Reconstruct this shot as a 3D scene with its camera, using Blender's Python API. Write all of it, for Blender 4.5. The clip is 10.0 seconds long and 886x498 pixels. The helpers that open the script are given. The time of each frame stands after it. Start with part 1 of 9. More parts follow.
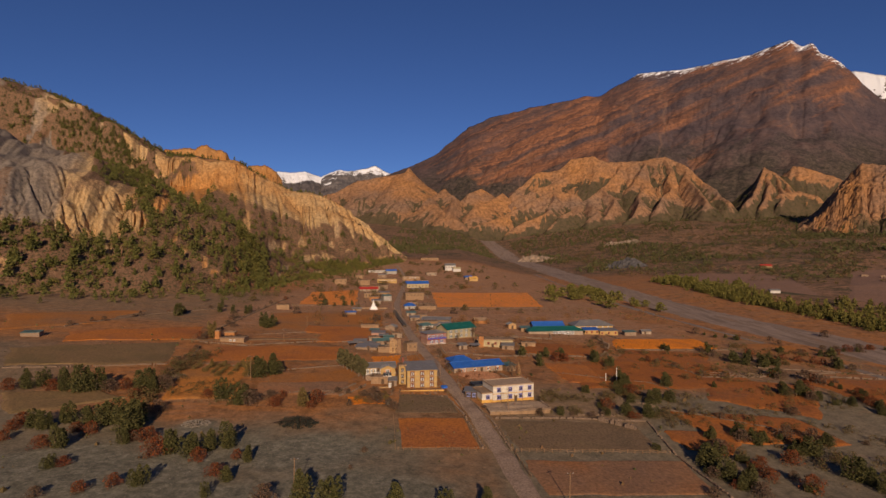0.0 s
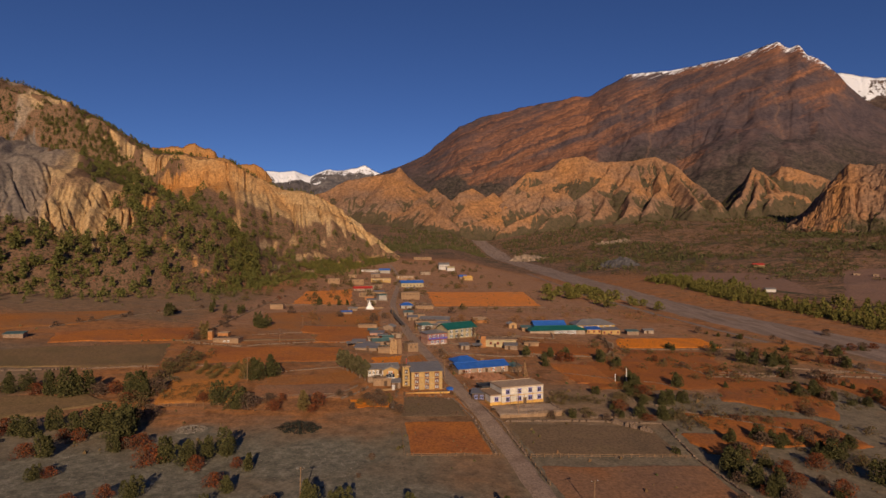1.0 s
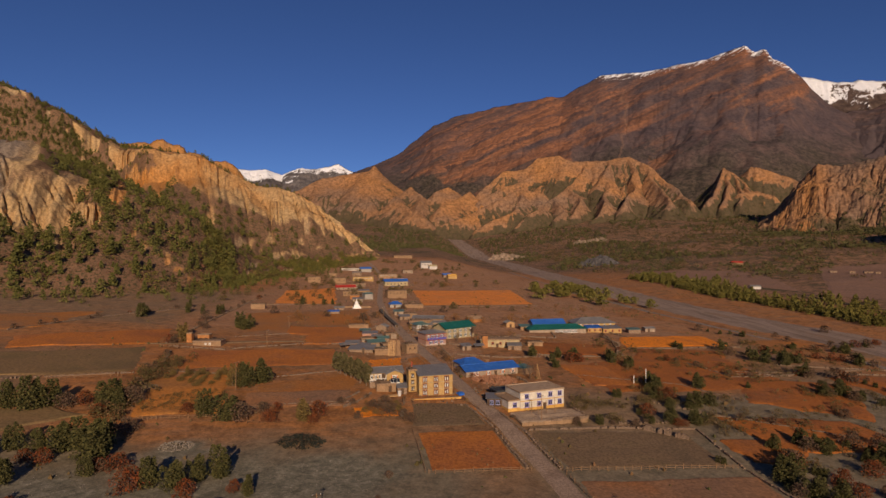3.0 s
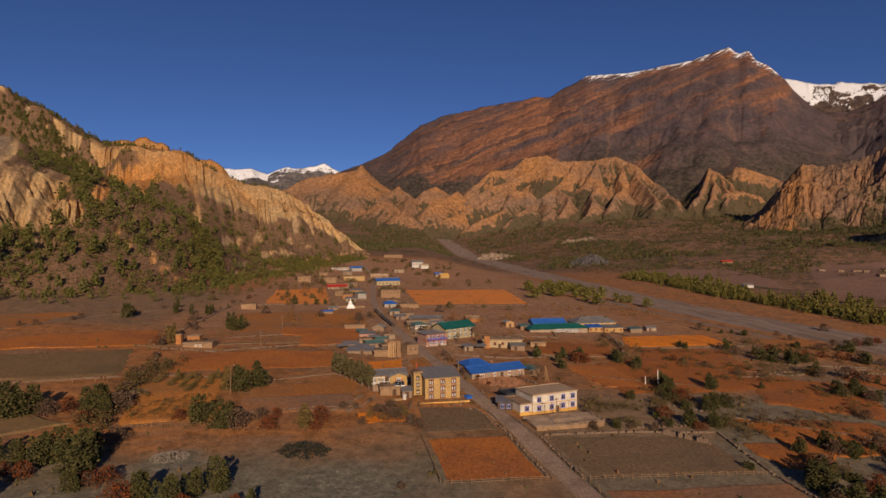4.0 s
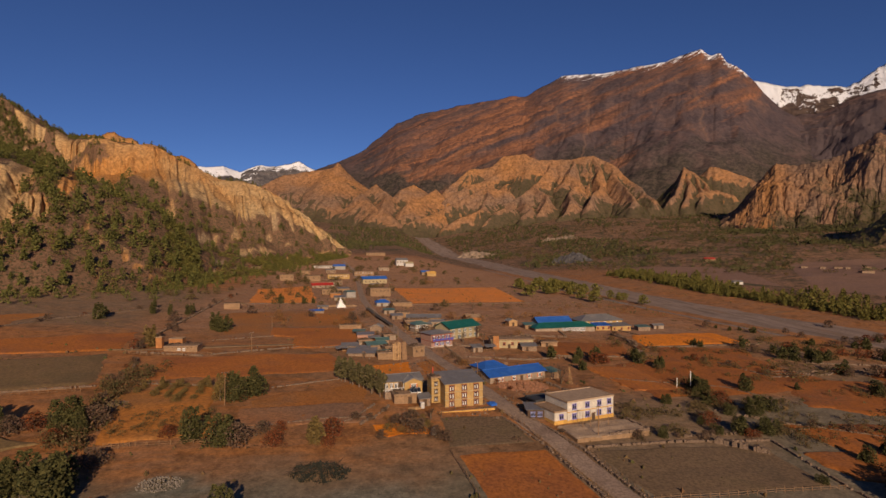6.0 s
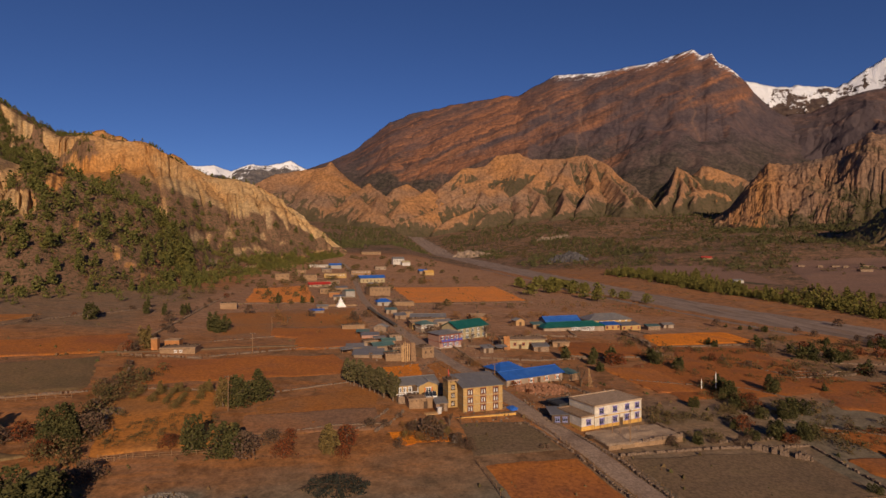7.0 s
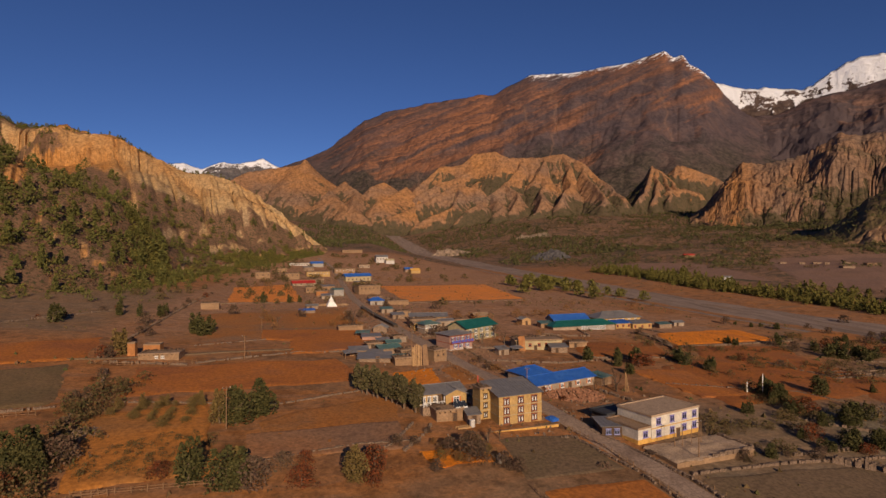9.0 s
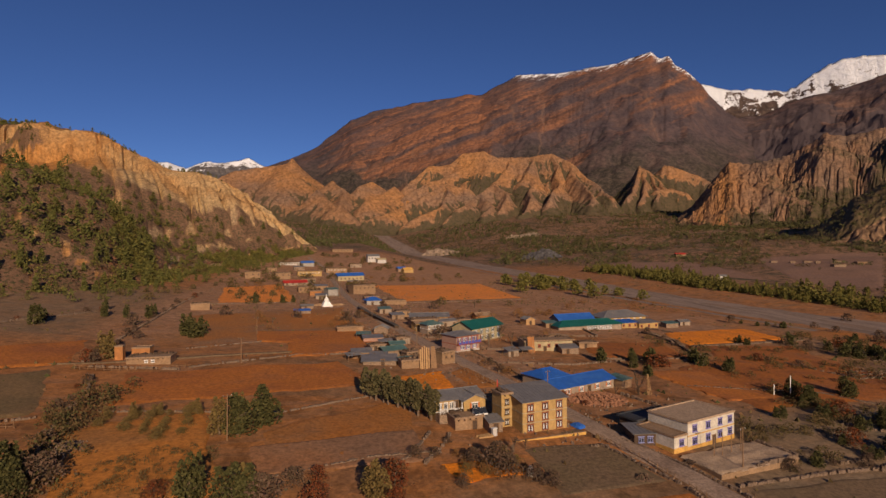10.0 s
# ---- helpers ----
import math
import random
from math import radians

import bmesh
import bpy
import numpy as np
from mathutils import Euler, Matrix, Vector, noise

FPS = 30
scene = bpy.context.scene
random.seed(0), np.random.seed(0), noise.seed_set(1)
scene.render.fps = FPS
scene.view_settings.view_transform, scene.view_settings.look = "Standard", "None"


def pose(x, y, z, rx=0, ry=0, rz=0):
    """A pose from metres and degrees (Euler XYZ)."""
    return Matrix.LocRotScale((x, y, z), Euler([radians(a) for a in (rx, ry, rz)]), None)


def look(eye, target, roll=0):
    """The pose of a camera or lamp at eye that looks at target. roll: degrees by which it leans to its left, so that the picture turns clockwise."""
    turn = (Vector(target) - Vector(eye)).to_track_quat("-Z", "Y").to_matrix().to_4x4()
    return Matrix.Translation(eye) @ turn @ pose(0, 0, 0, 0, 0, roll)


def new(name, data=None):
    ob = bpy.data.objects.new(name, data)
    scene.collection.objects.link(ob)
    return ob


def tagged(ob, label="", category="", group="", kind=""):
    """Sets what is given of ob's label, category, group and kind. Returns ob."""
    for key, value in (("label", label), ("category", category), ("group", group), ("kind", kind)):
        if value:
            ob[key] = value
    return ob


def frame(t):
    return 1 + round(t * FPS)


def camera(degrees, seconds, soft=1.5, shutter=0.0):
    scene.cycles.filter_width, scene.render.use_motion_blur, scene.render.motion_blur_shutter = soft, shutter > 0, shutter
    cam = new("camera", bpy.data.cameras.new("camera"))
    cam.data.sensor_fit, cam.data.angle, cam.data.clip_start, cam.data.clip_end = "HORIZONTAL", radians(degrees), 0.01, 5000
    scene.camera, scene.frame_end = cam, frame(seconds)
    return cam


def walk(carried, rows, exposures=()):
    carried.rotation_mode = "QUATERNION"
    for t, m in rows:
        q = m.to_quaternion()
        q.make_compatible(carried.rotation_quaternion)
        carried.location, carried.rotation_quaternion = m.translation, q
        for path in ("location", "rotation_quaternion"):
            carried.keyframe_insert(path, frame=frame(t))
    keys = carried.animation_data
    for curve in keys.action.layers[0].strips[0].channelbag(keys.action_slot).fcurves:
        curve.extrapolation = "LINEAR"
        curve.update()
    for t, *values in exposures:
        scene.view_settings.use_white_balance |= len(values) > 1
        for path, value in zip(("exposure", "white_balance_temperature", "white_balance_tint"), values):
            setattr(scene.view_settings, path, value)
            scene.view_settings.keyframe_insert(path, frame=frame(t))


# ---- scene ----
cam = camera(76.7, 10.0)
METRES, EYE, TILT, LEAN, TURN = 110.0, 50.6, 0.0, 0.0, 0.0
ROWS = [
    (0.0, 0.0, 0.0, 0.0, 0.0, 0.0, -0.0),
    (0.5, -0.0255, 0.0344, -0.0053, -0.45, -0.0, -0.0),
    (1.0, -0.0518, 0.0716, -0.0114, -1.09, 0.0, 0.02),
    (1.5, -0.0789, 0.11, -0.0173, -1.78, -0.0, 0.03),
    (2.0, -0.1055, 0.1495, -0.0231, -2.47, -0.0, 0.04),
    (2.5, -0.1321, 0.1901, -0.0288, -3.17, -0.01, 0.06),
    (4.0, -0.2102, 0.313, -0.045, -5.27, -0.02, 0.13),
    (4.5, -0.2358, 0.3558, -0.0504, -5.96, -0.04, 0.15),
    (5.0, -0.261, 0.3991, -0.056, -6.66, -0.05, 0.18),
    (5.5, -0.2855, 0.4426, -0.0612, -7.33, -0.07, 0.2),
    (7.0, -0.3585, 0.5779, -0.0774, -8.67, -0.12, 0.26),
    (7.5, -0.3818, 0.6241, -0.083, -9.26, -0.13, 0.29),
    (8.0, -0.4045, 0.6709, -0.0884, -9.95, -0.15, 0.32),
    (8.5, -0.427, 0.7177, -0.0936, -10.64, -0.17, 0.36),
    (9.0, -0.449, 0.7656, -0.0989, -11.33, -0.18, 0.39),
    (9.5, -0.4704, 0.8137, -0.1042, -12.02, -0.18, 0.42),
    (10.0, -0.4911, 0.8615, -0.1092, -12.67, -0.18, 0.45),
]
walk(cam, [(t, pose(0, 0, EYE, TILT, LEAN, TURN) @ pose(METRES * x, METRES * y, METRES * z, 90 + pitch, roll, yaw)) for t, x, y, z, yaw, pitch, roll in ROWS])

# ---- light: low sun behind the camera, clear high-altitude sky ----
SUN_ELEVATION, SUN_BEARING = 20.5, 175.0   # degrees; bearing clockwise from +y, where the sun stands
world = bpy.data.worlds.new("sky")
scene.world = world
world.use_nodes = True
wn = world.node_tree
sky = wn.nodes.new("ShaderNodeTexSky")
sky.sky_type, sky.sun_disc = "NISHITA", False
sky.sun_elevation, sky.sun_rotation = radians(SUN_ELEVATION), radians(SUN_BEARING)
sky.altitude, sky.air_density, sky.dust_density, sky.ozone_density = 3500, 1.0, 0.2, 4.0
deep = wn.nodes.new("ShaderNodeMixRGB")
deep.blend_type = "MULTIPLY"
deep.inputs[0].default_value, deep.inputs[2].default_value = 1.0, (0.75, 0.84, 1.15, 1)
wn.links.new(sky.outputs[0], deep.inputs[1])
wn.links.new(deep.outputs[0], wn.nodes["Background"].inputs[0])
wn.nodes["Background"].inputs[1].default_value = 0.052
sun_data = bpy.data.lights.new("sun", "SUN")
sun_data.energy, sun_data.angle, sun_data.color = 4.47, radians(0.5), (1.0, 0.748, 0.518)
sun = new("sun", sun_data)
sb, se = radians(SUN_BEARING), radians(SUN_ELEVATION)
sun_from = Vector((math.sin(sb) * math.cos(se), math.cos(sb) * math.cos(se), math.sin(se)))
sun.matrix_world = look(sun_from * 300, (0, 0, 0))
scene.view_settings.exposure = 0.0

# ---- materials ----
def ramp(nt, fac, stops):
    r = nt.nodes.new("ShaderNodeValToRGB")
    while len(r.color_ramp.elements) < len(stops):
        r.color_ramp.elements.new(0.5)
    for e, (p, c) in zip(r.color_ramp.elements, stops):
        e.position, e.color = p, (*c, 1)
    nt.links.new(fac, r.inputs[0])
    return r.outputs[0]


def noise_tex(nt, vec, scale, detail=4, rough=0.6, distort=0.0):
    n = nt.nodes.new("ShaderNodeTexNoise")
    n.inputs["Scale"].default_value, n.inputs["Detail"].default_value = scale, detail
    n.inputs["Roughness"].default_value, n.inputs["Distortion"].default_value = rough, distort
    nt.links.new(vec, n.inputs["Vector"])
    return n.outputs["Fac"]


def mixc(nt, fac, a, b, mode="MIX"):
    m = nt.nodes.new("ShaderNodeMixRGB")
    m.blend_type = mode
    for i, v in enumerate((fac, a, b)):
        if isinstance(v, (int, float)):
            m.inputs[i].default_value = v
        elif isinstance(v, tuple):
            m.inputs[i].default_value = (*v, 1)
        else:
            nt.links.new(v, m.inputs[i])
    return m.outputs[0]


def mathn(nt, op, a, b=0.0, clamp=False):
    m = nt.nodes.new("ShaderNodeMath")
    m.operation, m.use_clamp = op, clamp
    for i, v in enumerate((a, b)):
        if isinstance(v, (int, float)):
            m.inputs[i].default_value = v
        else:
            nt.links.new(v, m.inputs[i])
    return m.outputs[0]


def begin(name, rough=0.9, metal=0.0, spec=0.25):
    m = bpy.data.materials.new(name)
    m.use_nodes = True
    nt = m.node_tree
    b = nt.nodes["Principled BSDF"]
    b.inputs["Roughness"].default_value, b.inputs["Metallic"].default_value = rough, metal
    b.inputs["Specular IOR Level"].default_value = spec
    geo = nt.nodes.new("ShaderNodeNewGeometry")
    return m, nt, b, geo.outputs["Position"], geo


def add_bump(nt, b, height, strength, distance):
    bp = nt.nodes.new("ShaderNodeBump")
    bp.inputs["Strength"].default_value, bp.inputs["Distance"].default_value = strength, distance
    nt.links.new(height, bp.inputs["Height"])
    nt.links.new(bp.outputs[0], b.inputs["Normal"])


def mat(name, cols, scale=0.5, fine=6.0, rough=0.9, metal=0.0, bump=0.3, dist=0.05, vary=0.0, spec=0.25, grain=0.35):
    """Two to four colours laid out by a broad noise, darkened and lit by a fine grain."""
    m, nt, b, pos, geo = begin(name, rough, metal, spec)
    n1 = noise_tex(nt, pos, scale, 5, 0.62, 0.3)
    lo, hi = 0.32, 0.68
    stops = [(lo + (hi - lo) * i / max(1, len(cols) - 1), c) for i, c in enumerate(cols)]
    col = ramp(nt, n1, stops)
    n2 = noise_tex(nt, pos, fine, 4, 0.7)
    g = ramp(nt, n2, [(0.36, (1 - grain,) * 3), (0.64, (1 + grain * 0.6,) * 3)])
    col = mixc(nt, 1.0, col, g, "MULTIPLY")
    if vary:
        oi = nt.nodes.new("ShaderNodeObjectInfo")
        v = ramp(nt, oi.outputs["Random"], [(0.0, (1 - vary, 1 - vary * 0.8, 1 - vary)), (1.0, (1 + vary, 1 + vary * 0.6, 1 + vary * 0.4))])
        col = mixc(nt, 1.0, col, v, "MULTIPLY")
    nt.links.new(col, b.inputs["Base Color"])
    if bump:
        add_bump(nt, b, n2, bump, dist)
    return m


def island_mat(name, cols, rough=0.9, fine=3.0, spread=0.35):
    """Foliage and stuff: each clump its own shade."""
    m, nt, b, pos, geo = begin(name, rough, 0.0, 0.15)
    col = ramp(nt, geo.outputs["Random Per Island"], [(i / max(1, len(cols) - 1), c) for i, c in enumerate(cols)])
    n = noise_tex(nt, pos, fine, 3, 0.7)
    g = ramp(nt, n, [(0.3, (1 - spread,) * 3), (0.7, (1 + spread,) * 3)])
    col = mixc(nt, 1.0, col, g, "MULTIPLY")
    nt.links.new(col, b.inputs["Base Color"])
    return m


def ground_mat():
    m, nt, b, pos, geo = begin("valley_ground", 0.95)
    bands = nt.nodes.new("ShaderNodeMapping")
    bands.inputs["Scale"].default_value = (0.45, 1.35, 1.0)
    nt.links.new(pos, bands.inputs["Vector"])
    n1 = noise_tex(nt, bands.outputs[0], 0.024, 7, 0.66, 1.0)
    col = ramp(nt, n1, [(0.3, (0.21, 0.122, 0.066)), (0.40, (0.30, 0.155, 0.073)), (0.48, (0.37, 0.156, 0.050)), (0.55, (0.28, 0.142, 0.070)), (0.62, (0.33, 0.148, 0.054)), (0.7, (0.26, 0.160, 0.098))])
    n3 = noise_tex(nt, pos, 0.12, 6, 0.7, 0.4)
    scrub = ramp(nt, n3, [(0.5, (1, 1, 1)), (0.62, (0.55, 0.52, 0.42))])
    col = mixc(nt, 0.8, col, scrub, "MULTIPLY")
    wa = nt.nodes.new("ShaderNodeAttribute")
    wa.attribute_name = "wild"
    n4 = noise_tex(nt, pos, 0.02, 8, 0.72, 0.6)
    heath = ramp(nt, n4, [(0.36, (0.072, 0.066, 0.032)), (0.44, (0.120, 0.082, 0.046)), (0.52, (0.27, 0.150, 0.094)), (0.58, (0.16, 0.094, 0.055)), (0.66, (0.080, 0.070, 0.036))])
    ashen = nt.nodes.new("ShaderNodeAttribute")
    ashen.attribute_name = "dulled"
    n5 = noise_tex(nt, pos, 0.06, 7, 0.7, 0.8)
    dull = ramp(nt, n5, [(0.36, (0.138, 0.118, 0.082)), (0.48, (0.195, 0.156, 0.108)), (0.56, (0.162, 0.135, 0.093)), (0.66, (0.22, 0.162, 0.108))])
    col = mixc(nt, ashen.outputs["Fac"], col, dull)
    stony = nt.nodes.new("ShaderNodeAttribute")
    stony.attribute_name = "pit"
    n6 = noise_tex(nt, pos, 0.5, 7, 0.8)
    gcol = ramp(nt, n6, [(0.35, (0.11, 0.104, 0.078)), (0.5, (0.165, 0.153, 0.115)), (0.62, (0.24, 0.218, 0.17))])
    col = mixc(nt, stony.outputs["Fac"], col, gcol)
    n7 = noise_tex(nt, pos, 0.16, 8, 0.8, 0.4)
    tuft = ramp(nt, n7, [(0.43, (0.36, 0.40, 0.30)), (0.50, (1, 1, 1)), (0.60, (1.25, 1.2, 1.12))])
    heath = mixc(nt, 1.0, heath, tuft, "MULTIPLY")
    col = mixc(nt, wa.outputs["Fac"], col, heath)
    dusty = nt.nodes.new("ShaderNodeAttribute")
    dusty.attribute_name = "dust"
    n8 = noise_tex(nt, pos, 0.11, 7, 0.75, 0.6)
    df = ramp(nt, mathn(nt, "ADD", mathn(nt, "MULTIPLY", dusty.outputs["Fac"], 0.5), n8), [(0.62, (0, 0, 0)), (0.90, (0.85, 0.85, 0.85))])
    col = mixc(nt, df, col, ramp(nt, n7, [(0.4, (0.265, 0.146, 0.083)), (0.6, (0.39, 0.224, 0.134))]))
    n2 = noise_tex(nt, pos, 1.4, 5, 0.75)
    mid = noise_tex(nt, pos, 0.34, 6, 0.75, 0.3)
    col = mixc(nt, 1.0, col, ramp(nt, mid, [(0.38, (0.74, 0.73, 0.70)), (0.62, (1.22, 1.2, 1.16))]), "MULTIPLY")
    g = ramp(nt, n2, [(0.36, (0.72, 0.72, 0.72)), (0.64, (1.22, 1.2, 1.14))])
    col = mixc(nt, 1.0, col, g, "MULTIPLY")
    nt.links.new(col, b.inputs["Base Color"])
    add_bump(nt, b, n2, 0.5, 0.25)
    return m


def vf_share(nt, cover):
    """1 where scrub grows, falling below 0 on bare rock."""
    return mathn(nt, "SUBTRACT", 1.0, mathn(nt, "MULTIPLY", cover.outputs["Fac"], 2.0))


def rock_mat(name, cols, veg, veg_amount, band=0.02, strata=(0.0, 0.0, 1.0), scale=0.006, fine=0.06, bump=12.0, snow=None, steep=(0.36, 0.66), contrast=0.5, tones=None, speckle=0.0):
    """Bare rock in strata on the steep, scrub on the gentle parts, snow above a height if there is any."""
    m, nt, b, pos, geo = begin(name, 0.95, 0.0, 0.1)
    sep = nt.nodes.new("ShaderNodeSeparateXYZ")
    nt.links.new(pos, sep.inputs[0])
    dot = nt.nodes.new("ShaderNodeVectorMath")
    dot.operation = "DOT_PRODUCT"
    nt.links.new(pos, dot.inputs[0])
    dot.inputs[1].default_value = strata
    n1 = noise_tex(nt, pos, scale, 5, 0.6, 0.8)
    s1 = mathn(nt, "MULTIPLY", dot.outputs["Value"], band)
    s2 = mathn(nt, "ADD", s1, mathn(nt, "MULTIPLY", n1, 2.2))
    wave = noise_1d(nt, s2)
    fac = mathn(nt, "ADD", mathn(nt, "MULTIPLY", wave, contrast), mathn(nt, "MULTIPLY", n1, 1 - contrast))
    col = ramp(nt, fac, [(0.36 + 0.28 * i / (len(cols) - 1), c) for i, c in enumerate(cols)])
    if tones:
        ta = nt.nodes.new("ShaderNodeAttribute")
        ta.attribute_name = "tone"
        tf = mathn(nt, "ADD", ta.outputs["Fac"], mathn(nt, "MULTIPLY", mathn(nt, "SUBTRACT", fac, 0.5), 0.9))
        col = ramp(nt, tf, [(i / (len(tones) - 1), c) for i, c in enumerate(tones)])
    n2 = noise_tex(nt, pos, fine, 6, 0.75)
    g = ramp(nt, n2, [(0.38, (0.58, 0.58, 0.60)), (0.62, (1.36, 1.33, 1.27))])
    col = mixc(nt, 1.0, col, g, "MULTIPLY")
    nsep = nt.nodes.new("ShaderNodeSeparateXYZ")
    nt.links.new(geo.outputs["Normal"], nsep.inputs[0])
    nv = noise_tex(nt, pos, fine * (2.2 if speckle else 0.6), 7, 0.8, 0.5)
    cover = nt.nodes.new("ShaderNodeAttribute")
    cover.attribute_name = "bare"
    flat = mathn(nt, "ADD", mathn(nt, "SUBTRACT", 1.0, cover.outputs["Fac"]), mathn(nt, "MULTIPLY", mathn(nt, "SUBTRACT", nv, 0.5), 1.5))
    flat = mathn(nt, "ADD", flat, veg_amount)
    vf = ramp(nt, flat, [(steep[0], (0, 0, 0)), (steep[1], (1, 1, 1))])
    vcol = ramp(nt, n2, [(0.3, veg[0]), (0.7, veg[1])])
    col = mixc(nt, vf, col, vcol)
    if snow:
        h = mathn(nt, "ADD", sep.outputs["Z"], mathn(nt, "MULTIPLY", mathn(nt, "SUBTRACT", noise_tex(nt, pos, 0.008, 7, 0.75), 0.5), snow[2]))
        h = mathn(nt, "ADD", h, mathn(nt, "MULTIPLY", nsep.outputs["Z"], snow[3]))
        h = mathn(nt, "ADD", h, mathn(nt, "MULTIPLY", mathn(nt, "SUBTRACT", wave, 0.5), -snow[2] * 0.2))
        sf = ramp(nt, mathn(nt, "MULTIPLY", mathn(nt, "SUBTRACT", h, snow[0]), 1.0 / snow[1], True), [(0.3, (0, 0, 0)), (0.6, (1, 1, 1))])
        col = mixc(nt, sf, col, (0.82, 0.83, 0.86))
    if speckle:
        sp = noise_tex(nt, pos, fine * 1.6, 4, 0.7)
        col = mixc(nt, ramp(nt, mathn(nt, "ADD", sp, mathn(nt, "MULTIPLY", vf_share(nt, cover), speckle)), [(0.60, (0, 0, 0)), (0.68, (1, 1, 1))]), col, (0.06, 0.056, 0.026))
    nt.links.new(col, b.inputs["Base Color"])
    add_bump(nt, b, n2, 0.7, bump)
    return m


def noise_1d(nt, value):
    n = nt.nodes.new("ShaderNodeTexNoise")
    n.noise_dimensions = "1D"
    n.inputs["Scale"].default_value, n.inputs["Detail"].default_value = 1.0, 4
    n.inputs["Roughness"].default_value = 0.65
    nt.links.new(value, n.inputs["W"])
    return n.outputs["Fac"]


def mountain_mat():
    """Dark scree, tinted bluish for distance haze, with long slanting beds of orange rock showing through in patches,
    and snow along the crest.
    """
    m, nt, b, pos, geo = begin("brown_mountain_rock", 0.95, 0.0, 0.1)
    dot = nt.nodes.new("ShaderNodeVectorMath")
    dot.operation = "DOT_PRODUCT"
    nt.links.new(pos, dot.inputs[0])
    dot.inputs[1].default_value = (-0.42, 0.05, 0.9)
    sep = nt.nodes.new("ShaderNodeSeparateXYZ")
    nt.links.new(pos, sep.inputs[0])
    bed = nt.nodes.new("ShaderNodeCombineXYZ")
    nt.links.new(mathn(nt, "MULTIPLY", sep.outputs["X"], 0.0022), bed.inputs[0])
    nt.links.new(mathn(nt, "MULTIPLY", sep.outputs["Y"], 0.0022), bed.inputs[1])
    nt.links.new(mathn(nt, "MULTIPLY", dot.outputs["Value"], 0.012), bed.inputs[2])
    patch_ = noise_tex(nt, bed.outputs[0], 1.0, 5, 0.6, 0.5)
    warp = noise_tex(nt, pos, 0.006, 5, 0.65, 0.6)
    wave = noise_1d(nt, mathn(nt, "ADD", mathn(nt, "MULTIPLY", dot.outputs["Value"], 0.013), mathn(nt, "MULTIPLY", warp, 2.0)))
    fine = noise_tex(nt, pos, 0.045, 8, 0.8)
    scree = ramp(nt, warp, [(0.35, (0.060, 0.047, 0.053)), (0.5, (0.080, 0.059, 0.062)), (0.64, (0.110, 0.073, 0.067))])
    rock = ramp(nt, wave, [(0.36, (0.085, 0.050, 0.041)), (0.48, (0.165, 0.080, 0.051)), (0.56, (0.26, 0.116, 0.062)), (0.66, (0.15, 0.076, 0.048))])
    wood = mathn(nt, "ADD", sep.outputs["Z"], mathn(nt, "MULTIPLY", mathn(nt, "SUBTRACT", warp, 0.5), 700.0))
    scree = mixc(nt, ramp(nt, mathn(nt, "MULTIPLY", wood, 0.001), [(0.40, (0.85, 0.85, 0.85)), (0.72, (0, 0, 0))]), scree, ramp(nt, fine, [(0.42, (0.034, 0.034, 0.022)), (0.56, (0.078, 0.060, 0.046))]))
    show = nt.nodes.new("ShaderNodeAttribute")
    show.attribute_name = "bare"
    f = mathn(nt, "ADD", mathn(nt, "MULTIPLY", show.outputs["Fac"], 0.62), mathn(nt, "MULTIPLY", mathn(nt, "SUBTRACT", patch_, 0.5), 1.9))
    f = mathn(nt, "ADD", f, mathn(nt, "MULTIPLY", mathn(nt, "SUBTRACT", fine, 0.5), 0.3))
    col = mixc(nt, ramp(nt, f, [(0.34, (0, 0, 0)), (0.72, (1, 1, 1))]), scree, rock)
    col = mixc(nt, 1.0, col, ramp(nt, fine, [(0.39, (0.74, 0.74, 0.77)), (0.61, (1.26, 1.24, 1.19))]), "MULTIPLY")
    chute = nt.nodes.new("ShaderNodeAttribute")
    chute.attribute_name = "chute"
    col = mixc(nt, mathn(nt, "MULTIPLY", mathn(nt, "MULTIPLY", chute.outputs["Fac"], fine, True), 0.8), col, (0.21, 0.125, 0.085))
    crest = nt.nodes.new("ShaderNodeAttribute")
    crest.attribute_name = "tone"
    cn = mathn(nt, "MULTIPLY", mathn(nt, "SUBTRACT", noise_tex(nt, bed.outputs[0], 5.0, 7, 0.8, 1.0), 0.5), 0.36)
    snow = ramp(nt, mathn(nt, "ADD", crest.outputs["Fac"], cn), [(0.985, (0, 0, 0)), (1.01, (1, 1, 1))])
    col = mixc(nt, snow, col, (0.82, 0.83, 0.86))
    nt.links.new(col, b.inputs["Base Color"])
    add_bump(nt, b, fine, 0.5, 9.0)
    return m


M = {}
M["ground"] = ground_mat()
M["rust"] = mat("tilled_rust_soil", [(0.31, 0.108, 0.032), (0.43, 0.145, 0.026), (0.30, 0.120, 0.046)], 0.035, 1.2, bump=0.5, dist=0.12)
M["orange"] = mat("tilled_orange_soil", [(0.56, 0.175, 0.018), (0.74, 0.225, 0.012), (0.54, 0.175, 0.026)], 0.04, 1.2, bump=0.5, dist=0.12)
M["bright"] = mat("red_orange_tilled_soil", [(0.58, 0.205, 0.050), (0.74, 0.245, 0.040), (0.55, 0.215, 0.070)], 0.035, 1.2, bump=0.5, dist=0.12)
M["pink"] = mat("pinkish_fallow_soil", [(0.185, 0.108, 0.070), (0.25, 0.142, 0.092), (0.20, 0.120, 0.082)], 0.014, 0.5, bump=0.5, dist=0.2)
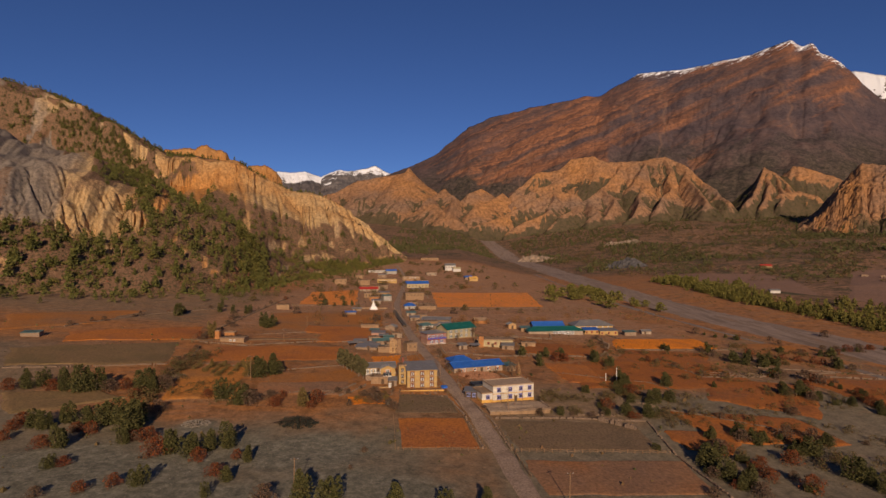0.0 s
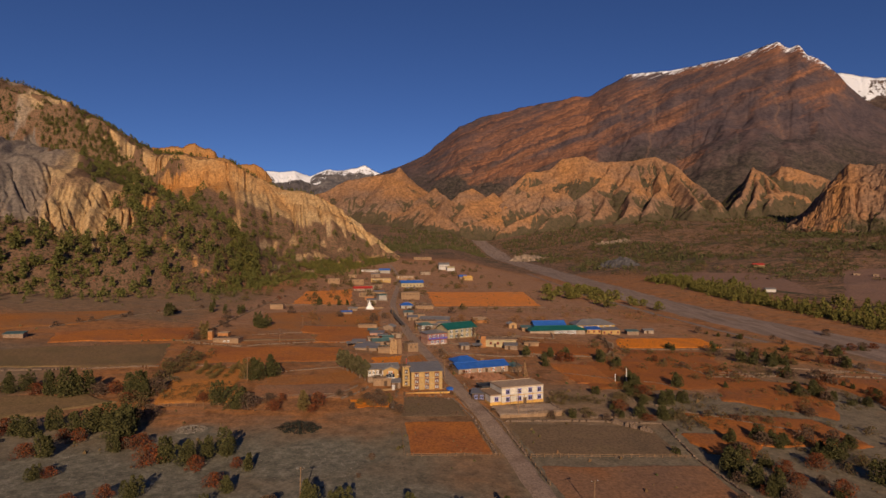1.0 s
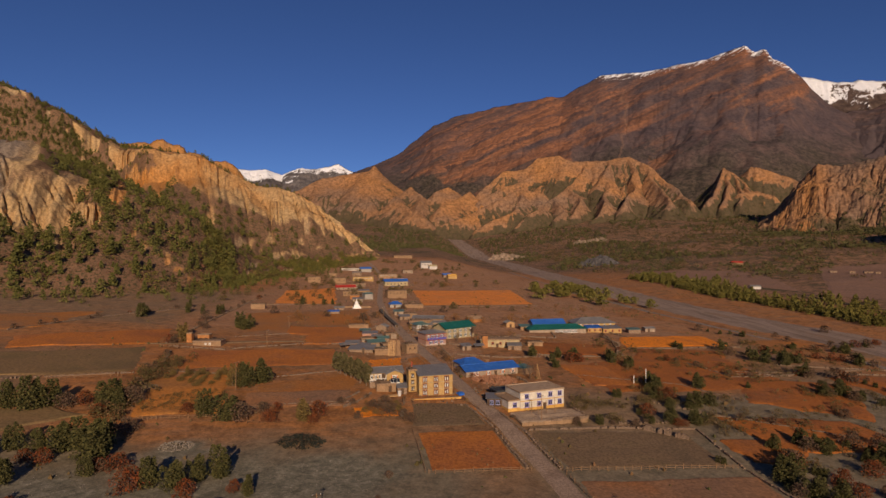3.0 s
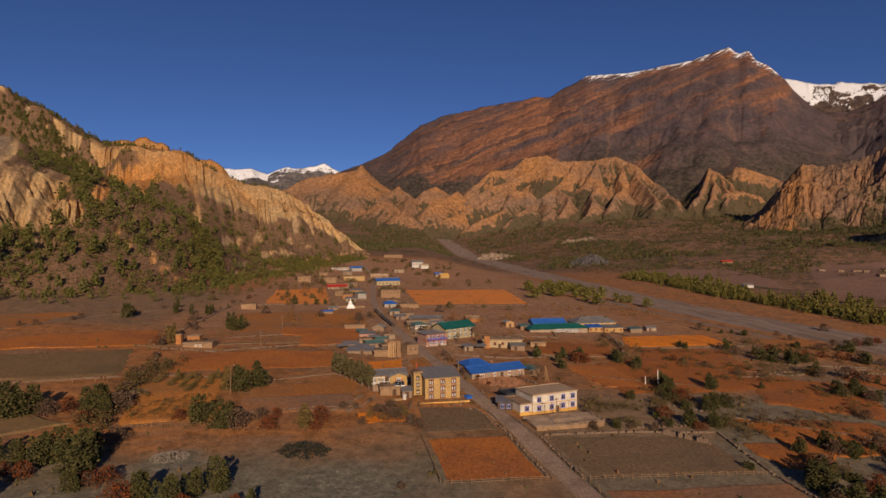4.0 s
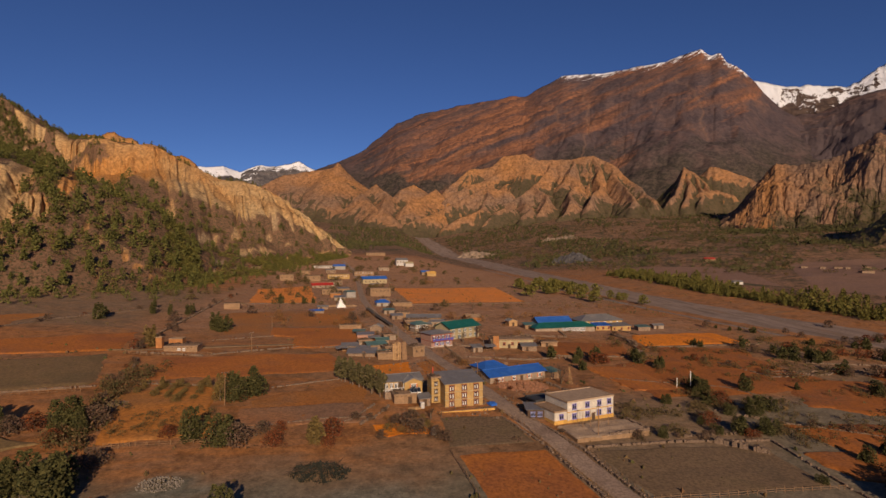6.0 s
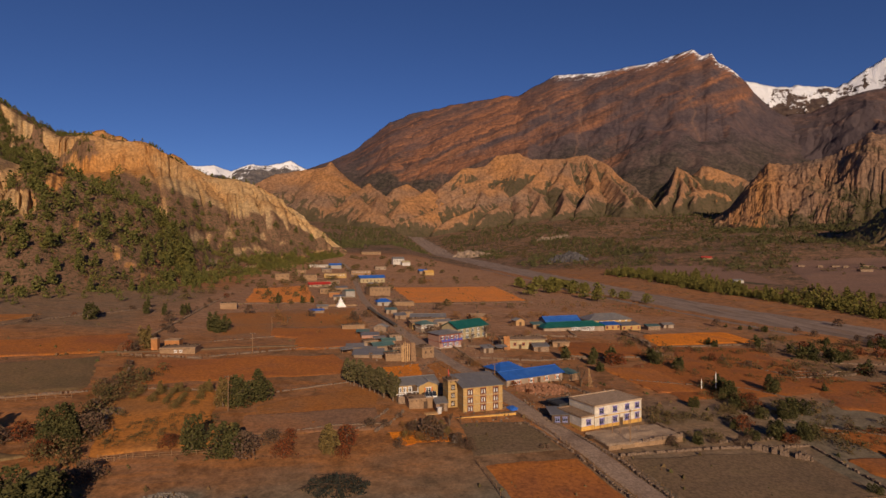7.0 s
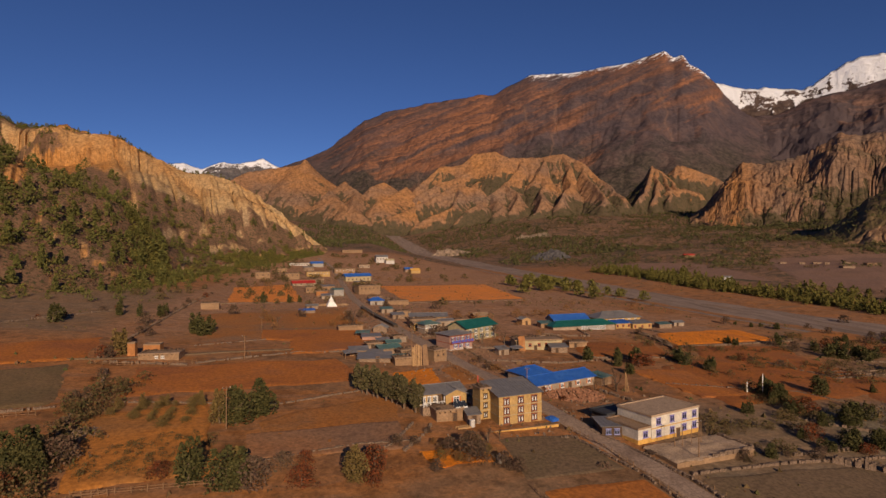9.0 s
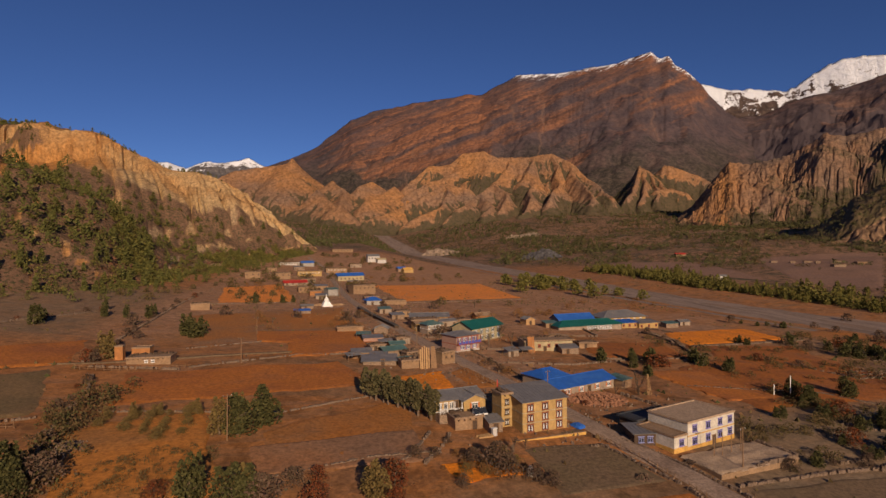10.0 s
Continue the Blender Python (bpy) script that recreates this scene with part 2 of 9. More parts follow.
M["deep"] = mat("dark_rust_tilled_soil", [(0.24, 0.084, 0.025), (0.34, 0.112, 0.021), (0.23, 0.092, 0.036)], 0.035, 1.2, bump=0.5, dist=0.12)
M["ochre"] = mat("ochre_tilled_soil", [(0.33, 0.138, 0.036), (0.45, 0.172, 0.032), (0.31, 0.145, 0.046)], 0.035, 1.2, bump=0.5, dist=0.12)
M["dun"] = mat("dun_fallow_soil", [(0.22, 0.122, 0.070), (0.28, 0.142, 0.070), (0.33, 0.134, 0.046)], 0.035, 1.2, bump=0.5, dist=0.12)
M["brown"] = mat("brown_stubble", [(0.21, 0.135, 0.085), (0.33, 0.14, 0.042), (0.42, 0.148, 0.024)], 0.028, 1.3, bump=0.5, dist=0.12)
M["grey"] = mat("grey_brown_fallow", [(0.140, 0.096, 0.054), (0.176, 0.114, 0.063), (0.152, 0.105, 0.053)], 0.05, 1.4, bump=0.5, dist=0.12)
M["olive"] = mat("olive_fallow_turf", [(0.16, 0.108, 0.048), (0.21, 0.13, 0.058), (0.16, 0.11, 0.046)], 0.05, 1.4, bump=0.5, dist=0.12)
M["gravel"] = mat("grey_gravel", [(0.17, 0.135, 0.11), (0.24, 0.19, 0.155), (0.19, 0.13, 0.095)], 0.12, 2.5, bump=0.8, dist=0.15, grain=0.5)
M["road"] = mat("dusty_track", [(0.26, 0.178, 0.125), (0.32, 0.225, 0.160), (0.23, 0.155, 0.108)], 0.15, 1.8, bump=0.4, dist=0.08)
rm, rnt, rb, rpos, rgeo = begin("river_gravel", 0.9)
rmap = rnt.nodes.new("ShaderNodeMapping")
rmap.inputs["Scale"].default_value = (1.0, 0.12, 1.0)
rnt.links.new(rpos, rmap.inputs["Vector"])
rn1 = noise_tex(rnt, rmap.outputs[0], 0.09, 6, 0.65, 0.8)
rn2 = noise_tex(rnt, rpos, 0.6, 5, 0.75)
rcol = ramp(rnt, rn1, [(0.32, (0.15, 0.105, 0.076)), (0.44, (0.22, 0.158, 0.118)), (0.52, (0.30, 0.218, 0.168)), (0.58, (0.20, 0.142, 0.102)), (0.68, (0.26, 0.162, 0.104))])
rcol = mixc(rnt, 1.0, rcol, ramp(rnt, rn2, [(0.3, (0.72,) * 3), (0.7, (1.2,) * 3)]), "MULTIPLY")
rnt.links.new(rcol, rb.inputs["Base Color"])
add_bump(rnt, rb, rn2, 0.5, 0.3)
M["river"] = rm
M["hill"] = rock_mat("eroded_cliff_clay", [(0.20, 0.15, 0.12), (0.34, 0.22, 0.14)],
                     ((0.112, 0.071, 0.042), (0.26, 0.146, 0.088)), 0.0, band=0.02, scale=0.012, fine=0.30, bump=1.6, contrast=0.35, speckle=0.09,
                     tones=[(0.18, 0.152, 0.128), (0.25, 0.195, 0.145), (0.43, 0.295, 0.15), (0.39, 0.22, 0.092), (0.42, 0.195, 0.058)])
M["badland"] = rock_mat("orange_badland_rock", [(0.19, 0.11, 0.07), (0.28, 0.15, 0.076)],
                        ((0.055, 0.050, 0.028), (0.135, 0.092, 0.056)), 0.0, band=0.012, scale=0.005, fine=0.09, bump=4.0, contrast=0.3, steep=(0.36, 0.64), speckle=0.05,
                        tones=[(0.165, 0.118, 0.088), (0.225, 0.134, 0.083), (0.29, 0.150, 0.070), (0.36, 0.174, 0.064)])
M["pale_rock"] = rock_mat("pale_eroded_rock", [(0.20, 0.155, 0.12), (0.28, 0.205, 0.145), (0.33, 0.25, 0.19)],
                          ((0.05, 0.045, 0.022), (0.12, 0.08, 0.045)), 0.0, band=0.03, scale=0.02, fine=0.15, bump=3.0, contrast=0.3)
# the dark blue-grey stands in for shade on the scarp's steep face
M["shaded_scarp"] = rock_mat("shade_coloured_scarp_rock", [(0.05, 0.048, 0.052), (0.085, 0.08, 0.082), (0.16, 0.145, 0.135)], ((0.05, 0.045, 0.03), (0.10, 0.07, 0.045)), -0.1, band=0.05, scale=0.03, fine=0.2, bump=2.0, contrast=0.5)
M["big"] = mountain_mat()
M["snow"] = rock_mat("snow_mountain_rock", [(0.07, 0.05, 0.045), (0.12, 0.085, 0.07)], ((0.08, 0.06, 0.05), (0.12, 0.09, 0.07)), -0.4,
                     band=0.05, scale=0.004, fine=0.02, bump=26.0, snow=(1120, 60, 900, 130))
M["snow_low"] = rock_mat("far_snow_rock", [(0.08, 0.075, 0.08), (0.14, 0.12, 0.115)], ((0.08, 0.06, 0.05), (0.12, 0.09, 0.07)), -0.4,
                         band=0.02, scale=0.004, fine=0.02, bump=20.0, snow=(610, 50, 260, 40))
M["snow_rock"] = rock_mat("far_rock_with_snow", [(0.10, 0.095, 0.10), (0.17, 0.15, 0.145)], ((0.09, 0.08, 0.075), (0.13, 0.11, 0.10)), -0.4,
                          band=0.02, scale=0.004, fine=0.02, bump=20.0, snow=(700, 50, 300, 40))
# bluish haze of distance is mixed into this rock colour
M["brownmt"] = rock_mat("dark_hazy_mountain_rock", [(0.082, 0.062, 0.066), (0.115, 0.082, 0.078), (0.19, 0.108, 0.078)], ((0.074, 0.058, 0.062), (0.11, 0.080, 0.078)), 0.0,
                        band=0.01, strata=(0.3, 0.1, 0.9), scale=0.003, fine=0.02, bump=25.0)
M["spur"] = rock_mat("scrub_spur", [(0.2, 0.13, 0.08), (0.3, 0.18, 0.1)], ((0.10, 0.085, 0.04), (0.20, 0.13, 0.07)), 0.1, scale=0.006, fine=0.07, bump=5.0)

# ---- terrain shape ----
def hash2(ix, iy, seed):
    n = (ix.astype(np.int64) * 374761393 + iy.astype(np.int64) * 668265263 + seed * 1442695041) & 0xFFFFFFFF
    n = ((n ^ (n >> 13)) * 1274126177) & 0xFFFFFFFF
    n = ((n ^ (n >> 16)) * 2246822519) & 0xFFFFFFFF
    return ((n ^ (n >> 15)) & 0xFFFF) / 65535.0


def vnoise(x, y, seed=0):
    x, y = np.asarray(x, float), np.asarray(y, float)
    ix, iy = np.floor(x), np.floor(y)
    fx, fy = x - ix, y - iy
    fx, fy = fx * fx * (3 - 2 * fx), fy * fy * (3 - 2 * fy)
    a, b = hash2(ix, iy, seed), hash2(ix + 1, iy, seed)
    c, d = hash2(ix, iy + 1, seed), hash2(ix + 1, iy + 1, seed)
    return (a + (b - a) * fx) * (1 - fy) + (c + (d - c) * fx) * fy


def fbm(x, y, seed=0, octaves=4):
    s, a, tot = 0.0, 1.0, 0.0
    for i in range(octaves):
        s = s + a * vnoise(x * 2 ** i + 17.3 * i, y * 2 ** i - 9.1 * i, seed + i)
        tot += a
        a *= 0.5
    return s / tot * 2 - 1


def ridged(x, y, seed=0, octaves=4):
    s, a, tot = 0.0, 1.0, 0.0
    for i in range(octaves):
        s = s + a * (1 - np.abs(2 * vnoise(x * 2 ** i + 5.7 * i, y * 2 ** i + 3.3 * i, seed + i) - 1))
        tot += a
        a *= 0.5
    return s / tot


def sstep(a, b, v):
    t = np.clip((np.asarray(v, float) - a) / (b - a), 0, 1)
    return t * t * (3 - 2 * t)


def river_x(y):
    return np.interp(y, (-1500, 200, 400, 500, 1000, 1500, 2400, 4000), (330, 285, 258, 246, 220, 170, 130, 60))


def bed_x(y):
    """Middle of the gravel bed, west of the foot of the far bench."""
    return np.interp(y, (-1500, 200, 350, 450, 600, 820, 1090, 1500, 2400, 4000), (310, 262, 236, 212, 194, 200, 203, 182, 130, 60))


def ground_z(x, y):
    """Height of the valley floor."""
    x, y = np.asarray(x, float), np.asarray(y, float)
    base = np.interp(y, (-1500, 0, 150, 165, 206, 280, 410, 630, 1000, 1500, 2000, 2600, 3500, 5000),
                     (-30, -8, -4.6, -3.6, -0.2, 2.5, 6.2, 9.5, 14, 30, 88, 150, 270, 420))
    r = x - river_x(y)
    left = -0.040 * np.minimum(x, 0) - 0.035 * np.minimum(x + 110, 0)
    right = -np.interp(y, (0, 420, 650), (0.042, 0.042, 0.022)) * np.clip(x, 0, 205)
    bank = np.interp(y, (560, 650, 720, 860, 1200), (0, 4, 9, 20, 25)) * (1 - sstep(20, 150, x))
    rb = x - bed_x(y)
    bed = -2.3 * sstep(-45, -40, rb) + 1.1 * sstep(36, 46, rb)
    k = np.interp(y, (0, 400, 760, 900, 1600, 2600), (0.3, 0.3, 0.9, 1.7, 3.4, 4.0))
    bench = 0.045 * k * 620 * np.tanh(np.maximum(r - 48, 0) / 620)
    z = base + left + right + bank + bed + bench
    rough = 0.25 * fbm(x / 14, y / 14, 3, 3) * (1 - sstep(-60, -45, rb) * (1 - sstep(45, 70, rb)))
    far = sstep(60, 400, r) * 9 * fbm(x / 160, y / 160, 8, 4)
    return z + rough + far

# ---- ground and mountains ----
def mesh_object(name, verts, faces, material, smooth=True):
    me = bpy.data.meshes.new(name)
    verts = np.asarray(verts, np.float32)
    faces = np.asarray(faces, np.int32)
    k = faces.shape[1]
    me.vertices.add(len(verts))
    me.vertices.foreach_set("co", verts.ravel())
    me.loops.add(faces.size)
    me.loops.foreach_set("vertex_index", faces.ravel())
    me.polygons.add(len(faces))
    me.polygons.foreach_set("loop_start", np.arange(0, faces.size, k, dtype=np.int32))
    me.polygons.foreach_set("loop_total", np.full(len(faces), k, np.int32))
    me.polygons.foreach_set("use_smooth", np.full(len(faces), smooth))
    me.update(calc_edges=True)
    me.validate()
    if material:
        me.materials.append(material)
    return new(name, me)


def grid_faces(nr, nc):
    i = np.arange((nr - 1) * (nc - 1))
    r, c = i // (nc - 1), i % (nc - 1)
    a = r * nc + c
    return np.stack([a, a + 1, a + nc + 1, a + nc], 1)


def spaced(*runs):
    """Grid lines: runs of (from, to, step)."""
    out = []
    for a, b, s in runs:
        out.append(np.arange(a, b, s))
    out.append(np.array([runs[-1][1]]))
    return np.concatenate(out)


gx = spaced((-5000, -1000, 200), (-1000, -260, 20), (-260, 380, 4), (380, 1400, 15), (1400, 5000, 150))
gy = spaced((-2500, 0, 100), (0, 90, 10), (90, 520, 4), (520, 1000, 8), (1000, 2300, 22), (2300, 2700, 60), (2700, 5000, 120))
GX, GY = np.meshgrid(gx, gy)
ground = mesh_object("ground", np.stack([GX, GY, ground_z(GX, GY)], -1).reshape(-1, 3), grid_faces(len(gy), len(gx)), M["ground"])
wild = np.maximum(sstep(55, 120, GX - river_x(GY)), sstep(800, 1000, GY))
ground.data.attributes.new("wild", "FLOAT", "POINT").data.foreach_set("value", wild.astype(np.float32).ravel())
dulled = (1 - sstep(146, 174, GY + 14 * fbm(GX / 25, GY / 25, 61, 3))) * (1 - sstep(-22, 4, GX)) + 0.62 * (1 - sstep(158, 180, GY + 10 * fbm(GX / 25, GY / 25, 63, 3)))
# east and near ground: dull soil, painted darker too for shade and lens falloff
dulled = dulled + 0.9 * sstep(64, 84, GX + 12 * fbm(GX / 20, GY / 20, 64, 3)) * (1 - sstep(185, 225, GY))
dulled = dulled + 0.5 * sstep(62, 110, GX + 30 * fbm(GX / 26, GY / 26, 65, 3)) * (1 - sstep(320, 370, GY)) * sstep(-0.15, 0.15, fbm(GX / 30, GY / 30, 68, 3))
dulled = dulled + 0.75 * sstep(10, 24, GX) * (1 - sstep(200, 222, GY + 10 * fbm(GX / 18, GY / 18, 69, 3)))
dulled = dulled + 0.6 * (1 - sstep(-150, -95, GX + 26 * fbm(GX / 40, GY / 40, 70, 3))) * sstep(290, 320, GY) * (1 - sstep(440, 500, GY))
dulled = np.clip(dulled + 0.8 * (1 - sstep(-150, -120, GX)) * (1 - sstep(230, 260, GY)), 0, 1)
ground.data.attributes.new("dulled", "FLOAT", "POINT").data.foreach_set("value", dulled.astype(np.float32).ravel())
pit = np.zeros(GX.shape)
for px_, py_, rx_, ry_ in ((-38, 148, 24, 18), (-85, 132, 44, 22), (-58, 118, 46, 18), (-70, 162, 14, 7), (-20, 128, 30, 16)):
    pit = np.maximum(pit, 1 - sstep(0.55, 1.0, np.hypot((GX - px_) / rx_, (GY - py_) / ry_) + 0.5 * fbm(GX / 9, GY / 9, 67, 4)))
ground.data.attributes.new("pit", "FLOAT", "POINT").data.foreach_set("value", pit.astype(np.float32).ravel())
way_x = np.interp(GY, (125, 207, 286, 336, 427, 615, 780), (21, 3.3, -14, -23, -35, -54, -70))
dust = sstep(215, 270, GY) * (1 - sstep(760, 860, GY)) * (1 - sstep(12, 12 + 0.07 * GY, np.abs(GX - way_x - 4)))
dust = np.maximum(dust, 0.75 * sstep(280, 330, GY) * (1 - sstep(800, 920, GY)) * sstep(-150, -120, GX) * (1 - sstep(120, 170, GX + 30 * fbm(GX / 40, GY / 40, 72, 3))))
ground.data.attributes.new("dust", "FLOAT", "POINT").data.foreach_set("value", dust.astype(np.float32).ravel())
tagged(ground, "brown dry valley floor rising gently to the mountains", "ground", kind="structure")


def along(points, n, wobble=0.0):
    """n points evenly along a control line, rounded a little."""
    p = np.asarray(points, float)
    d = np.r_[0, np.cumsum(np.linalg.norm(np.diff(p, axis=0), axis=1))]
    s = np.linspace(0, d[-1], n)
    q = np.stack([np.interp(s, d, p[:, i]) for i in range(p.shape[1])], 1)
    k = max(1, int(n / len(p) / 9))
    pad = np.concatenate([np.repeat(q[:1], k, 0), q, np.repeat(q[-1:], k, 0)])
    ker = np.ones(2 * k + 1) / (2 * k + 1)
    return np.stack([np.convolve(pad[:, i], ker, "valid") for i in range(p.shape[1])], 1), s


def matched(points, like, n):
    """n points along a second line, keeping step with the control points of the first."""
    p, l = np.asarray(points, float), np.asarray(like, float)
    d = np.r_[0, np.cumsum(np.linalg.norm(np.diff(l, axis=0), axis=1))]
    s = np.linspace(0, d[-1], n)
    return np.stack([np.interp(s, d, p[:, i]) for i in range(3)], 1)


def blur(z, n):
    for _ in range(n):
        q = np.pad(z, 1, mode="edge")
        z = (q[:-2, 1:-1] + q[2:, 1:-1] + q[1:-1, :-2] + q[1:-1, 2:] + 2 * z) / 6
    return z


def erode(X, Y, z, steps, k, m=0.5, soften=0.04, top=1.0):
    """Running water cuts a slope: each cell drains to its steepest neighbour and is worn down with the water that passes it."""
    nr, nc = z.shape
    ids = np.arange(nr * nc).reshape(nr, nc)
    ring = [(-1, 0), (1, 0), (0, -1), (0, 1), (-1, -1), (-1, 1), (1, -1), (1, 1)]

    def shifted(a, dr, dc, fill):
        out = np.full(a.shape, fill, a.dtype)
        out[max(0, -dr):nr - max(0, dr), max(0, -dc):nc - max(0, dc)] = a[max(0, dr):nr - max(0, -dr), max(0, dc):nc - max(0, -dc)]
        return out
    dist = [np.hypot(shifted(X, r, c, 1e9) - X, shifted(Y, r, c, 1e9) - Y) + 1e-6 for r, c in ring]
    nid = [shifted(ids, r, c, 0) for r, c in ring]
    cell = float(np.median(dist[0]) * np.median(dist[2]))
    keep = np.ones(z.shape)
    keep[0] = 0
    keep *= np.interp(np.linspace(0, 1, nr), (0, 0.06, 0.93, 1.0), (0, 1, 1, top))[:, None]
    for _ in range(steps):
        best, rec, gap = np.zeros(z.shape), ids.copy(), np.zeros(z.shape)
        for (r, c), d, n in zip(ring, dist, nid):
            dz = z - shifted(z, r, c, 1e9)
            sl = dz / d
            hit = sl > best
            best, rec, gap = np.where(hit, sl, best), np.where(hit, n, rec), np.where(hit, dz, gap)
        order = np.argsort(-z, axis=None).tolist()
        to, acc = rec.ravel().tolist(), [cell] * (nr * nc)
        for i in order:
            j = to[i]
            if j != i:
                acc[j] += acc[i]
        A = np.asarray(acc).reshape(z.shape)
        z = z - keep * np.minimum(k * A ** m * best, 0.5 * gap)
        z = z + soften * keep * (blur(z, 1) - z)
    return z


def ridge_points(crest, foot, nu, nv, profile, spur, spur_len, cut, flute_len, crag, seed, back=0.6, sink=6, bare=None, cliff=None, hollow=0.3, steps=24, rough=0.1, flute=0.0, lump=0.0, lump_len=90, patchy=0.0, rows=((0, 1), (0, 1)), profile_end=None, calm=0.35):
    """Grid of points from foot to crest and down the back, and how bare of scrub each is.
    bare: (positions along, heights above which the slope is bare); cliff: a function of (along, up) that marks steep bare faces."""
    C, s = along(crest, nu)
    F = matched(foot, crest, nu)
    F[:, 2] = ground_z(F[:, 0], F[:, 1]) - sink
    S = s[None, :] * np.ones((nv, 1))
    U = np.linspace(0, 1, nu)[None, :] * np.ones((nv, 1))
    v = np.interp(np.linspace(0, 1, nv), rows[0], rows[1])[:, None] * np.ones((1, nu))
    L = np.linalg.norm((C - F)[:, :2], axis=1)
    out = (F - C)[:, :2] / L[:, None]
    xy = F[None, :, :2] + (C - F)[None, :, :2] * v[..., None]
    pv = np.interp(v, profile[0], profile[1])
    if profile_end is not None:
        k = sstep(0.60, 0.80, U)
        pv = pv * (1 - k) + np.interp(v, profile_end[0], profile_end[1]) * k
    H = np.maximum((C - F)[:, 2], 1)[None, :]
    z = F[None, :, 2] + (C - F)[None, :, 2] * pv
    mid = np.sin(np.pi * np.clip(v, 0, 1)) ** 0.8
    warp = fbm(S / spur_len * 1.7, v * 2.0, seed + 50, 3) * 0.9
    big = ridged(S / spur_len + warp * 0.35 + v * 0.25, v * 0.7, seed, 3) - 0.5
    edge = fbm(xy[..., 0] / flute_len * 0.8, xy[..., 1] / flute_len * 0.8, seed + 60, 4)
    slope = np.gradient(z, axis=0) / np.maximum(L[None, :] * np.gradient(v, axis=0), 1e-6)
    z = z + mid * spur * big * np.clip(slope, 0.3, 1.2) + mid * H * rough * fbm(xy[..., 0] / spur_len * 3, xy[..., 1] / spur_len * 3, seed + 30, 5)
    z = z + 0.6 * crag * fbm(xy[..., 0] / flute_len * 3, xy[..., 1] / flute_len * 3, seed + 70, 3) * mid
    if lump:
        wx, wy = fbm(xy[..., 0] / lump_len, xy[..., 1] / lump_len, seed + 81, 2), fbm(xy[..., 0] / lump_len, xy[..., 1] / lump_len, seed + 83, 2)
        z = z + mid * lump * (ridged(xy[..., 0] / lump_len + 0.6 * wx, xy[..., 1] / lump_len * 0.6 + 0.6 * wy, seed + 80, 4) - 0.6)
    face = cliff(U, v + (0.07 if rows[0] == (0, 1) else 0.02) * edge) if cliff is not None else None
    if steps:
        power = cut * (calm + (1 - calm) * face) if face is not None else cut
        z = erode(xy[..., 0], xy[..., 1], z, steps, power)
    if flute:
        fl = 0.5 - ridged(S / flute_len + warp * 1.6 + v * 0.3, v * 1.2, seed + 20, 3)
        amount = face if face is not None else sstep(0.15, 0.45, v)
        xy = xy + out[None] * (flute * fl * np.clip(2 * mid, 0, 1) * amount)[..., None]
    z[-1] = z[-1] * 0 + C[:, 2]
    z = z + crag * fbm(S / flute_len * 1.5, v * 6, seed + 40, 4) * np.clip(v * 3, 0, 1) * np.interp(v, (0, 0.9, 1), (0.5, 0.5, 1.0))
    if face is not None:
        clear = face
    else:
        line = np.interp(U, bare[0], bare[1]) if bare else 0.25
        convex = (z - blur(z, 14)) / (0.03 * H + 1)
        broad = fbm(xy[..., 0] / spur_len * 1.4, xy[..., 1] / spur_len * 1.4, seed + 65, 3)
        clear = sstep(-0.10, 0.12, v - line + hollow * np.clip(convex, -1, 1) + 0.22 * edge + 0.9 * hollow * broad)
    if patchy:
        spot = fbm(xy[..., 0] / 120 + z / 90, xy[..., 1] / 120 - z / 60, seed + 90, 4)
        clear = clear * (1 - patchy * sstep(0.10, 0.22, spot) * (1 - sstep(0.8, 0.95, v)))
    front = np.concatenate([xy, z[..., None]], -1)
    rows = []
    for i in range(1, 9):
        w = i / 8
        bxy = C[:, :2] - out * (L * back * w)[:, None]
        bz = z[-1] - (C[:, 2] - F[:, 2]) * (w ** 1.1)
        rows.append(np.concatenate([bxy, bz[:, None]], 1))
    skirt = front[:1].copy()
    skirt[..., 2] -= 60
    skirt[..., :2] += out[None] * 30
    clear = np.concatenate([clear[:1] * 0, clear, np.repeat(clear[-1:], 8, 0)])
    return np.concatenate([skirt, front, np.stack(rows)]), clear, U, v


def ridge(name, material, label, category, *args, tone=None, extra=None, **kw):
    pts, clear, U, v = ridge_points(*args, **kw)
    nr, nc = pts.shape[:2]
    ob = mesh_object(name, pts.reshape(-1, 3), grid_faces(nr, nc), material)
    at = ob.data.attributes.new("bare", "FLOAT", "POINT")
    at.data.foreach_set("value", clear.astype(np.float32).ravel())
    for key, paint in (("tone", tone), extra or ("", None)):
        if paint is not None:
            tv = paint(U, v)
            tv = np.concatenate([tv[:1], tv, np.repeat(tv[-1:], 8, 0)])
            ob.data.attributes.new(key, "FLOAT", "POINT").data.foreach_set("value", tv.astype(np.float32).ravel())
    tagged(ob, label, category, kind="structure")
    return pts, clear


HILL_ROWS = ((0, 0.46, 0.57, 0.86, 1), (0, 0.24, 0.75, 0.85, 1))
HILL_V = ((0, 0.03, 0.06, 0.095, 0.125, 0.165, 0.215, 0.5, 0.768, 0.78, 0.795, 0.813, 0.93, 1), (0, 0.1, 0.2, 0.3, 0.4, 0.5, 0.55, 0.6, 0.65, 0.7, 0.75, 0.8, 0.9, 1))


def hill_v(v, U=0.0):
    """Height up the hillside as it looks from the valley."""
    k = sstep(0.68, 0.80, U)
    return np.interp(v, HILL_V[0], HILL_V[1]) * (1 - k) + v * k


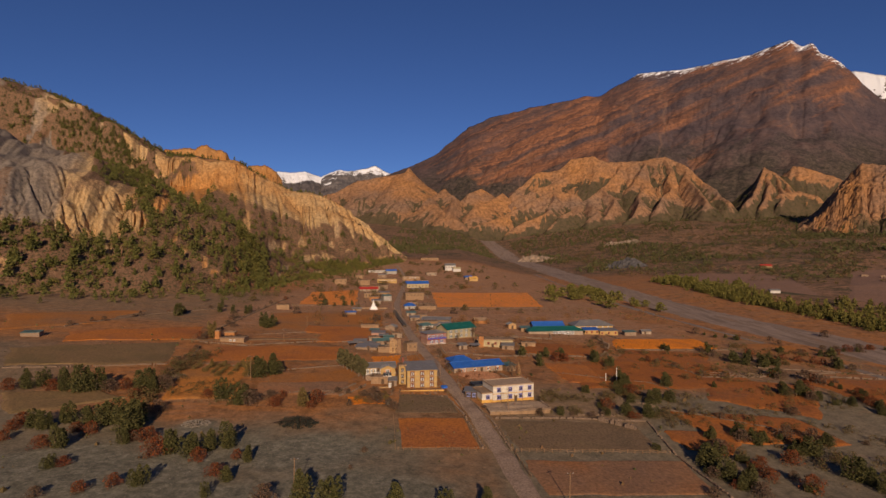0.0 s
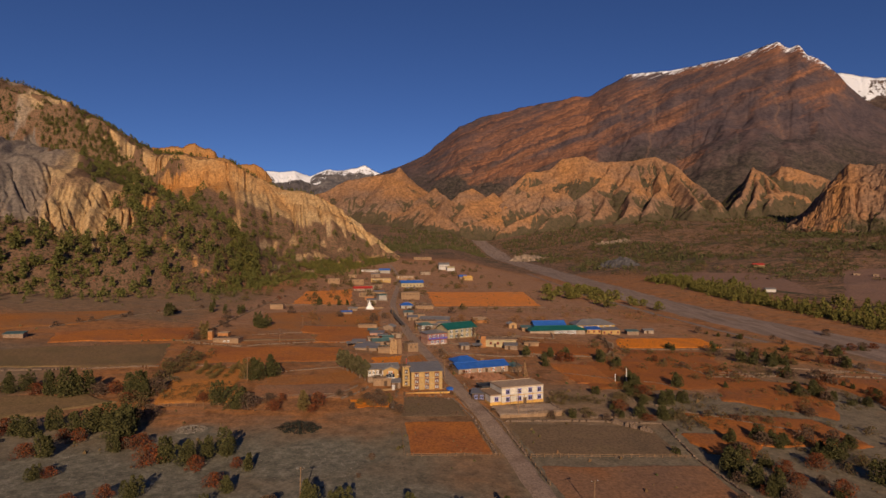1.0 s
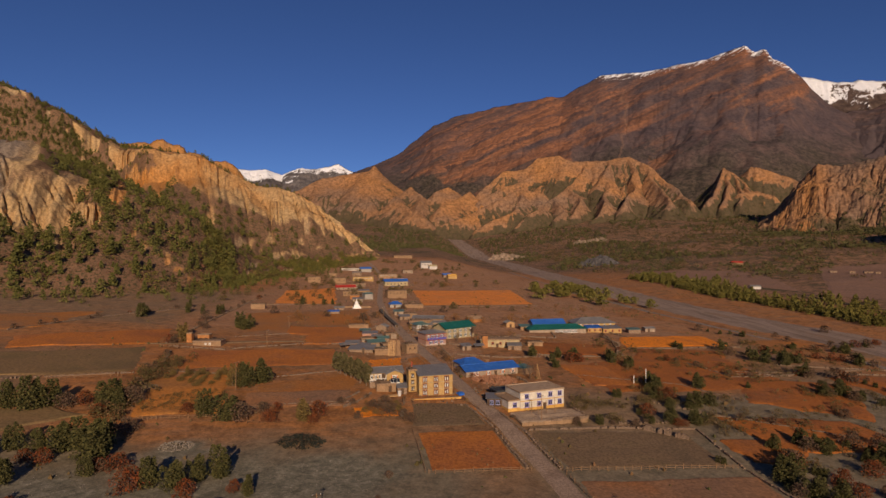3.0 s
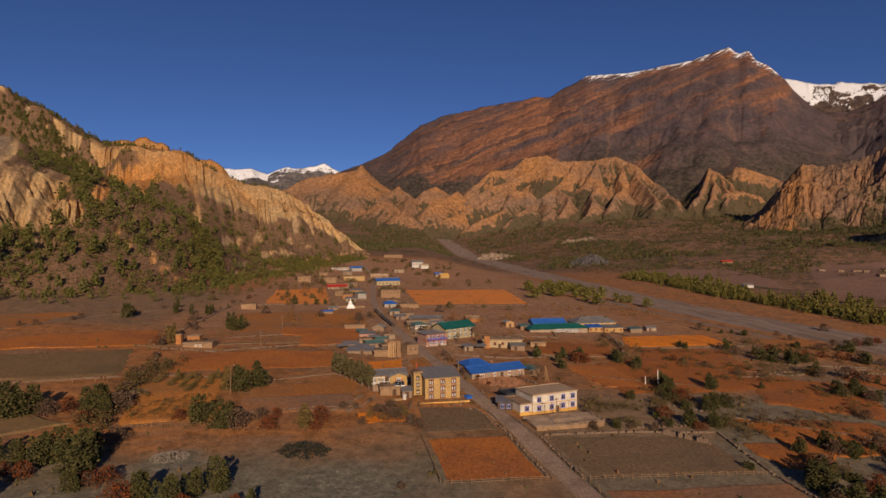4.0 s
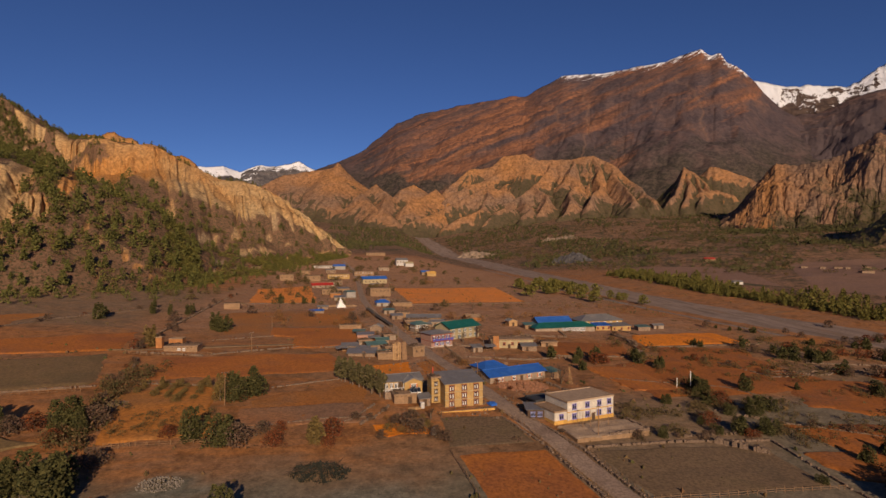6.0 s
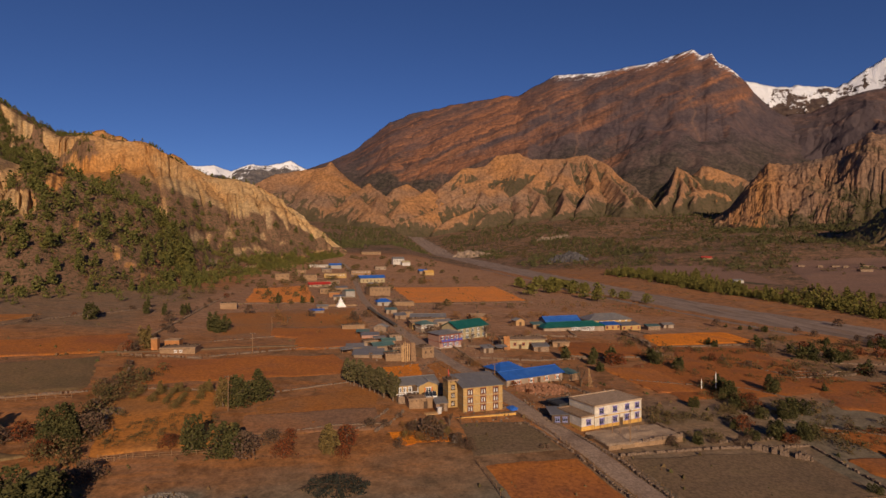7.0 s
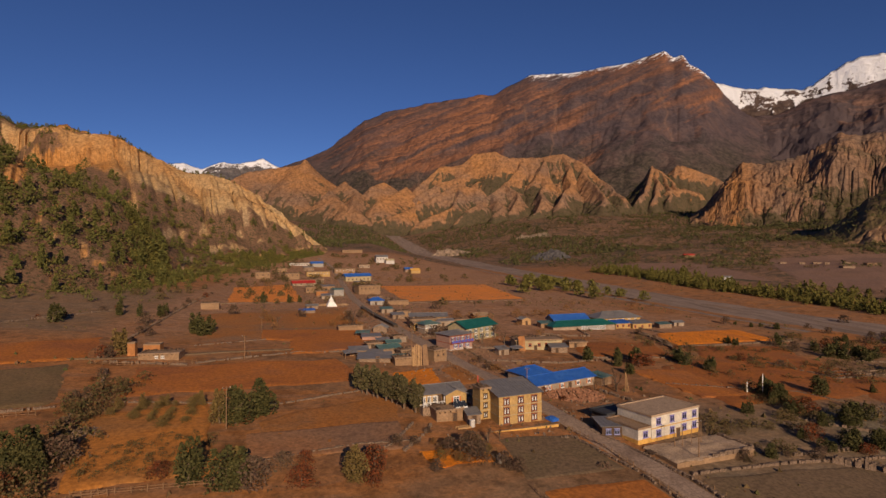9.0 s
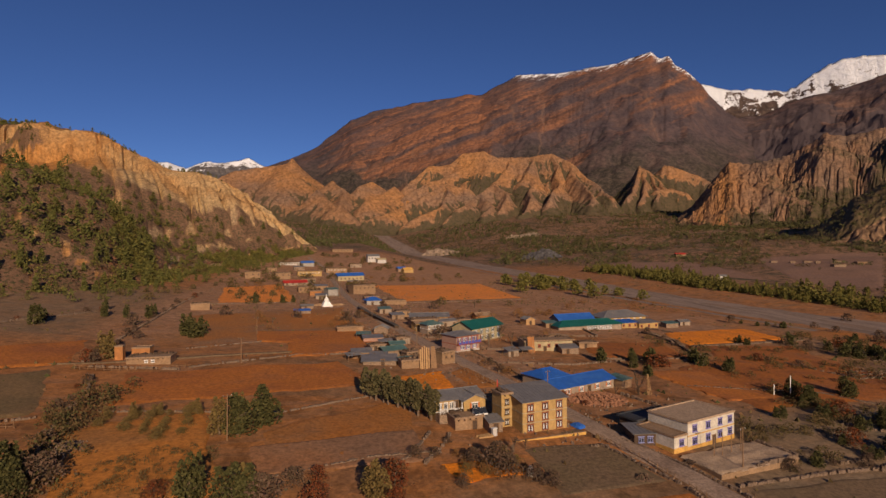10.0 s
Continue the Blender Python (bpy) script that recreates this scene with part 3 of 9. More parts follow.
def hill_u(U):
    return np.interp(U, (0, 0.514, 0.623, 0.676, 0.745, 0.773, 0.845, 0.901, 0.955, 1), (0, 0.521, 0.566, 0.655, 0.735, 0.757, 0.82, 0.885, 0.945, 1))


def scar_mask(U, v):
    """The pale yellow scar below the grey buttress."""
    top = np.interp(U, (0.44, 0.48, 0.535, 0.585), (0.49, 0.54, 0.53, 0.505))
    low = np.interp(U, (0.44, 0.47, 0.53, 0.585), (0.41, 0.34, 0.42, 0.47))
    return sstep(0.435, 0.45, U) * (1 - sstep(0.575, 0.595, U)) * sstep(low - 0.01, low + 0.02, v) * (1 - sstep(top - 0.015, top + 0.01, v))


def hill_cliff(U, v):
    """Bare faces: the long orange band under the crest and the grey buttress beside the wooded cut."""
    raw, U, v = U, hill_u(U), hill_v(v, U)
    low = np.interp(U, (0.28, 0.31, 0.36, 0.44, 0.49, 0.54, 0.63, 0.68, 0.72, 0.77, 0.82, 0.89, 0.97), (0.70, 0.72, 0.76, 0.74, 0.70, 0.63, 0.63, 0.60, 0.58, 0.56, 0.56, 0.52, 0.55))
    top = np.interp(U, (0.3, 0.36, 0.42, 0.5, 0.56, 0.62, 0.8), (0.93, 0.92, 0.88, 0.86, 0.93, 0.97, 1.02))
    band = sstep(low - 0.02, low + 0.03, v) * (1 - sstep(top - 0.02, top + 0.03, v))
    b0 = np.interp(U, (0.25, 0.34, 0.386, 0.42, 0.44, 0.477, 0.515, 0.53), (0.44, 0.44, 0.40, 0.40, 0.40, 0.45, 0.50, 0.52))
    b1 = np.interp(U, (0.25, 0.34, 0.37, 0.38, 0.44, 0.455, 0.48, 0.515, 0.53), (0.62, 0.69, 0.67, 0.60, 0.60, 0.57, 0.565, 0.55, 0.5))
    butt = sstep(b0 - 0.02, b0 + 0.03, v) * (1 - sstep(b1 - 0.02, b1 + 0.02, v))
    gash = sstep(0.74, 0.82, vnoise(U * 70, v * 18, 91)) * 0.6 * sstep(0.05, 0.2, v)
    pocket = sstep(0.60, 0.68, vnoise(U * 44, v * 16, 92)) * (0.9 - 0.75 * sstep(0.5, 0.7, U))
    pocket = np.maximum(pocket, (1 - sstep(0.44, 0.5, U)) * sstep(0.35, 0.55, vnoise(U * 30, v * 12, 94)) * sstep(0.7, 0.74, v))
    band, butt = band * (1 - pocket), butt * (1 - 0.6 * pocket)
    rag = 0.03 * fbm(raw * 60, v * 16, 98, 3)
    scar = scar_mask(raw, v + rag)
    butt = np.maximum(butt, scar)
    return np.clip(np.maximum(np.maximum(band, butt), gash), 0, 1)


def hill_tone(U, v):
    """0 grey, 0.5 tan, 1 orange clay."""
    raw, U, v = U, hill_u(U), hill_v(v, U)
    t = np.interp(U, (0.25, 0.36, 0.43, 0.5, 0.56, 0.66, 0.72, 0.80, 0.9, 1.0), (0.3, 0.38, 0.42, 0.5, 0.85, 0.95, 0.65, 0.7, 0.8, 0.65)) + 0.4 * fbm(U * 14, v * 5, 96, 3)
    grey = (1 - sstep(0.40, 0.47, U)) * (1 - sstep(0.68, 0.74, v)) * sstep(0.36, 0.44, v)
    pale = sstep(0.62, 0.5, v) * sstep(0.55, 0.7, U) * 0.2
    t = np.clip(t * (1 - 0.85 * grey) - pale, 0, 1)
    yellow = scar_mask(raw, v)
    return t * (1 - yellow) + yellow * (0.56 + 0.15 * fbm(U * 40, v * 12, 97, 3))


HILL_CREST = [(-1026, 958, 483), (-775, 980, 350), (-697, 1010, 330), (-607, 1029, 286), (-508, 1040, 226), (-424, 950, 208), (-363, 950, 201), (-346, 945, 200), (-322, 930, 185),
              (-298, 920, 171), (-271, 910, 157), (-236, 895, 142), (-204, 870, 137), (-169, 865, 124), (-147, 862, 109), (-98, 850, 72), (-58, 845, 40)]
HILL_FOOT = [(x, y, 0) for x, y in
             [(-600, 290), (-420, 312), (-350, 335), (-285, 352), (-235, 375), (-207, 391), (-172, 435), (-168, 451), (-162, 471), (-156, 498), (-148, 533), (-132, 595), (-119, 645), (-102, 706), (-93, 738), (-71, 797), (-48, 838)]]
CLIFF_END = ((0, 0.12, 0.40, 0.48, 0.62, 0.72, 0.85, 1.0), (0, 0.06, 0.26, 0.36, 0.64, 0.76, 0.93, 1.0))
STEPS = ((0, 0.08, 0.15, 0.22, 0.4, 0.6, 0.77, 0.82, 1.0), (0, 0.15, 0.28, 0.40, 0.48, 0.55, 0.62, 0.86, 1.0))
hill_pts, hill_bare = ridge("hillside", M["hill"], "steep hillside of eroded orange and grey clay cliffs above pine scrub", "hill",
                 HILL_CREST, HILL_FOOT, 640, 180, STEPS, 40, 150, 0.03, 22, 3.0, 5, back=0.5, cliff=hill_cliff, tone=hill_tone, profile_end=CLIFF_END, calm=0.04, rows=HILL_ROWS, steps=20, flute=22, rough=0.10)
LINEAR = ((0, 0.3, 0.6, 1.0), (0, 0.2, 0.55, 1.0))
for cr, ft, sd in (([(-906, 1800, 352), (-894, 1800, 372), (-876, 1800, 368), (-834, 1800, 376), (-797, 1800, 372), (-777, 1800, 383), (-759, 1800, 385), (-737, 1800, 370), (-712, 1800, 368), (-696, 1800, 361), (-683, 1800, 336), (-670, 1800, 314)],
                    [(-724, 1450, 0), (-715, 1450, 0), (-700, 1450, 0), (-667, 1450, 0), (-637, 1450, 0), (-621, 1450, 0), (-607, 1450, 0), (-589, 1450, 0), (-569, 1450, 0), (-556, 1450, 0), (-546, 1450, 0), (-536, 1450, 0)], 7),
                   ([(-643, 1800, 296), (-625, 1800, 318), (-598, 1800, 319), (-570, 1800, 319), (-552, 1800, 309), (-534, 1800, 298), (-516, 1800, 270)],
                    [(-514, 1450, 0), (-500, 1450, 0), (-478, 1450, 0), (-456, 1450, 0), (-441, 1450, 0), (-427, 1450, 0), (-412, 1450, 0)], 8)):
    ridge("rear_knoll", M["hill"], "orange clay knoll with dark scrub behind the hillside crest", "ridge", cr, ft, 160, 60, LINEAR, 20, 60, 0.03, 20, 3.0, sd, back=0.3, bare=((0, 1), (0.3, 0.3)), flute=6, lump=14, lump_len=40, patchy=0.8, tone=lambda U, v: 0.9 + 0 * v)
def ridge_mass(name, material, label, lines, area, step, steep, flute, flute_len, seed, ledge, scrub=0.5, steps=9, sink=14.0, cover=0.0, spine=0.0, groove=0.0):
    """Eroded hills hung on their ridge lines: from each line the ground falls away at a steep angle, cut by ribs that run downhill.
    ledge: the height over the valley, as a share of the highest, below which scrub covers the slopes."""
    gx_, gy_ = np.arange(area[0], area[1], step), np.arange(area[2], area[3], step)
    X, Y = np.meshgrid(gx_, gy_)
    G = ground_z(X, Y)
    wob = 10 + flute_len * 0.8
    wx = X + wob * fbm(X / 90, Y / 90, seed + 1, 4)
    wy = Y + wob * fbm(X / 90, Y / 90, seed + 2, 4)
    z, run, off, crestz = np.full(X.shape, -1e4), np.zeros(X.shape), np.zeros(X.shape), np.zeros(X.shape)
    for n, line in enumerate(lines):
        s0 = 1000.0 * n
        for (ax, ay, az), (bx, by, bz) in zip(line[:-1], line[1:]):
            dx, dy = bx - ax, by - ay
            length = math.hypot(dx, dy)
            u = np.clip(((wx - ax) * dx + (wy - ay) * dy) / (length * length), 0, 1)
            ex, ey = wx - ax - u * dx, wy - ay - u * dy
            d = np.hypot(ex, ey)
            side = np.arctan2(ex * dy - ey * dx, ex * dx + ey * dy) * 14
            zr = az + (bz - az) * u
            c = zr - steep * d * (1 - 0.28 * d / (d + 90))
            hit = c > z
            z, off, crestz = np.where(hit, c, z), np.where(hit, d, off), np.where(hit, zr, crestz)
            run = np.where(hit, s0 + u * length + side * ((u <= 0) | (u >= 1)), run)
            s0 += length
    z = blur(z, 1)
    grow = np.clip(off / (3 * flute_len), 0, 1)
    rib = ridged(run / (2.6 * flute_len) + 0.45 * fbm(X / 120, Y / 120, seed + 5, 3), off / (16 * flute_len), seed + 3, 3)
    runnel = ridged(run / flute_len + 0.35 * fbm(X / 110, Y / 110, seed + 9, 3), off / (14 * flute_len), seed + 12, 2)
    z = z - 0.8 * flute * grow * (1 - rib) - 0.9 * flute * np.clip(off / flute_len, 0, 1) * (1 - runnel) + 0.22 * flute * fbm(X / 34, Y / 34, seed + 4, 5) * np.clip(off / 12, 0.25, 1)
    z = np.maximum(z, G - sink)
    if steps:
        z = np.maximum(erode(X, Y, z, steps, 0.02, soften=0.02), G - sink)
    top = max(p[2] for line in lines for p in line)
    low = float(np.median(G))
    share = (z - G) / (top - low)
    convex = np.clip((z - blur(z, 10)) / (1.5 + 0.35 * flute), -1, 1)
    broad = fbm(X / 105 + z / 80, Y / 105, seed + 6, 3)
    fine = fbm(X / 22, Y / 22 + z / 24, seed + 7, 3)
    # groove runs the dark scrub colour down the runnels, for scrub and painted shade
    clear = sstep(-0.14, 0.14, 0.75 * (share - ledge) + 0.24 * convex + scrub * broad + 0.16 * fine + 0.10 - cover + groove * (runnel - 0.62) + spine * (0.42 - np.clip(off / 120, 0, 1)))
    clear = clear * sstep(0.02, 0.10, share + 0.04 * fine)
    tone = np.clip(0.5 + 0.5 * fbm(X / 160, Y / 220 + z / 90, seed + 8, 3) + 0.35 * (share - 0.4) + 0.12 * fine, 0, 1)
    faces = grid_faces(*X.shape)
    keep = ((z > G - sink + 0.5).ravel()[faces]).any(1)
    faces = faces[keep]
    used, back = np.unique(faces, return_inverse=True)
    ob = mesh_object(name, np.stack([X, Y, z], -1).reshape(-1, 3)[used], back.reshape(faces.shape), material)
    for key, val in (("bare", clear), ("tone", tone)):
        ob.data.attributes.new(key, "FLOAT", "POINT").data.foreach_set("value", val.ravel()[used].astype(np.float32))
    tagged(ob, label, "ridge", kind="structure")
    grown = (clear < 0.35) & (z > G + 1)
    return np.stack([X[grown], Y[grown], z[grown]], 1)


KNOB = [[(-551, 2438, 270), (-456, 2458, 314), (-360, 2474, 358), (-236, 2489, 382), (-172, 2494, 392), (-154, 2495, 416), (-136, 2497, 368), (-86, 2499, 318), (-23, 2500, 250), (66, 2499, 154)],
        [(-154, 2495, 412), (-176, 2420, 345), (-232, 2330, 262), (-262, 2270, 190)], [(-140, 2490, 375), (-110, 2400, 290), (-80, 2310, 205)], [(-86, 2499, 318), (-20, 2400, 232), (30, 2310, 165)],
        [(-360, 2474, 358), (-330, 2380, 270), (-352, 2290, 200)]]
green_knob = ridge_mass("knob_ridge", M["badland"], "orange rock knob ridge at the head of the valley", KNOB, (-660, 200, 2040, 2640), 6, 1.0, 8, 22, 11, 0.10, scrub=0.55, cover=-0.05, spine=0.2, groove=0.2)
BADLAND = [[(284, 2262, 270), (339, 2295, 323), (389, 2328, 371), (485, 2330, 383), (552, 2336, 431), (626, 2317, 439), (680, 2302, 409), (745, 2281, 410), (810, 2259, 413), (874, 2235, 423), (922, 2194, 386), (960, 2112, 318), (984, 2012, 260), (986, 1944, 225)],
           [(613, 2320, 435), (536, 2278, 368), (428, 2248, 319), (323, 2208, 265), (258, 2165, 231)],
           [(521, 2137, 261), (445, 2163, 285), (368, 2136, 249), (281, 2101, 209), (186, 2052, 166), (87, 1998, 128)],
           [(745, 2281, 410), (683, 2217, 344), (635, 2169, 295), (560, 2107, 247), (488, 2063, 208), (420, 2017, 171), (364, 1966, 125)],
           [(629, 2171, 295), (631, 2087, 246), (583, 1997, 187)],
           [(810, 2259, 413), (767, 2168, 339), (766, 2105, 284), (700, 2001, 216), (625, 1912, 150)],
           [(874, 2235, 423), (863, 2153, 352), (833, 2058, 280), (766, 1977, 220)]]
BADLAND += [[(922, 2194, 386), (919, 2108, 323), (916, 2000, 269), (889, 1881, 210)],
            [(443, 2155, 284), (382, 2045, 194), (287, 2011, 149), (240, 1986, 116)],
            [(560, 2107, 247), (551, 2005, 187), (502, 1956, 157)]]
green_badland = ridge_mass("badland_ridge", M["badland"], "eroded orange badland ridges with dark scrub in the gullies", BADLAND, (-30, 1150, 1690, 2480), 4.6, 1.22, 11, 20, 23, 0.30, scrub=0.55, cover=0.09, spine=0.5, groove=0.25)
KNOLLS = [[(5, 2281, 303), (47, 2200, 262), (24, 2061, 187)], [(80, 2199, 243), (117, 2237, 279), (173, 2274, 303)], [(118, 2117, 214), (193, 2192, 252), (238, 2228, 280)], [(-42, 2202, 259), (-1, 2082, 194), (53, 2020, 160)]]
green_knolls = ridge_mass("badland_knolls", M["badland"], "small pale orange knolls with dark scrub between them", KNOLLS, (-190, 370, 1840, 2420), 6, 1.0, 7, 18, 29, 0.30, scrub=0.45, spine=0.6)
CONE = [[(1043, 1937, 213), (1154, 2064, 301), (1221, 2129, 356), (1260, 2160, 376), (1256, 2109, 338), (1225, 2041, 288), (1154, 1908, 215)],
        [(1260, 2160, 376), (1175, 2035, 292), (1098, 1923, 213)], [(1260, 2160, 376), (1262, 2060, 300), (1215, 1960, 235)],
        [(1340, 2150, 374), (1400, 2110, 350), (1452, 2060, 312), (1490, 2010, 276)],
        [(1172, 1967, 248), (1249, 1978, 260), (1288, 1936, 238)]]
green_cone = ridge_mass("cone_ridge", M["badland"], "small orange cone hill and low ribs under the mountain", CONE, (920, 1640, 1740, 2330), 5, 1.3, 9, 16, 31, 0.46, scrub=0.4, cover=0.26, spine=0.7, groove=0.3)
RIGHT_C = [(1022, 1661, 105), (1081, 1618, 160), (1125, 1584, 235), (1161, 1555, 288), (1201, 1521, 278), (1223, 1502, 281), (1279, 1448, 296), (1318, 1409, 330), (1334, 1392, 350), (1370, 1352, 335),
           (1418, 1296, 346), (1474, 1224, 366), (1544, 1122, 366)]
RIGHT_F = [(857, 1410, 123), (891, 1386, 113), (928, 1358, 106), (969, 1325, 102), (998, 1301, 106), (1025, 1276, 108), (1060, 1243, 109), (1085, 1219, 110), (1108, 1194, 112), (1138, 1162, 113),
           (1172, 1123, 92), (1209, 1077, 78), (1263, 1003, 63)]
cliff_pts, cliff_bare = ridge("fluted_cliffs", M["badland"], "orange cliffs cut by deep vertical erosion flutes", "ridge", RIGHT_C, RIGHT_F, 460, 140, ((0, 0.22, 0.40, 0.55, 1.0), (0, 0.10, 0.30, 0.56, 1.0)), 60, 190, 0.014, 13, 5, 41, flute=5, rough=0.16, lump=34, lump_len=95, patchy=0.5,
      bare=((0, 0.12, 0.3, 0.45, 0.55, 0.62, 0.72, 1), (0.25, 0.14, 0.12, 0.20, 0.34, 0.42, 0.55, 0.6)), hollow=0.24, steps=18, tone=lambda U, v: 0.42 + 0.45 * fbm(U * 12, v * 3, 43, 3) + 0.5 * np.exp(-((U - 0.27) / 0.05) ** 2) - 0.2 * sstep(0.3, 0.6, U))
SPUR_C = [(871, 1078, 31), (907, 1043, 59), (939, 1009, 92), (964, 982, 127), (996, 944, 156), (1041, 885, 193), (1096, 802, 219)]
SPUR_F = [(689, 878, 25), (720, 848, 27), (745, 821, 27), (769, 794, 28), (795, 763, 28), (828, 718, 27), (866, 661, 25)]


def spur_scarp(U, v):
    """The orange fluted scarp halfway up the spur."""
    top = np.interp(U, (0.2, 0.27, 0.38, 0.515, 0.7, 1.0), (0.36, 0.38, 0.48, 0.57, 0.62, 0.5))
    low = np.interp(U, (0.2, 0.27, 0.38, 0.515, 0.7, 1.0), (0.40, 0.35, 0.32, 0.24, 0.24, 0.5))
    return sstep(low - 0.02, low + 0.03, v) * (1 - sstep(top - 0.03, top + 0.02, v))


spur_pts, spur_bare = ridge("wooded_spur", M["spur"], "dark scrub-covered spur at the valley side", "ridge", SPUR_C, SPUR_F, 260, 100, LINEAR, 16, 120, 0.012, 15, 3, 51, cliff=spur_scarp, flute=7)
BIG_C = [(-618, 4255, 527), (-406, 4281, 625), (-277, 4291, 670), (-61, 4300, 771), (199, 4295, 987), (372, 4284, 1058), (627, 4254, 1115), (916, 4201, 1157), (1060, 4167, 1190), (1154, 4142, 1171),
         (1288, 4103, 1255), (1417, 4060, 1325), (1664, 3965, 1315), (1862, 3876, 1337), (2075, 3766, 1358), (2194, 3698, 1398), (2265, 3655, 1415), (2317, 3622, 1363), (2369, 3589, 1373),
         (2404, 3566, 1306), (2495, 3502, 1213), (2586, 3435, 1059), (2668, 3372, 939), (2811, 3254, 793), (2953, 3126, 669)]
BIG_F = [(-297, 2834, 168), (-241, 2840, 182), (-126, 2847, 197), (17, 2850, 212), (132, 2847, 226), (246, 2839, 240), (359, 2827, 253), (498, 2806, 266), (607, 2785, 273), (713, 2759, 276),
         (816, 2731, 279), (915, 2699, 285), (1034, 2656, 289), (1148, 2609, 290), (1276, 2549, 290), (1375, 2496, 292), (1451, 2453, 296), (1487, 2431, 298), (1522, 2409, 296),
         (1556, 2387, 294), (1614, 2349, 295), (1669, 2310, 298), (1729, 2266, 304), (1812, 2200, 308), (1911, 2114, 309)]


def big_strata(U, v):
    """Where the orange beds show through the dark scree: the slabs under the shoulder, fainter towards the summit, none low down or on the far flank."""
    low = np.interp(U, (0, 0.10, 0.16, 0.24, 0.32, 0.42, 0.455, 0.47, 0.55, 0.64, 0.72, 0.80, 0.86, 1), (0.9, 0.8, 0.42, 0.30, 0.26, 0.26, 0.32, 0.46, 0.44, 0.50, 0.48, 0.56, 0.86, 1.2))
    much = np.interp(U, (0, 0.12, 0.2, 0.44, 0.47, 0.6, 0.8, 0.9), (0.2, 0.4, 0.95, 1.0, 0.72, 0.76, 0.80, 0.35))
    return sstep(low - 0.10, low + 0.12, v + 0.35 * fbm(U * 16, v * 7, 66, 4)) * much


CHUTES = [[(0.335, 0.62), (0.333, 0.5), (0.322, 0.40), (0.325, 0.3)], [(0.556, 0.9), (0.556, 0.72), (0.562, 0.6), (0.555, 0.45), (0.56, 0.33)], [(0.70, 0.86), (0.715, 0.74), (0.735, 0.66), (0.742, 0.56), (0.75, 0.48)], [(0.49, 0.9), (0.50, 0.76), (0.51, 0.66)]]


def big_chutes(U, v):
    """Pale scree chutes down the face."""
    out = np.zeros(U.shape)
    for line in CHUTES:
        y = [p[1] for p in line][::-1]
        x = np.interp(v, y, [p[0] for p in line][::-1]) + 0.010 * fbm(v * 16, v * 0 + 3.0, 58, 4)
        out = np.maximum(out, (1 - sstep(0.0008, 0.0028, np.abs(U - x))) * sstep(y[0] - 0.02, y[0] + 0.03, v) * (1 - sstep(y[-1] - 0.03, y[-1], v)))
    return out


ridge("mountain", M["big"], "huge brown mountain with slanting strata and a dusting of snow on its crest", "mountain", BIG_C, BIG_F, 560, 150, ((0, 0.3, 0.6, 1.0), (0, 0.2, 0.52, 1.0)), 90, 640, 0.003, 120, 12, 61, rough=0.06, steps=20,
            tone=lambda U, v: v - 0.2 * (1 - sstep(0.47, 0.52, U)) - 0.2 * sstep(0.82, 0.86, U), back=0.15, cliff=big_strata, extra=("chute", big_chutes))
SNOWR_C = [(2656, 4032, 1223), (2854, 3889, 1282), (3006, 3767, 1209), (3147, 3645, 1196), (3278, 3522, 1148), (3351, 3449, 1201), (3422, 3376, 1272), (3488, 3304, 1317), (3592, 3186, 1319),
           (3665, 3097, 1302), (3791, 2935, 1201), (3954, 2700, 1005)]
SNOWR_F = [(2531, 3717, 885), (2681, 3605, 876), (2820, 3492, 869), (2925, 3401, 866), (3023, 3309, 866), (3093, 3241, 865), (3159, 3173, 871), (3222, 3106, 877), (3321, 2995, 892), (3394, 2908, 892),
           (3509, 2760, 861), (3664, 2540, 782)]
ridge("snow_peak", M["snow"], "snow-covered peak behind the brown mountain", "mountain", SNOWR_C, SNOWR_F, 260, 80, LINEAR, 80, 300, 0.02, 80, 14, 71, back=0.1, bare=((0, 1), (-1, -1)))
BROWN_C = [(2675, 3482, 901), (2808, 3371, 913), (2888, 3299, 911), (2978, 3214, 966), (3088, 3104, 1006), (3189, 2994, 1018), (3282, 2887, 1049), (3383, 2761, 1092), (3502, 2600, 1146), (3630, 2409, 1151)]
BROWN_F = [(1846, 2416, 401), (1919, 2355, 400), (1987, 2293, 398), (2051, 2232, 401), (2112, 2171, 399), (2181, 2096, 394), (2245, 2022, 392), (2315, 1935, 388), (2398, 1823, 377), (2486, 1692, 359)]
ridge("brown_mountain", M["brownmt"], "dark brown mountain flank below the snow peak", "mountain", BROWN_C, BROWN_F, 240, 90, LINEAR, 60, 420, 0.003, 110, 10, 81, back=0.1, bare=((0, 1), (0.8, 0.7)))
SNOWL_C = [(-1622, 4539, 559), (-1414, 4608, 697), (-1306, 4640, 683), (-1152, 4680, 702), (-1027, 4709, 654), (-889, 4737, 720), (-764, 4759, 713), (-670, 4773, 735), (-579, 4785, 760), (-455, 4798, 699), (-262, 4813, 648)]
SNOWL_F = [(-1410, 4062, 383), (-1242, 4117, 395), (-1146, 4144, 406), (-1028, 4175, 417), (-928, 4199, 428), (-806, 4224, 438), (-681, 4246, 440), (-597, 4258, 442), (-517, 4269, 443), (-406, 4281, 444), (-234, 4294, 445)]
for mk, lab, a, b in (("snow_low", "distant white snow range at the head of the valley", 0, 6), ("snow_rock", "distant grey rock peak with a snowy top", 4, 11)):
    ridge("distant_snow_range", M[mk], lab, "mountain", SNOWL_C[a:b], SNOWL_F[a:b], 140, 60, LINEAR, 70, 260, 0.02, 70, 9, 91 + a, back=0.02, bare=((0, 1), (-1, -1)))
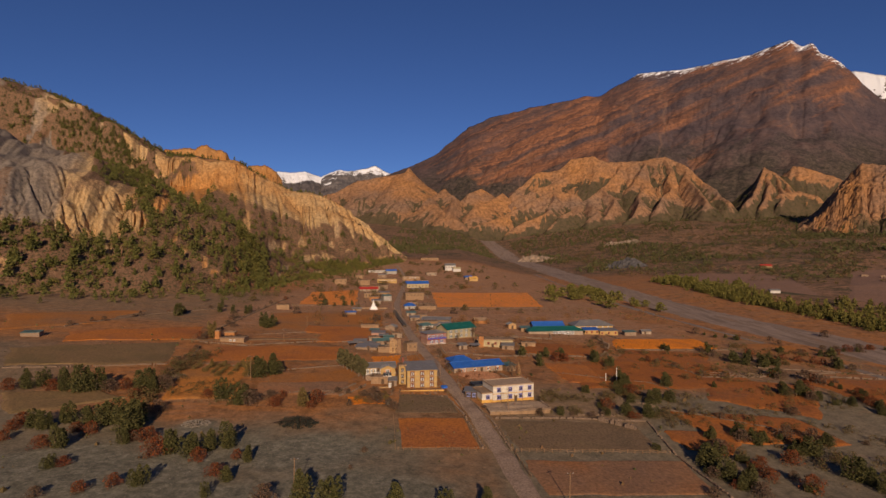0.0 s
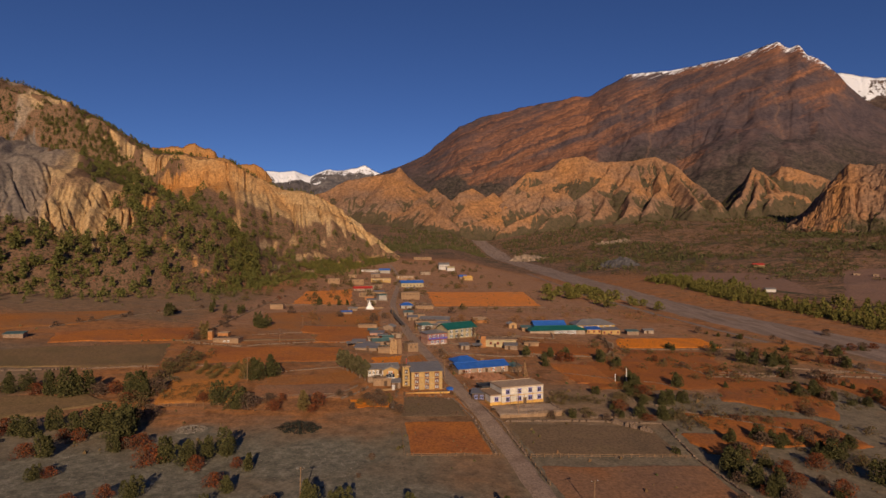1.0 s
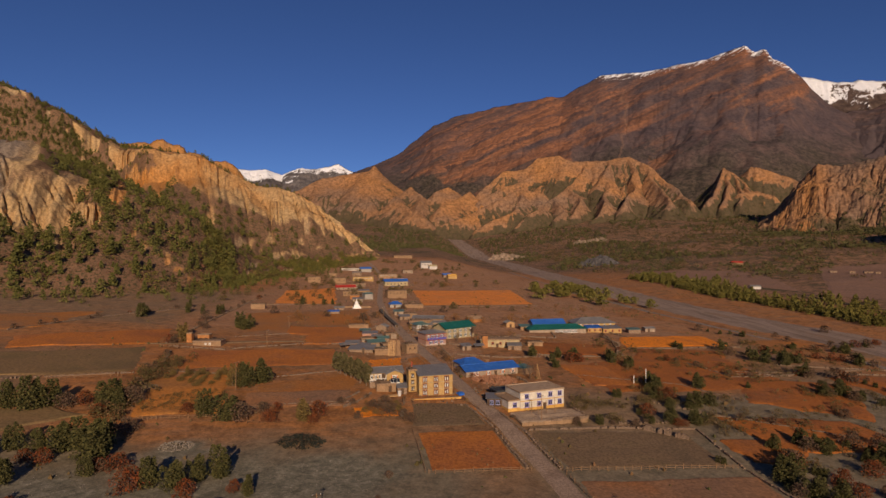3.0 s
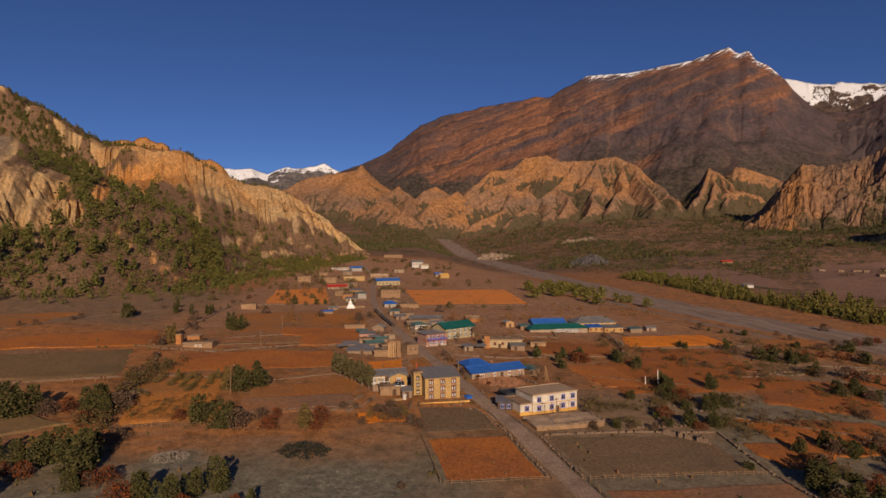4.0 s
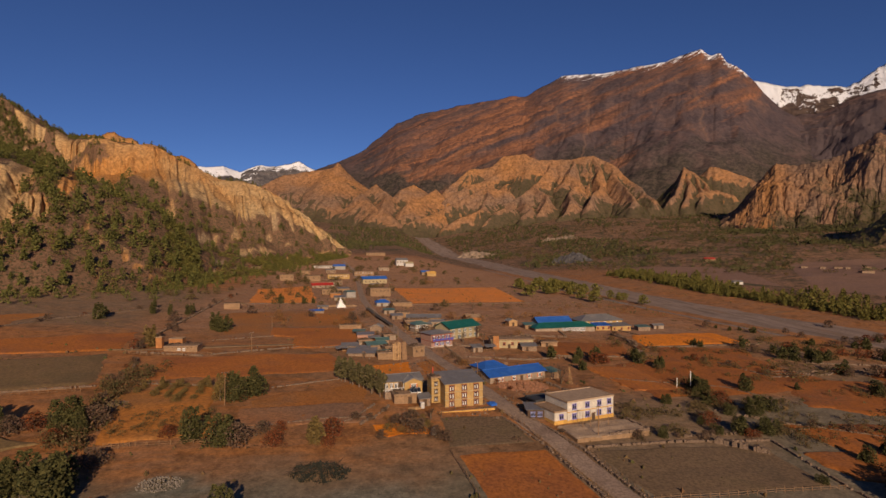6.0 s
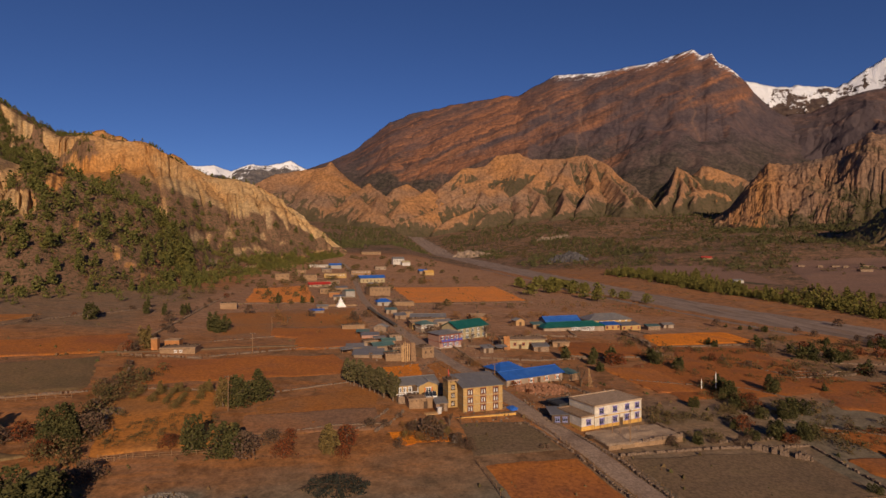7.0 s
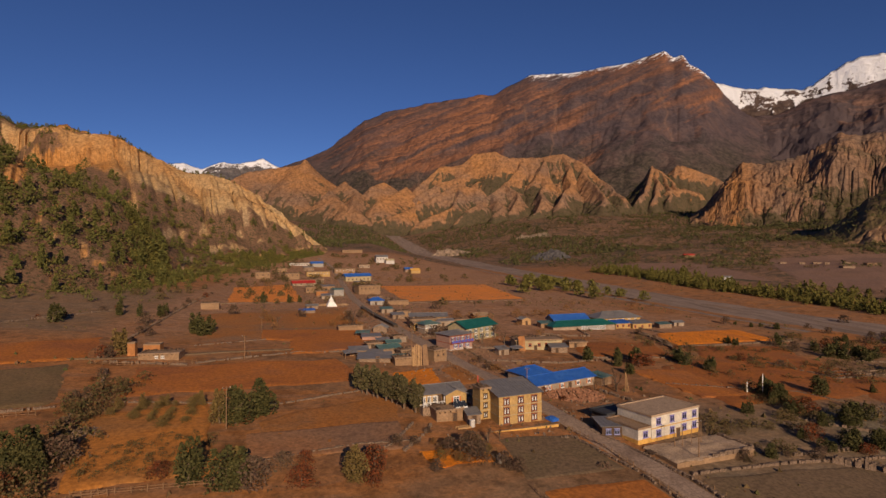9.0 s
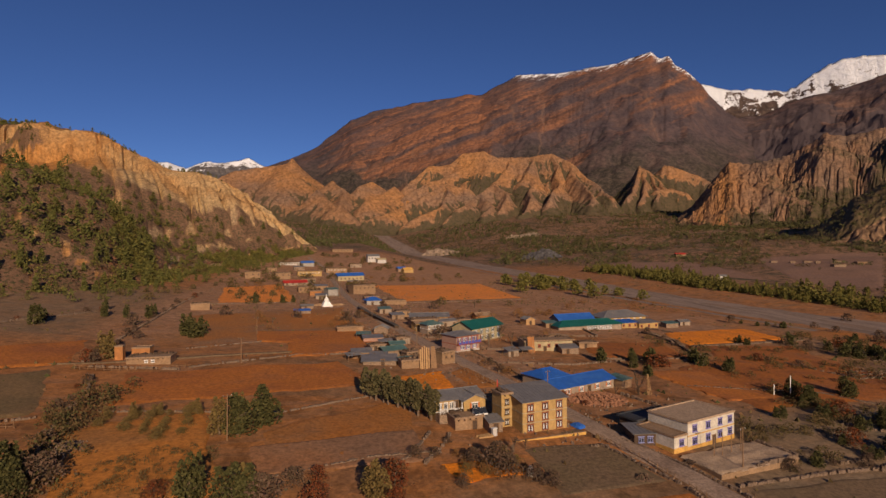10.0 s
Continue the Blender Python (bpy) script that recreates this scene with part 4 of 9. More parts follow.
# lobes and outcrops before the larger cliffs
LOBES = []
LOBES += [
    ("river_scarp", [(300, 1062, 2), (312, 1056, 8), (328, 1050, 13), (344, 1046, 17), (356, 1042, 15), (368, 1038, 8), (382, 1032, 1)],
     [(300, 1034, 0), (310, 1030, 0), (324, 1025, 0), (338, 1021, 0), (349, 1018, 0), (360, 1014, 0), (372, 1008, 0)], 16, 30, 9, 9, 0.05, 0.4),
    ("pale_outcrop", [(179, 1392, 1), (200, 1390, 12), (227, 1386, 16), (255, 1382, 9), (282, 1377, 1)], [(175, 1352, 0), (195, 1350, 0), (221, 1347, 0), (247, 1343, 0), (270, 1339, 0)], 12, 30, 8, 9, 0.05, 0.4),
]
LOBES += [
    ("pale_outcrop", [(437, 1539, 1), (458, 1533, 8), (486, 1524, 5), (521, 1513, 9), (541, 1506, 1)], [(424, 1510, 0), (443, 1505, 0), (468, 1497, 0), (497, 1488, 0), (518, 1480, 0)], 12, 30, 8, 10, 0.1, 0.5),
]
for i, (nm, cr, ft, sp, spl, fl, fll, ln, ho) in enumerate(LOBES):
    cr = [(x, y, float(ground_z(x, y)) + (-4 if j in (0, len(cr) - 1) else h)) for j, (x, y, h) in enumerate(cr)]
    ridge(nm, M["shaded_scarp" if nm == "river_scarp" else "pale_rock"], "steep rock scarp at the river bank, coloured blue-grey for its shade" if nm == "river_scarp" else "pale eroded rock outcrop on the far bench", "rock", cr, ft,
          150, 54, LINEAR, sp, spl, 0.018, fll, 4.0, 300 + 70 * i, lump=sp * 0.7, lump_len=spl * 0.7, flute=5.0, bare=((0, 1), (ln, ln)), hollow=ho, sink=3, back=0.4)

# ---- fields, track and river bed, laid on the ground ----
def patch(name, corners, material, label, category, lift, n=26, ragged=1.2, seed=0):
    """A plot between four corners, following the ground, with uneven edges and a low rim."""
    a, b, c, d = [np.array(p, float) for p in corners]
    u, v = np.meshgrid(np.linspace(0, 1, n), np.linspace(0, 1, n))
    x = (a[0] * (1 - u) + b[0] * u) * (1 - v) + (d[0] * (1 - u) + c[0] * u) * v
    y = (a[1] * (1 - u) + b[1] * u) * (1 - v) + (d[1] * (1 - u) + c[1] * u) * v
    edge = np.maximum(np.abs(u - 0.5), np.abs(v - 0.5)) * 2
    k = edge ** 6 * ragged
    x, y = x + k * 2 * fbm(x / 9, y / 9, seed, 3), y + k * 2 * fbm(x / 9, y / 9, seed + 9, 3)
    z = ground_z(x, y) + lift + 0.05 * fbm(x / 2, y / 2, seed + 3, 2)
    z -= (lift + 0.35) * sstep(0.86, 1.0, edge)
    ob = mesh_object(name, np.stack([x, y, z], -1).reshape(-1, 3), grid_faces(n, n)[:, ::-1], material)
    return tagged(ob, label, category, kind="structure")


FIELDS = [
    ("rust", (-15.4, 175.6), (6.8, 178.0), (11.5, 154.3), (-12.3, 151.8)),
    ("grey", (-15.7, 197.4), (1.2, 199.4), (6.6, 180.4), (-16.9, 177.9)),
    ("grey", (15.0, 177.2), (62.8, 180.0), (64.5, 157.3), (19.3, 153.9)),
    ("dun", (19.8, 149.6), (67.5, 153.5), (67.2, 131.5), (22.0, 127.2)),
    ("orange", (-32.7, 251.0), (-17.8, 256.0), (-17.2, 236.3), (-31.2, 234.5)),
    ("brown", (-16.6, 254.0), (-8.6, 262.0), (-1.5, 238.1), (-14.9, 234.6)),
    ("rust", (-106.8, 258.7), (-44.7, 270.1), (-34.8, 241.8), (-100.7, 227.4)),
    ("brown", (-66.4, 209.6), (-33.2, 231.5), (-33.9, 197.0), (-62.2, 187.8)),
    ("brown", (-115.0, 362.9), (-39.4, 396.3), (-31.1, 327.9), (-95.9, 289.0)),
    ("bright", (-118.0, 500.0), (-80.0, 548.0), (-63.0, 412.0), (-106.0, 403.0)),
    ("bright", (-15.9, 544.9), (90.5, 575.0), (84.5, 450.3), (-8.0, 418.2)),
]
FIELDS += [
    ("dun", (-68.0, 203.0), (-34.5, 208.0), (-32.0, 194.0), (-64.0, 190.0)),
    ("orange", (-33.0, 191.0), (-21.0, 194.5), (-17.5, 187.0), (-30.0, 183.0)),
    ("orange", (92.0, 316.0), (149.0, 332.0), (151.0, 300.0), (88.0, 288.5)),
    ("deep", (55.8, 256.1), (127.1, 282.4), (133.6, 222.1), (47.8, 209.6)),
    ("deep", (111.8, 238.0), (153.3, 231.0), (128.0, 188.0), (94.0, 203.0)),
    ("deep", (44.0, 297.0), (84.0, 296.0), (74.0, 268.0), (36.0, 269.0)),
    ("deep", (93.0, 290.0), (137.0, 286.0), (121.0, 254.0), (76.0, 255.0)),
    ("rust", (44.0, 252.0), (64.0, 251.0), (68.0, 219.0), (48.0, 217.0)),
    ("deep", (68.0, 175.0), (96.0, 174.0), (80.0, 156.0), (69.0, 160.0)),
    ("deep", (150.0, 244.0), (196.0, 246.0), (200.0, 214.0), (156.0, 206.0)),
    ("brown", (160.0, 318.0), (206.0, 330.0), (214.0, 276.0), (160.0, 266.0)),
    ("deep", (76.0, 190.0), (120.0, 190.0), (124.0, 168.0), (80.0, 162.0)),
    ("olive", (-181.2, 229.0), (-120.4, 262.9), (-108.7, 222.6), (-160.6, 203.0)),
    ("rust", (-179.5, 267.8), (-126.2, 302.0), (-119.7, 267.3), (-169.1, 244.9)),
    ("brown", (-233.8, 295.5), (-177.0, 341.2), (-181.4, 283.6), (-204.0, 257.8)),
    ("olive", (-142.4, 179.9), (-115.1, 188.8), (-102.0, 182.5), (-129.1, 163.2)),
    ("ochre", (-102.0, 214.0), (-77.6, 228.0), (-67.4, 183.5), (-91.2, 181.1)),
]
FIELDS += [
    ("rust", (-78.6, 322.0), (-35.1, 320.0), (-39.1, 296.2), (-76.8, 298.7)),
    ("rust", (-67.3, 297.8), (-29.5, 310.6), (-26.7, 281.5), (-62.2, 275.1)),
]
FIELDS += [
    ("pink", (604.0, 838.0), (820.0, 800.0), (400.0, 462.0), (378.0, 524.0)),
    ("pink", (330.0, 880.0), (496.0, 800.0), (376.0, 545.0), (324.0, 745.0)),
]
FIELD_WORDS = {"ochre": "ochre tilled plot planted with rows of small willows", "dun": "dull brown fallow plot with rusty patches", "deep": "dark rust-brown tilled field between stone walls", "pink": "broad pinkish-brown fallow field on the far bench", "bright": "broad red-orange tilled field beside the village", "rust": "bare tilled rust-red field", "grey": "grey-brown fallow field in the village", "orange": "bright orange tilled plot of earth",
               "brown": "brown stubble field with orange streaks", "olive": "dull olive fallow field beside the trees"}
for i, (kind, *corners) in enumerate(FIELDS):
    patch("field", corners, M[kind], FIELD_WORDS[kind], "field", 0.10 + 0.012 * i, ragged=2.4 if i in (4, 6, 7, 8, 9) or i > 11 else 1.0, n=34, seed=100 + i)


def strip(name, line, widths, material, label, category, lift, n=240, cols=9, wobble=0.35, seed=0, crown=0.0):
    P, s = along(line, n)
    t = np.gradient(P[:, :2], axis=0)
    t /= np.linalg.norm(t, axis=1)[:, None]
    nrm = np.stack([t[:, 1], -t[:, 0]], 1)
    w = np.interp(s, np.linspace(0, s[-1], len(widths)), widths)
    off = np.linspace(-0.5, 0.5, cols)
    jit = 1 + wobble * np.stack([fbm(s / 7, s * 0 + 5.0, seed, 3), fbm(s / 7, s * 0 + 9.0, seed + 4, 3)], 1)
    k = np.where(off[None] < 0, jit[:, :1], jit[:, 1:]) * off[None] * w[:, None]
    x, y = P[:, :1] + nrm[:, :1] * k, P[:, 1:2] + nrm[:, 1:2] * k
    z = ground_z(x, y) + lift + crown * np.cos(np.pi * off)[None]
    z[:, 0] -= lift + 0.4
    z[:, -1] -= lift + 0.4
    ob = mesh_object(name, np.stack([x, y, z], -1).reshape(-1, 3), grid_faces(n, cols), material)
    return tagged(ob, label, category, kind="structure")


ROAD = [(-64, 779), (-51, 707), (-47.8, 683), (-43.3, 614), (-40.2, 564), (-39.4, 526), (-36.2, 440), (-30.5, 376), (-23.4, 336.6), (-14.2, 286.3), (-4.7, 245.0), (3.3, 207.0), (11.7, 175.7), (16.9, 148.2), (20.3, 125), (25.4, 90), (32, 40), (38, -40)]
strip("road", ROAD, (4.5, 5, 5, 6, 6.2, 6.2), M["road"], "dusty pale dirt track running through the village", "road", 0.42, n=420, wobble=0.25, seed=200, crown=0.06)
RIVER = [(float(bed_x(y)), float(y)) for y in (-400, 100, 250, 350, 450, 550, 650, 750, 900, 1100, 1300, 1600, 2000)]
strip("river_bed", RIVER, (46, 48, 52, 56, 60, 62, 50), M["river"], "broad dry gravel river bed winding up the valley", "river bed", 0.3, n=300, cols=13, wobble=0.16, seed=210)
strip("river_bank", [(float(bed_x(y)) - 54, float(y)) for y in (150, 300, 420, 560, 700, 900)], (9, 6, 10, 5, 8), M["gravel"], "narrow strip of pale gravel bank", "river bank", 0.15, n=200, cols=5, wobble=0.8, seed=215)
strip("footpath", [(-29, 283), (-60, 283), (-90, 276), (-118, 268), (-150, 262)], (1.0, 1.8, 1.4, 1.0), M["grey"], "pale footpath between the fields", "path", 0.36, n=140, cols=5, wobble=0.7, seed=220)

# ---- building kit ----
class Geo:
    """Collects corners and faces of one mesh."""

    def __init__(self):
        self.v, self.f = [], []

    def add(self, verts, faces):
        o = len(self.v)
        self.v += [tuple(p) for p in verts]
        self.f += [tuple(i + o for i in f) for f in faces]
        return self

    def box(self, x0, x1, y0, y1, z0, z1):
        return self.add([(x0, y0, z0), (x1, y0, z0), (x1, y1, z0), (x0, y1, z0), (x0, y0, z1), (x1, y0, z1), (x1, y1, z1), (x0, y1, z1)],
                        [(3, 2, 1, 0), (4, 5, 6, 7), (0, 1, 5, 4), (1, 2, 6, 5), (2, 3, 7, 6), (3, 0, 4, 7)])

    def slab(self, p, thick):
        """A sloping sheet from four corners, thick metres deep."""
        q = [(a, b, c - thick) for a, b, c in p]
        return self.add(list(p) + q, [(0, 1, 2, 3), (7, 6, 5, 4), (0, 4, 5, 1), (1, 5, 6, 2), (2, 6, 7, 3), (3, 7, 4, 0)])

    def gable(self, x0, x1, y0, y1, z0, rise, axis):
        """A wedge of wall under a pitched roof."""
        if axis == "x":
            m = (y0 + y1) / 2
            return self.add([(x0, y0, z0), (x0, y1, z0), (x0, m, z0 + rise), (x1, y0, z0), (x1, y1, z0), (x1, m, z0 + rise)],
                            [(0, 2, 1), (3, 4, 5), (0, 3, 5, 2), (1, 2, 5, 4), (0, 1, 4, 3)])
        m = (x0 + x1) / 2
        return self.add([(x0, y0, z0), (x1, y0, z0), (m, y0, z0 + rise), (x0, y1, z0), (x1, y1, z0), (m, y1, z0 + rise)],
                        [(0, 1, 2), (3, 5, 4), (0, 2, 5, 3), (1, 4, 5, 2), (0, 3, 4, 1)])

    def rod(self, a, b, r, n=6, r2=None):
        a, b = Vector(a), Vector(b)
        q = (b - a).to_track_quat("Z", "Y")
        r2 = r if r2 is None else r2
        ring = [(math.cos(2 * math.pi * i / n), math.sin(2 * math.pi * i / n)) for i in range(n)]
        vs = [tuple(a + q @ Vector((c * r, s * r, 0))) for c, s in ring] + [tuple(b + q @ Vector((c * r2, s * r2, 0))) for c, s in ring]
        return self.add(vs, [(i, (i + 1) % n, n + (i + 1) % n, n + i) for i in range(n)] + [tuple(range(n))[::-1], tuple(range(n, 2 * n))])

    def mesh(self, name, material):
        me = bpy.data.meshes.new(name)
        me.from_pydata(self.v, [], self.f)
        me.update()
        if material:
            me.materials.append(material)
        return me


def part(name, geo, material, parent, label="", m=None):
    """One mesh object under a thing or a part; geo may be a mesh to share."""
    me = geo.mesh(name, material) if isinstance(geo, Geo) else geo
    ob = new(name, me)
    ob.parent = parent
    if m is not None:
        ob.matrix_basis = m
    if label:
        ob["label"] = label
    return ob


def thing(name, m, label, category, group=""):
    ob = new(name)
    ob.empty_display_size = 0.5
    ob.matrix_basis = m
    return tagged(ob, label, category, group)


CACHE = {}


def cached(key, make):
    if key not in CACHE:
        CACHE[key] = make()
    return CACHE[key]


def plaster(name, c, d=0.75):
    return mat(name, [c, tuple(v * d for v in c), tuple(min(1, v * 1.06) for v in c)], 0.35, 3.0, bump=0.25, dist=0.03, grain=0.2)


M["yellow_wall"] = plaster("yellow_ochre_plaster", (0.52, 0.335, 0.13))
M["tan_wall"] = plaster("tan_mud_plaster", (0.34, 0.215, 0.12))
M["stone_wall"] = mat("rough_field_stone", [(0.2, 0.14, 0.095), (0.3, 0.21, 0.14), (0.25, 0.165, 0.11)], 1.2, 5.0, bump=0.9, dist=0.12, grain=0.55)
M["white_wall"] = plaster("whitewash", (0.58, 0.54, 0.49), 0.82)
M["pale_mud"] = plaster("pale_mud_plaster", (0.38, 0.29, 0.21))
M["field_stone"] = mat("lichened_field_stone", [(0.15, 0.105, 0.072), (0.21, 0.145, 0.1), (0.17, 0.115, 0.078)], 0.8, 4.0, bump=0.9, dist=0.12, grain=0.5)
M["ochre_band"] = plaster("ochre_base_paint", (0.66, 0.38, 0.10))
M["cream_wall"] = plaster("cream_plaster", (0.47, 0.38, 0.22))
M["pink_wall"] = plaster("faded_pink_plaster", (0.46, 0.27, 0.2))
M["orange_wall"] = plaster("orange_mud_wall", (0.46, 0.20, 0.07))
M["guest_wall"] = plaster("aged_white_plaster", (0.64, 0.575, 0.475), 0.82)
M["grey_wall"] = plaster("grey_plaster", (0.4, 0.36, 0.31))


def sheet_metal(name, c, worn, rough=0.5):
    return mat(name, [c, tuple(v * 0.82 for v in c), worn], 0.25, 2.5, rough=rough, bump=0.1, dist=0.02, spec=0.4, grain=0.2)


M["grey_roof"] = sheet_metal("weathered_grey_roofing", (0.19, 0.18, 0.175), (0.24, 0.215, 0.19))
M["blue_roof"] = sheet_metal("bright_blue_roofing", (0.03, 0.13, 0.48), (0.045, 0.15, 0.46))
M["green_roof"] = sheet_metal("dark_green_roofing", (0.012, 0.115, 0.095), (0.02, 0.13, 0.105))
M["teal_roof"] = sheet_metal("faded_teal_roofing", (0.09, 0.17, 0.155), (0.13, 0.17, 0.15))
M["red_roof"] = sheet_metal("red_roofing", (0.5, 0.035, 0.02), (0.42, 0.05, 0.03))
M["earth_roof"] = mat("packed_earth_roof", [(0.25, 0.165, 0.10), (0.31, 0.205, 0.125), (0.20, 0.135, 0.09)], 0.3, 3.0, bump=0.4, dist=0.05)
M["tar_roof"] = mat("tarred_roof_felt", [(0.03, 0.034, 0.04), (0.05, 0.052, 0.056), (0.036, 0.036, 0.04)], 0.6, 3.0, rough=0.7, bump=0.3, dist=0.04)
M["slate"] = mat("dark_slate_slabs", [(0.07, 0.06, 0.05), (0.10, 0.085, 0.07), (0.08, 0.07, 0.062)], 0.8, 4.0, bump=0.5, dist=0.05)
M["sandy_roof"] = mat("sandy_roof_screed", [(0.36, 0.255, 0.165), (0.42, 0.30, 0.20), (0.31, 0.215, 0.14)], 0.3, 3.0, bump=0.4, dist=0.05)
M["wood"] = mat("weathered_timber", [(0.2, 0.12, 0.065), (0.28, 0.165, 0.085), (0.16, 0.10, 0.06)], 1.5, 9.0, bump=0.4, dist=0.02)
M["pale_wood"] = mat("pale_sawn_timber", [(0.38, 0.235, 0.11), (0.46, 0.28, 0.13), (0.33, 0.20, 0.09)], 1.0, 8.0, bump=0.3, dist=0.02)
M["dark_wood"] = mat("dark_timber", [(0.07, 0.045, 0.03), (0.11, 0.07, 0.045)], 1.5, 9.0, bump=0.4, dist=0.02)
M["red_paint"] = mat("red_brown_shutter_paint", [(0.3, 0.07, 0.035), (0.36, 0.1, 0.05)], 1.5, 8.0, bump=0.1)
M["shutter_brown"] = mat("brown_shutter_paint", [(0.24, 0.085, 0.045), (0.30, 0.110, 0.058)], 1.5, 8.0, bump=0.1)
M["orange_paint"] = mat("orange_shutter_paint", [(0.55, 0.17, 0.04), (0.5, 0.15, 0.04)], 1.5, 8.0, bump=0.1)
M["white_paint"] = mat("white_frame_paint", [(0.78, 0.76, 0.72), (0.7, 0.68, 0.64)], 1.5, 8.0, bump=0.1)
M["blue_paint"] = mat("blue_frame_paint", [(0.22, 0.24, 0.48), (0.28, 0.3, 0.5)], 1.5, 8.0, bump=0.1)
M["stupa_white"] = plaster("bright_whitewash", (0.84, 0.82, 0.78), 0.92)
M["violet_paint"] = mat("violet_frame_paint", [(0.20, 0.18, 0.42), (0.26, 0.23, 0.5)], 1.5, 8.0, bump=0.1)
M["deep_blue"] = mat("deep_blue_paint", [(0.07, 0.09, 0.36), (0.10, 0.12, 0.42)], 1.5, 8.0, bump=0.1)
M["tarp"] = mat("blue_plastic_sheet", [(0.03, 0.12, 0.5), (0.05, 0.18, 0.55)], 0.8, 4, rough=0.5, bump=0.5, dist=0.1)
M["cloth"] = mat("white_prayer_cloth", [(0.8, 0.78, 0.74), (0.7, 0.68, 0.66)], 1, 6, bump=0.2)
M["red_cloth"] = mat("red_flag_cloth", [(0.55, 0.05, 0.04), (0.5, 0.06, 0.05)], 1, 6, bump=0.2)
gm, gnt, gb, gpos, ggeo = begin("window_glass", 0.08, 0.0, 0.5)
gb.inputs["Base Color"].default_value = (0.03, 0.035, 0.045, 1)
M["glass"] = gm


def lattice(xs, zs, y0, y1):
    """A window lattice in one piece: bars between the 1st and 2nd, 3rd and 4th line and so on, openings between."""
    g, nx, nz = Geo(), len(xs), len(zs)
    g.v = [(x, y, z) for y in (y0, y1) for z in zs for x in xs]

    def i(y, z, x):
        return (y * nz + z) * nx + x

    def solid(a, c):
        return 0 <= a < nx - 1 and 0 <= c < nz - 1 and not (a % 2 and c % 2)
    for c in range(nz - 1):
        for a in range(nx - 1):
            if not solid(a, c):
                continue
            g.f.append((i(0, c, a), i(0, c, a + 1), i(0, c + 1, a + 1), i(0, c + 1, a)))
            g.f.append((i(1, c, a + 1), i(1, c, a), i(1, c + 1, a), i(1, c + 1, a + 1)))
            if not solid(a - 1, c):
                g.f.append((i(0, c, a), i(0, c + 1, a), i(1, c + 1, a), i(1, c, a)))
            if not solid(a + 1, c):
                g.f.append((i(0, c + 1, a + 1), i(0, c, a + 1), i(1, c, a + 1), i(1, c + 1, a + 1)))
            if not solid(a, c - 1):
                g.f.append((i(0, c, a + 1), i(0, c, a), i(1, c, a), i(1, c, a + 1)))
            if not solid(a, c + 1):
                g.f.append((i(0, c + 1, a), i(0, c + 1, a + 1), i(1, c + 1, a + 1), i(1, c + 1, a)))
    return g


def window(parent, m, w, h, frame_mat, shutter_mat=None, sill_mat=None, cols=2, curtain=False):
    """A timber window: frame with bars, pane, sill, and side shutters if it has them."""
    key = (round(w, 2), round(h, 2), frame_mat.name, cols)

    def frame_mesh():
        b = 0.09
        xs = [-w / 2, -w / 2 + b]
        for i in range(1, cols):
            x = -w / 2 + b / 2 + i * (w - b) / cols
            xs += [x - b / 2, x + b / 2]
        xs += [w / 2 - b, w / 2]
        zs = [-h / 2, -h / 2 + b, h * 0.17, h * 0.17 + b * 0.8, h / 2 - b, h / 2]
        return lattice(xs, zs, -0.1, 0.06).mesh("window_frame", frame_mat)

    win = part("window", cached(("frame",) + key, frame_mesh), None, parent, m=m)
    part("pane", cached(("pane",) + key, lambda: Geo().box(-w / 2 + 0.05, w / 2 - 0.05, -0.035, 0.02, -h / 2 + 0.05, h / 2 - 0.05).mesh("pane", M["glass"])), None, win, "dark glass")
    if curtain:
        cm = cached(("curtain",) + key, lambda: Geo().box(-w * 0.08, w * 0.08, -0.05, -0.036, -h * 0.38, h * 0.3).mesh("curtain", M["white_paint"]))
        part("curtain", cm, None, win, "white curtain", m=pose(-w * 0.23, 0, 0))
        part("curtain", cm, None, win, "white curtain", m=pose(w * 0.23, 0, 0))
    sm = sill_mat or frame_mat
    part("sill", cached(("sill", sm.name) + key, lambda: Geo().box(-w / 2 - 0.12, w / 2 + 0.12, -0.2, 0.05, -h / 2 - 0.12, -h / 2 - 0.005).mesh("sill", sm)), None, win)
    part("lintel", cached(("lintel", sm.name) + key, lambda: Geo().box(-w / 2 - 0.1, w / 2 + 0.1, -0.16, 0.05, h / 2 + 0.005, h / 2 + 0.15).mesh("lintel", sm)), None, win)
    if shutter_mat:
        def shutter_mesh():
            g, sw = Geo(), w * 0.27
            g.box(0, sw, -0.07, 0.02, -h / 2, h / 2).box(0.05, sw - 0.05, -0.1, -0.06, -h / 2 + 0.08, -0.04).box(0.05, sw - 0.05, -0.1, -0.06, 0.04, h / 2 - 0.08)
            return g.mesh("shutter", shutter_mat)
        me = cached(("shutter", shutter_mat.name) + key, shutter_mesh)
        part("shutter", me, None, win, m=pose(w / 2 + 0.01, 0, 0))
        part("shutter", me, None, win, m=pose(-w / 2 - 0.01 - w * 0.27, 0, 0))
    return win


